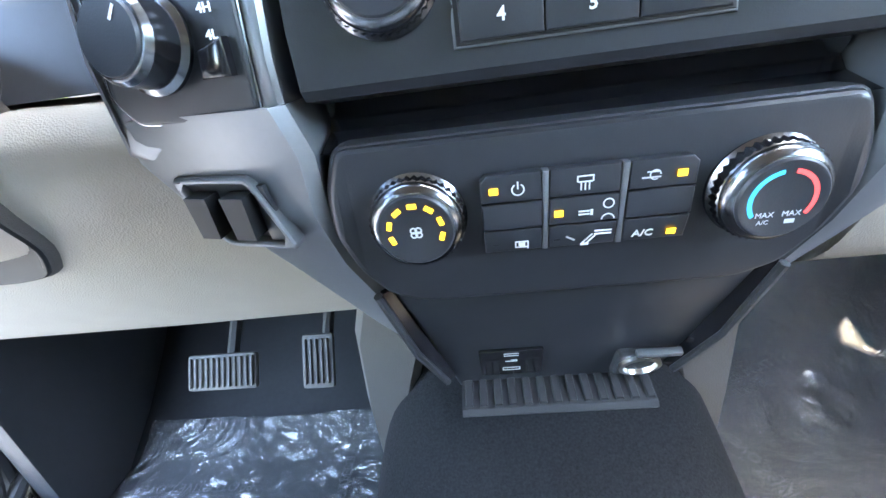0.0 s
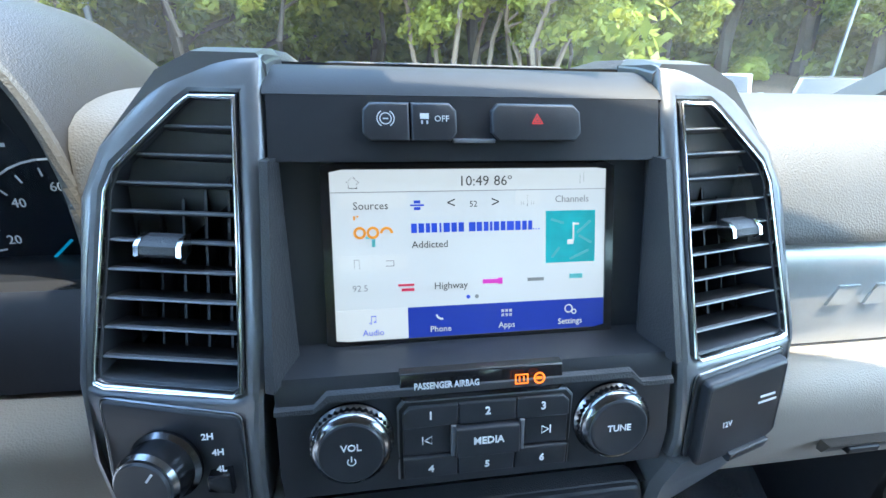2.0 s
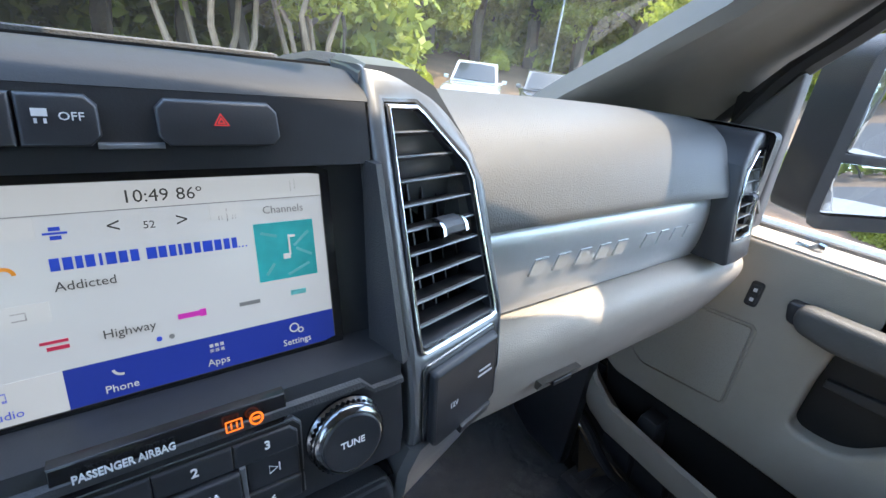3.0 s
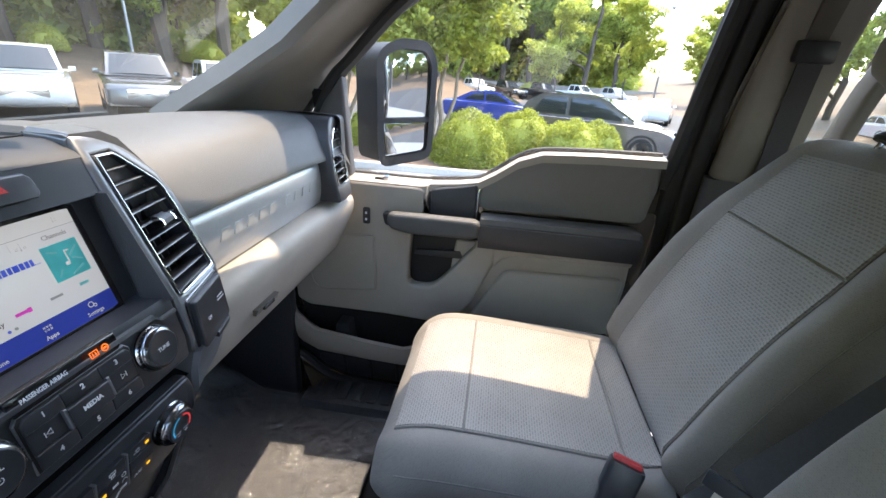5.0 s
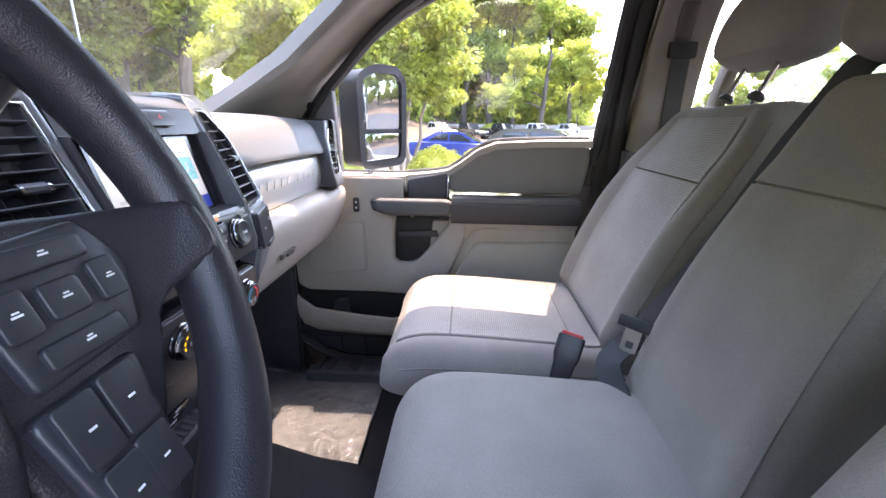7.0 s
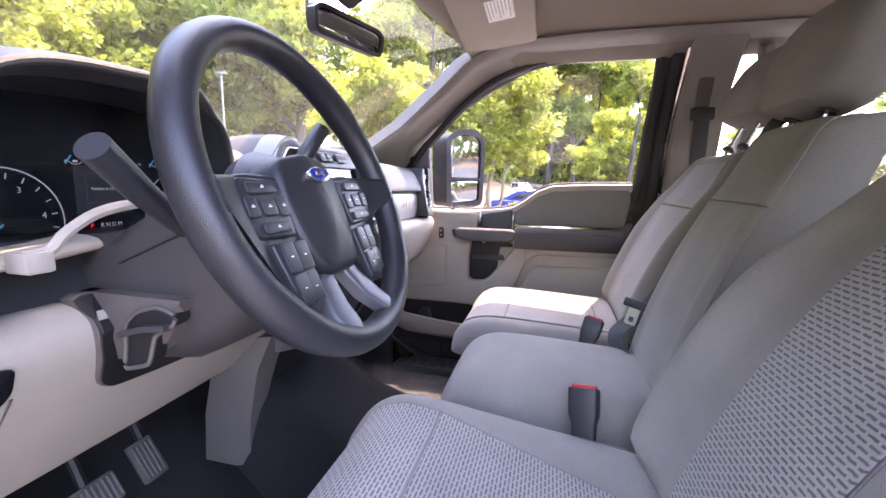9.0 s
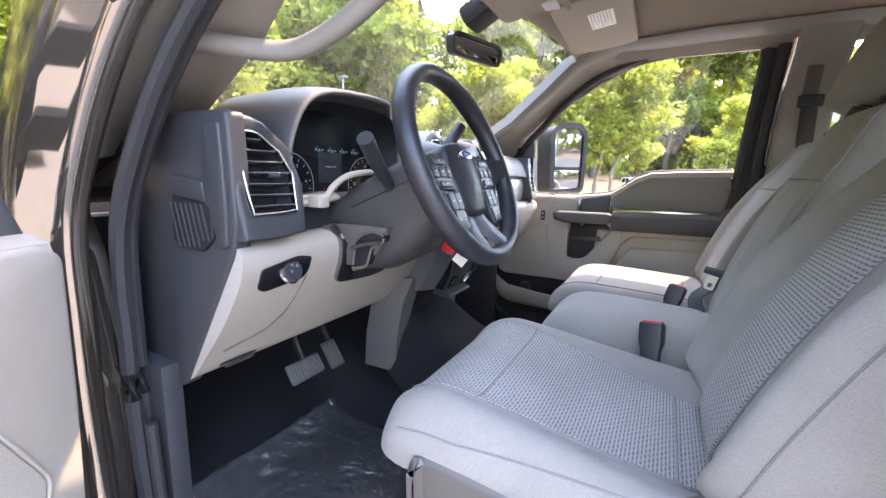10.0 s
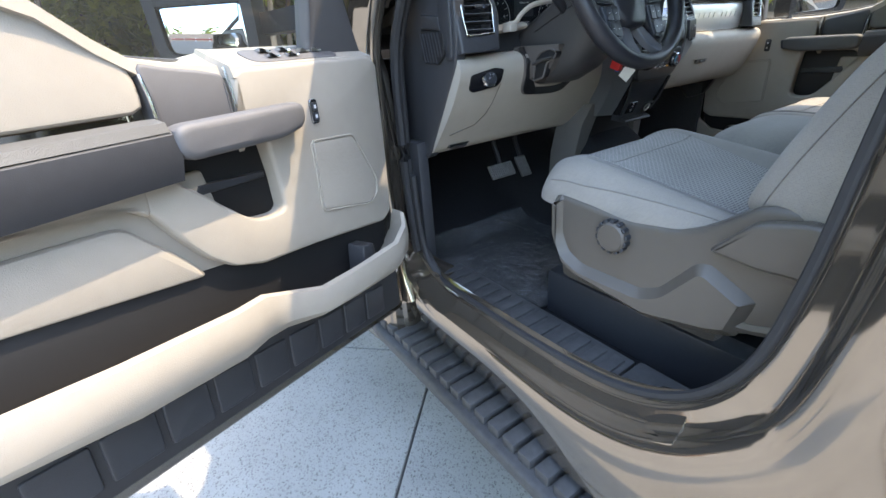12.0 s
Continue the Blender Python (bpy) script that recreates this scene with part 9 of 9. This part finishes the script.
def bush(sx, sy, sz, seed, label, mat_, name="bush", group="clipped bushes", n=1500, size=0.035):
    r = np.random.default_rng(seed)
    d = r.normal(size=(n, 3))
    d[:, 2] = np.abs(d[:, 2])
    d /= np.linalg.norm(d, axis=1)[:, None]
    lump = 1 + 0.06 * np.sin(d[:, 0] * 7 + seed) * np.cos(d[:, 1] * 6)
    cl = np.column_stack([d * np.array([sx, sy, sz]) * (lump * r.uniform(0.86, 1.0, n))[:, None], np.ones(n)])
    th = base(name, (0, 0, 0), label, "bush", group)
    me = leaves(cl, 16, size, 0.09, seed, 1.0)
    me.materials.append(mat_)
    ob = new("foliage", me)
    hang(ob, th)
    core = lathe([(0.001, 0), (0.86, 0), (0.9, 0.3), (0.8, 0.6), (0.5, 0.84), (0.001, 0.9)], Matrix.Diagonal((sx, sy, sz, 1)), 20)
    part("twigs", core, mat_, th)
    return th


b1 = bush(0.85, 0.85, 1.15, 3, "round clipped yellow-green bush in the planting bed", M_HEDGE, n=2600, size=0.024)
place(b1, at(9.7, 0.55, 0.1))
spread_copies(b1, [at(11.0, -0.65, 0.1, 1.0, 1.0), at(10.3, -1.75, 0.1, 2.0, 0.92), at(11.6, -2.6, 0.1, 3.0, 0.85), at(11.2, 3.3, 0.1, 3.0, 0.8)])
hd_ = bush(2.6, 1.3, 1.5, 5, "long yellow-green clipped hedge on the bank", M_HEDGE, "hedge", "clipped hedges", 2400, 0.06)
place(hd_, at(30.5, 21.5, bank_z(30.5, 21.5) + 0.2, 0.9))
spread_copies(hd_, [at(36, 18, bank_z(36, 18), 0.9, 1.0), at(24, 27, bank_z(24, 27), 0.8, 0.9), at(13, 22, bank_z(13, 22), 0.2, 0.8), at(58, -4, 0.4, 1.6, 1.0)])

# lamp posts
M_POST = mat("grey_galvanised_post", (0.30, 0.31, 0.32), 0.45, 0.6, vary=0.1, scale=20)
lp_ = base("lamp_post", (0, 0, 0), "tall slim grey car park lamp post", "lamp post", "lamp posts")
part("pole", tube([V(0, 0, 0), V(0, 0, 4), V(0, 0, 8)], [0.085, 0.075, 0.06], 12), M_POST, lp_)
part("foot", lathe([(0.001, 0), (0.26, 0), (0.26, 0.6), (0.24, 0.66), (0.001, 0.66)], None, 24), M_KERB, lp_)
part("lamp_head", moved(box(-0.16, 0.16, -0.32, 0.32, 7.95, 8.07, 0.03), Matrix.Identity(4)), M_POST, lp_)
place(lp_, at(-7.4, 13.7))
spread_copies(lp_, [at(40, -12.6, 0, 1.0, 1.0), at(22.5, 20.0, 0.2, 0.4, 1.0)])
solid("retaining_wall", box(62, 62.6, -40, 14, 0, 1.7, 0.04), mat("stone_block_wall", (0.30, 0.27, 0.24), 0.9, vary=0.25, scale=3, big=0.4, bump=0.6, bscale=8), "grey-brown block retaining wall behind the cars", "wall", "structure")
fence = base("red_fence", (0, 0, 0), "low red barrier with white posts across the car park", "fence")
M_BARR = mat("red_barrier_paint", (0.5, 0.05, 0.04), 0.5, vary=0.1)
part("rail", box(-8, 8, -0.05, 0.05, 0.5, 1.0, 0.02), M_BARR, fence)
for i in range(5):
    part("post", box(-7.5 + i * 3.7, -7.3 + i * 3.7, -0.1, 0.0, 0, 1.3, 0.02), M_WHITE, fence)
place(fence, at(-30, -18))

M_TYRE = mat("tyre_rubber", (0.018, 0.018, 0.018), 0.85, vary=0.15, scale=30, bump=0.3, bscale=120)
M_CARGLASS = mat("dark_car_glass", (0.02, 0.025, 0.03), 0.06, vary=0, spec=0.6)
M_LAMP = mat("clear_headlamp", (0.7, 0.72, 0.75), 0.1, 0.3, vary=0.1, scale=30)


def car(kind, color, label, group, metal=0.3):
    """A parked vehicle along its own y (nose at +y), about 4.5 m (car) or 5.8 m (pickup)."""
    paint = mat(f"paint_{color}", color, 0.25, metal, vary=0.03, scale=5, coat=1.0)
    th = base(kind, (0, 0, 0), label, {"pickup": "pickup truck", "hatchback": "car", "saloon": "car", "sport_utility": "car"}[kind], group)
    if kind == "pickup":
        L, Wd, wb, wr, gap = 5.8, 2.0, (1.85, -1.65), 0.40, 0.34
        body = [(-2.88, 0.62), (-2.9, 1.22), (-0.95, 1.25), (-0.92, 1.22), (1.15, 1.20), (2.2, 1.14), (2.72, 1.06), (2.86, 0.92), (2.9, 0.55), (2.75, 0.42), (-2.7, 0.48)]
        cab = [(-0.92, 1.20), (-0.78, 1.84), (-0.5, 1.92), (0.35, 1.92), (0.62, 1.86), (1.28, 1.20)]
        wins = [((-0.72, 1.30), (-0.62, 1.80), (-0.05, 1.82), (-0.05, 1.30)), ((0.03, 1.30), (0.03, 1.82), (0.50, 1.80), (0.98, 1.30))]
    elif kind in ("hatchback", "sport_utility"):
        L, Wd, wb, wr, gap = 4.4, 1.82, (1.35, -1.3), 0.34, 0.2
        body = [(-2.1, 0.55), (-2.15, 0.95), (-1.9, 1.05), (1.0, 0.98), (1.7, 0.92), (2.1, 0.78), (2.2, 0.5), (2.1, 0.28), (-2.0, 0.32)]
        cab = [(-2.0, 1.0), (-1.85, 1.35), (-1.45, 1.58), (-0.3, 1.62), (0.2, 1.55), (1.15, 0.96)]
        wins = [((-1.65, 1.08), (-1.4, 1.48), (-0.72, 1.52), (-0.72, 1.06)), ((-0.64, 1.06), (-0.64, 1.52), (0.15, 1.47), (0.85, 1.02))]
    else:
        L, Wd, wb, wr, gap = 4.7, 1.82, (1.4, -1.4), 0.33, 0.2
        body = [(-2.3, 0.5), (-2.35, 0.95), (-2.1, 1.02), (-1.5, 1.0), (0.9, 0.95), (1.8, 0.86), (2.25, 0.72), (2.35, 0.45), (2.2, 0.26), (-2.2, 0.3)]
        cab = [(-1.85, 1.0), (-1.05, 1.40), (-0.3, 1.45), (0.2, 1.38), (1.05, 0.93)]
        wins = [((-1.35, 1.05), (-0.9, 1.32), (-0.45, 1.36), (-0.45, 1.04)), ((-0.37, 1.04), (-0.37, 1.36), (0.12, 1.32), (0.75, 1.0))]
    w2 = Wd / 2
    bo = soft_poly(body, 0.12, 3)
    rings = [[V(x, y * ky, z * kz + (1 - kz) * 0.7) for y, z in bo] for x, ky, kz in ((-w2, 0.965, 0.86), (-w2 + 0.04, 0.985, 0.95), (-w2 + 0.14, 1, 1), (0, 1.01, 1.015), (w2 - 0.14, 1, 1), (w2 - 0.04, 0.985, 0.95), (w2, 0.965, 0.86))]
    part("body", loft(rings), paint, th)
    cb = soft_poly(cab, 0.1, 3)
    part("cabin", loft([[V(x * (1 - 0.22 * max(0, z - 1.0)), y, z) for y, z in cb] for x in (-w2 + 0.10, -w2 + 0.16, 0, w2 - 0.16, w2 - 0.10)]), paint, th)
    for sx in (-1, 1):
        for q in wins:
            part("side_window", slab(soft_poly(list(q), 0.04, 2), lambda y, z, w: V(sx * ((w2 - 0.098) * (1 - 0.22 * max(0, z - 1.0)) + w), y, z), 0.02, 0.004), M_CARGLASS, th, "dark side window")
        part("headlamp", slab(soft_poly([(w2 * 0.56, body[-4][1] * 0.78), (w2 * 0.94, body[-4][1] * 0.8), (w2 * 0.94, body[-4][1] * 1.02), (w2 * 0.56, body[-4][1] * 0.98)], 0.03, 2), lambda u, v, w: V(sx * u, L / 2 - 0.03 - 0.10 * (u / w2) ** 4 + w, v), 0.1, 0.02), M_LAMP, th, "clear headlamp")
        part("door_mirror", moved(box(-0.09, 0.09, -0.05, 0.05, -0.07, 0.07, 0.03), Matrix.Translation((sx * (w2 + 0.06), cab[-1][0] - 0.35, cab[-1][1] + 0.12))), paint, th)
    # windscreen and rear glass
    (y0, z0), (y1, z1) = cab[-1], cab[-2]
    d = V(0, y1 - y0, z1 - z0)
    nn = V(0, d.z, -d.y).normalized()
    part("windscreen", loft([[V(x * (w2 - 0.22) * (1 - 0.2 * f), y0 + d.y * f, z0 + d.z * f) + nn * o for x, o in ((-1, 0.02), (0, 0.05), (1, 0.02), (0, 0.0))] for f in (0.1, 0.5, 0.93)]), M_CARGLASS, th, "dark windscreen")
    fy = L / 2
    gz = body[-4][1] * 0.88
    part("grille", slab(rounded(-w2 * 0.52, w2 * 0.52, gz - 0.16, gz + 0.12, 0.04, 3), lambda u, v, w: V(u, fy + 0.0 + w, v), 0.08, 0.02), M_CHROME if kind == "pickup" else M_DEEP, th)
    part("bumper", slab(rounded(-w2 * 0.96, w2 * 0.96, 0.36 + gap * 0.3, 0.56 + gap * 0.3, 0.05, 3), lambda u, v, w: V(u, fy + 0.03 - 0.12 * (u / w2) ** 4 + w, v), 0.15, 0.04), M_STEEL if kind == "pickup" else paint, th)
    for sx in (-1, 1):
        for wy in wb:
            tm_ = facing((sx * (w2 - 0.11), wy, wr), (sx, 0, 0))
            ty = part("wheel", lathe([(wr * 0.62, -0.11), (wr * 0.9, -0.12), (wr, -0.09), (wr, 0.09), (wr * 0.9, 0.12), (wr * 0.64, 0.115)], tm_, 28), M_TYRE, th, "black tyre")
            part("rim", lathe([(wr * 0.64, 0.115), (wr * 0.6, 0.10), (wr * 0.5, 0.06), (wr * 0.15, 0.085), (0.001, 0.09)], tm_, 20), M_STEEL, ty, "bright alloy rim")
            part("wheel_arch", lathe([(wr * 1.18, 0.055), (wr * 1.18, 0.118), (wr * 1.02, 0.118), (wr * 1.02, 0.055)], tm_, 28), M_DEEP, th)
    return th


def nose_to(x, y, tx, ty):
    return math.atan2(ty - y, tx - x) - math.pi / 2


place(car("pickup", (0.10, 0.10, 0.105), "dark grey pickup truck parked facing this way", "parked vehicles"), at(14.3, 12.8, 0, nose_to(14.3, 12.8, 0.6, -1.5), 1.06))
place(car("pickup", (0.75, 0.76, 0.77), "white pickup truck parked facing this way", "parked vehicles", 0.0), at(15.6, 10.4, 0, nose_to(15.6, 10.4, 1.9, -4), 1.0))
silver_p = place(car("pickup", (0.52, 0.54, 0.56), "silver pickup truck parked facing this way", "parked vehicles"), at(12.1, 14.6, 0, nose_to(12.1, 14.6, -1.4, 0.4), 1.08))
white_p = place(car("pickup", (0.78, 0.78, 0.77), "white pickup truck parked by the wall", "parked vehicles", 0.0), at(52, 3.5, 0.0, nose_to(52, 3.5, 40, -6)))
black_p = place(car("pickup", (0.02, 0.02, 0.022), "black pickup truck parked by the wall", "parked vehicles"), at(53, -0.2, 0.0, nose_to(53, -0.2, 41, -9)))
place(car("saloon", (0.03, 0.06, 0.32), "blue saloon car parked side on", "parked vehicles"), at(20.4, 0.2, 0, radians(172)))
place(car("hatchback", (0.11, 0.10, 0.10), "dark grey hatchback parked side on", "parked vehicles"), at(13.6, -2.9, 0, radians(163), 1.05))
white_c = place(car("saloon", (0.74, 0.75, 0.76), "white saloon car parked beyond the hatchback", "parked vehicles", 0.0), at(21, -5.6, 0, radians(-110)))
red_c = place(car("saloon", (0.42, 0.03, 0.03), "red saloon car parked in the row", "parked vehicles"), at(26, -13.5, 0, radians(-115)))
spread_copies(white_p, [at(54, -8.5, 0, nose_to(54, -8.5, 44, -18)), at(8.5, 22.5, 0.0, nose_to(8.5, 22.5, 2, 8)), at(27.5, 13.5, 0, nose_to(27.5, 13.5, 14, 4))])
spread_copies(black_p, [at(53.5, -4.2, 0, nose_to(53.5, -4.2, 42, -14)), at(12.4, 21.8, 0.0, nose_to(12.4, 21.8, 4, 8))])
spread_copies(silver_p, [at(55, -12.5, 0, nose_to(55, -12.5, 44, -22))])
spread_copies(white_c, [at(29, -9.5, 0, radians(-112)), at(34, -17, 0, radians(-112)), at(-12, -26, 0, radians(20)), at(-17, -28, 0, radians(20)), at(27, -21, 0, radians(-100))])
spread_copies(red_c, [at(30, -17.5, 0, radians(-115)), at(-22, -30, 0, radians(20))])


# ---- overhead: sun visor, console, mirror ----
vis = base("sun_visor", (0.40, -0.05, 2.22), "grey cloth sun visor folded up, with a white label", "sun visor", "sun visors")
M_VM = lambda u, v, w: V(0.46 + u, 0.03 - v, 2.258 + 0.15 * v - 0.10 * u - w)
part("visor_board", slab(resample(soft_poly([(-0.225, -0.05), (0.17, -0.05), (0.20, 0.03), (0.21, 0.195), (-0.19, 0.195), (-0.225, 0.15)], 0.025, 4), 60), M_VM, 0.018, 0.007), M_LINER, vis)
part("label", slab([(-0.12, 0.055), (0.0, 0.055), (0.0, 0.135), (-0.12, 0.135)], lambda u, v, w: M_VM(u, v, w + 0.0012), 0.001, 0.0003), M_PAPER, vis, "white printed label")
for i in range(7):
    part("printed_line", slab([(-0.112, 0.062 + i * 0.010), (-0.012 - 0.02 * (i % 3), 0.062 + i * 0.010), (-0.012 - 0.02 * (i % 3), 0.0645 + i * 0.010), (-0.112, 0.0645 + i * 0.010)], lambda u, v, w: M_VM(u, v, w + 0.0017), 0.001, 0.0001), M_SCRGREY, vis)
part("pivot_rod", tube([M_VM(-0.20, 0.012, 0.0), M_VM(-0.26, 0.012, 0.004)], 0.006, 8), M_PILLAR, vis)
part("pivot_clip", moved(box(-0.022, 0.022, -0.014, 0.014, -0.012, 0.012, 0.005), Matrix.Translation(M_VM(-0.27, 0.012, 0.002))), M_PILLAR, vis)
vd = base("sun_visor", (-0.42, -0.05, 2.22), "grey cloth driver's sun visor folded up", "sun visor", "sun visors")
M_VD = lambda u, v, w: V(-0.42 + u, 0.03 - v, 2.258 + 0.15 * v + 0.10 * u - w)
part("visor_board", slab(resample(soft_poly([(-0.17, -0.05), (0.225, -0.05), (0.225, 0.15), (0.19, 0.195), (-0.21, 0.195), (-0.20, 0.03)], 0.025, 4), 60), M_VD, 0.018, 0.007), M_LINER, vd)
oc = base("overhead_console", (0.02, -0.05, 2.25), "grey overhead console with map lamps and switches", "console")
rings = []
for y, w_, h_ in ((0.20, 0.085, 0.012), (0.17, 0.105, 0.045), (0.08, 0.115, 0.06), (-0.05, 0.12, 0.055), (-0.16, 0.115, 0.04), (-0.20, 0.10, 0.01)):
    zt = roof_z(0, y) - 0.005
    rings.append([V(0.02 + w_, y, zt), V(0.02 + w_ * 0.92, y, zt - h_ * 0.8), V(0.02 + w_ * 0.6, y, zt - h_), V(0.02, y, zt - h_ * 1.04), V(0.02 - w_ * 0.6, y, zt - h_), V(0.02 - w_ * 0.92, y, zt - h_ * 0.8), V(0.02 - w_, y, zt)])
part("console_body", loft(rings), M_LINER, oc)
for sx in (-1, 1):
    part("map_lamp", moved(box(-0.03, 0.03, -0.022, 0.022, -0.006, 0.004, 0.005), Matrix.Translation((0.02 + sx * 0.055, 0.03, roof_z(0, 0.03) - 0.068))), M_GREYPRINT, oc, "pale map lamp lens")
for i in range(4):
    part("switch", moved(box(-0.012, 0.012, -0.009, 0.009, -0.005, 0.004, 0.003), Matrix.Translation((-0.035 + i * 0.036, -0.03, roof_z(0, -0.03) - 0.064))), M_BLACK, oc)
part("dark_scoop", moved(box(-0.05, 0.05, -0.05, 0.05, -0.03, 0.03, 0.018), Matrix.Translation((0.0, 0.215, 2.215)) @ Matrix.Rotation(radians(-28), 4, "X")), M_DEEP, oc)
rm = base("rear_view_mirror", (0.08, 0.27, 2.14), "black framed rear view mirror on the windshield", "mirror")
MM = facing((0.085, 0.255, 2.135), (-0.28, -1, -0.10))
mp_ = resample(soft_poly([(-0.125, 0.022), (-0.115, -0.030), (0.115, -0.030), (0.125, 0.022), (0.10, 0.034), (-0.10, 0.034)], 0.016, 4), 56)
part("housing", slab(mp_, lambda u, v, w: MM @ V(u, v, w), 0.03, 0.008, hole=inset(mp_, 0.006), hole_depth=0.006), M_BLACK, rm)
part("housing_back", slab(inset(mp_, 0.002), lambda u, v, w: MM @ V(u, v, w - 0.008), 0.022, 0.004), M_BLACK, rm)
part("mirror_glass", slab(inset(mp_, 0.006), lambda u, v, w: MM @ V(u, v, w - 0.004), 0.002, 0.0006), M_MIRROR, rm, "mirror glass")
part("stem", tube([V(0.085, 0.285, 2.145), V(0.06, 0.32, 2.17), V(0.04, 0.345, 2.19)], 0.010, 10), M_BLACK, rm)

# ---- floor mats under clear film ----
def film_mat(name, gloss, milk):
    """Clear crinkled plastic: see-through, with a sharp gloss and a little milkiness."""
    m = bpy.data.materials.new(name)
    m.use_nodes = True
    n, l = m.node_tree.nodes, m.node_tree.links
    n.remove(n["Principled BSDF"])
    tr, gl, di, x1, x2 = n.new("ShaderNodeBsdfTransparent"), n.new("ShaderNodeBsdfGlossy"), n.new("ShaderNodeBsdfDiffuse"), n.new("ShaderNodeMixShader"), n.new("ShaderNodeMixShader")
    gl.inputs["Roughness"].default_value = 0.07
    di.inputs[0].default_value = (0.75, 0.77, 0.8, 1)
    co, no, cr = n.new("ShaderNodeTexCoord"), n.new("ShaderNodeTexNoise"), n.new("ShaderNodeMapRange")
    no.inputs["Scale"].default_value, no.inputs["Detail"].default_value, no.inputs["Distortion"].default_value = 13.0, 3.0, 2.0
    l.new(co.outputs["Object"], no.inputs[0])
    bp = n.new("ShaderNodeBump")
    bp.inputs["Strength"].default_value, bp.inputs["Distance"].default_value = 1.0, 0.045
    l.new(no.outputs[0], bp.inputs["Height"])
    l.new(bp.outputs[0], gl.inputs["Normal"])
    cr.inputs["From Min"].default_value, cr.inputs["From Max"].default_value = 0.3, 0.75
    cr.inputs["To Min"].default_value, cr.inputs["To Max"].default_value = milk * 0.5, milk * 1.5
    l.new(no.outputs[0], cr.inputs[0])
    l.new(cr.outputs[0], x1.inputs[0])
    l.new(tr.outputs[0], x1.inputs[1])
    l.new(di.outputs[0], x1.inputs[2])
    lw, pw, ma = n.new("ShaderNodeLayerWeight"), n.new("ShaderNodeMath"), n.new("ShaderNodeMath")
    lw.inputs["Blend"].default_value = 0.5
    pw.operation, pw.inputs[1].default_value = "POWER", 3.0
    ma.operation, ma.inputs[1].default_value, ma.inputs[2].default_value = "MULTIPLY_ADD", 0.32, gloss
    l.new(bp.outputs[0], lw.inputs["Normal"])
    l.new(lw.outputs["Facing"], pw.inputs[0])
    l.new(pw.outputs[0], ma.inputs[0])
    l.new(ma.outputs[0], x2.inputs[0])
    l.new(x1.outputs[0], x2.inputs[1])
    l.new(gl.outputs[0], x2.inputs[2])
    l.new(x2.outputs[0], n["Material Output"].inputs[0])
    return m


M_FILM = film_mat("clear_crinkled_film", 0.07, 0.028)
# same film for the passenger floor, whitened so that it looks sunlit
M_FILM_SUNLIT = film_mat("sunlit_crinkled_film", 0.06, 0.10)
M_INK = mat("dark_film_print", (0.02, 0.021, 0.025), 0.6, vary=0.05)


def film(name, x0, x1, y0, y1, label, seed, turn, sheet):
    r = random.Random(seed)
    th = base(name, ((x0 + x1) / 2, (y0 + y1) / 2, 0.94), label, "protective film", "protective floor films")
    zf = lambda x, y: 0.948 + (min(0.5, max(0, y - 0.55) ** 1.25 * 1.05) if y > 0.55 else 0)
    bm = bmesh.new()
    nx_, ny_ = 34, 34
    rows = []
    for j in range(ny_ + 1):
        row = []
        for i in range(nx_ + 1):
            x, y = x0 + (x1 - x0) * i / nx_, y0 + (y1 - y0) * j / ny_
            row.append(bm.verts.new((x, y, zf(x, y) + 0.004 + 0.007 * noise.noise((x * 9, y * 9, seed)) + 0.004 * abs(noise.noise((x * 22, y * 22, seed + 4))))))
        rows.append(row)
    for a, b in zip(rows, rows[1:]):
        for i in range(nx_):
            bm.faces.new((a[i], a[i + 1], b[i + 1], b[i]))
    sh = part("film_sheet", bm, sheet, th, "crinkled clear plastic sheet", 60)
    sh.visible_shadow = False
    part("carpet_mat", loft([[V(x, y, zf(x, y) + dz) for x, dz in ((x0 + 0.02, -0.012), (x0 + 0.02, -0.004), (x1 - 0.02, -0.004), (x1 - 0.02, -0.012))] for y in [y0 + (y1 - y0) * k / 10 for k in range(11)]]), M_MAT, th, "charcoal carpet mat")
    for k in range(3):
        for q in range(2):
            cx, cy = x0 + (x1 - x0) * (0.26 + 0.5 * q), y0 + (y1 - y0) * (0.18 + 0.3 * k)
            for li, tx in enumerate(("PROTECTIVE COVER", "DEALER MUST", "REMOVE")):
                m = Matrix.Translation((cx, cy - li * 0.034, zf(cx, cy) + 0.002)) @ Matrix.Rotation(turn + (0.5 * math.pi if (k + q) % 2 else 0), 4, "Z")
                part("film_print", text_mesh(tx, 0.026, m, 0.0002), M_INK, th)
    return th


film("floor_film", -0.78, -0.20, 0.06, 0.625, "clear printed protective film over the driver's floor mat", 2, math.pi, M_FILM)
film("floor_film", 0.24, 0.80, 0.12, 0.82, "clear printed protective film over the passenger's floor mat", 5, 0.35, M_FILM_SUNLIT)
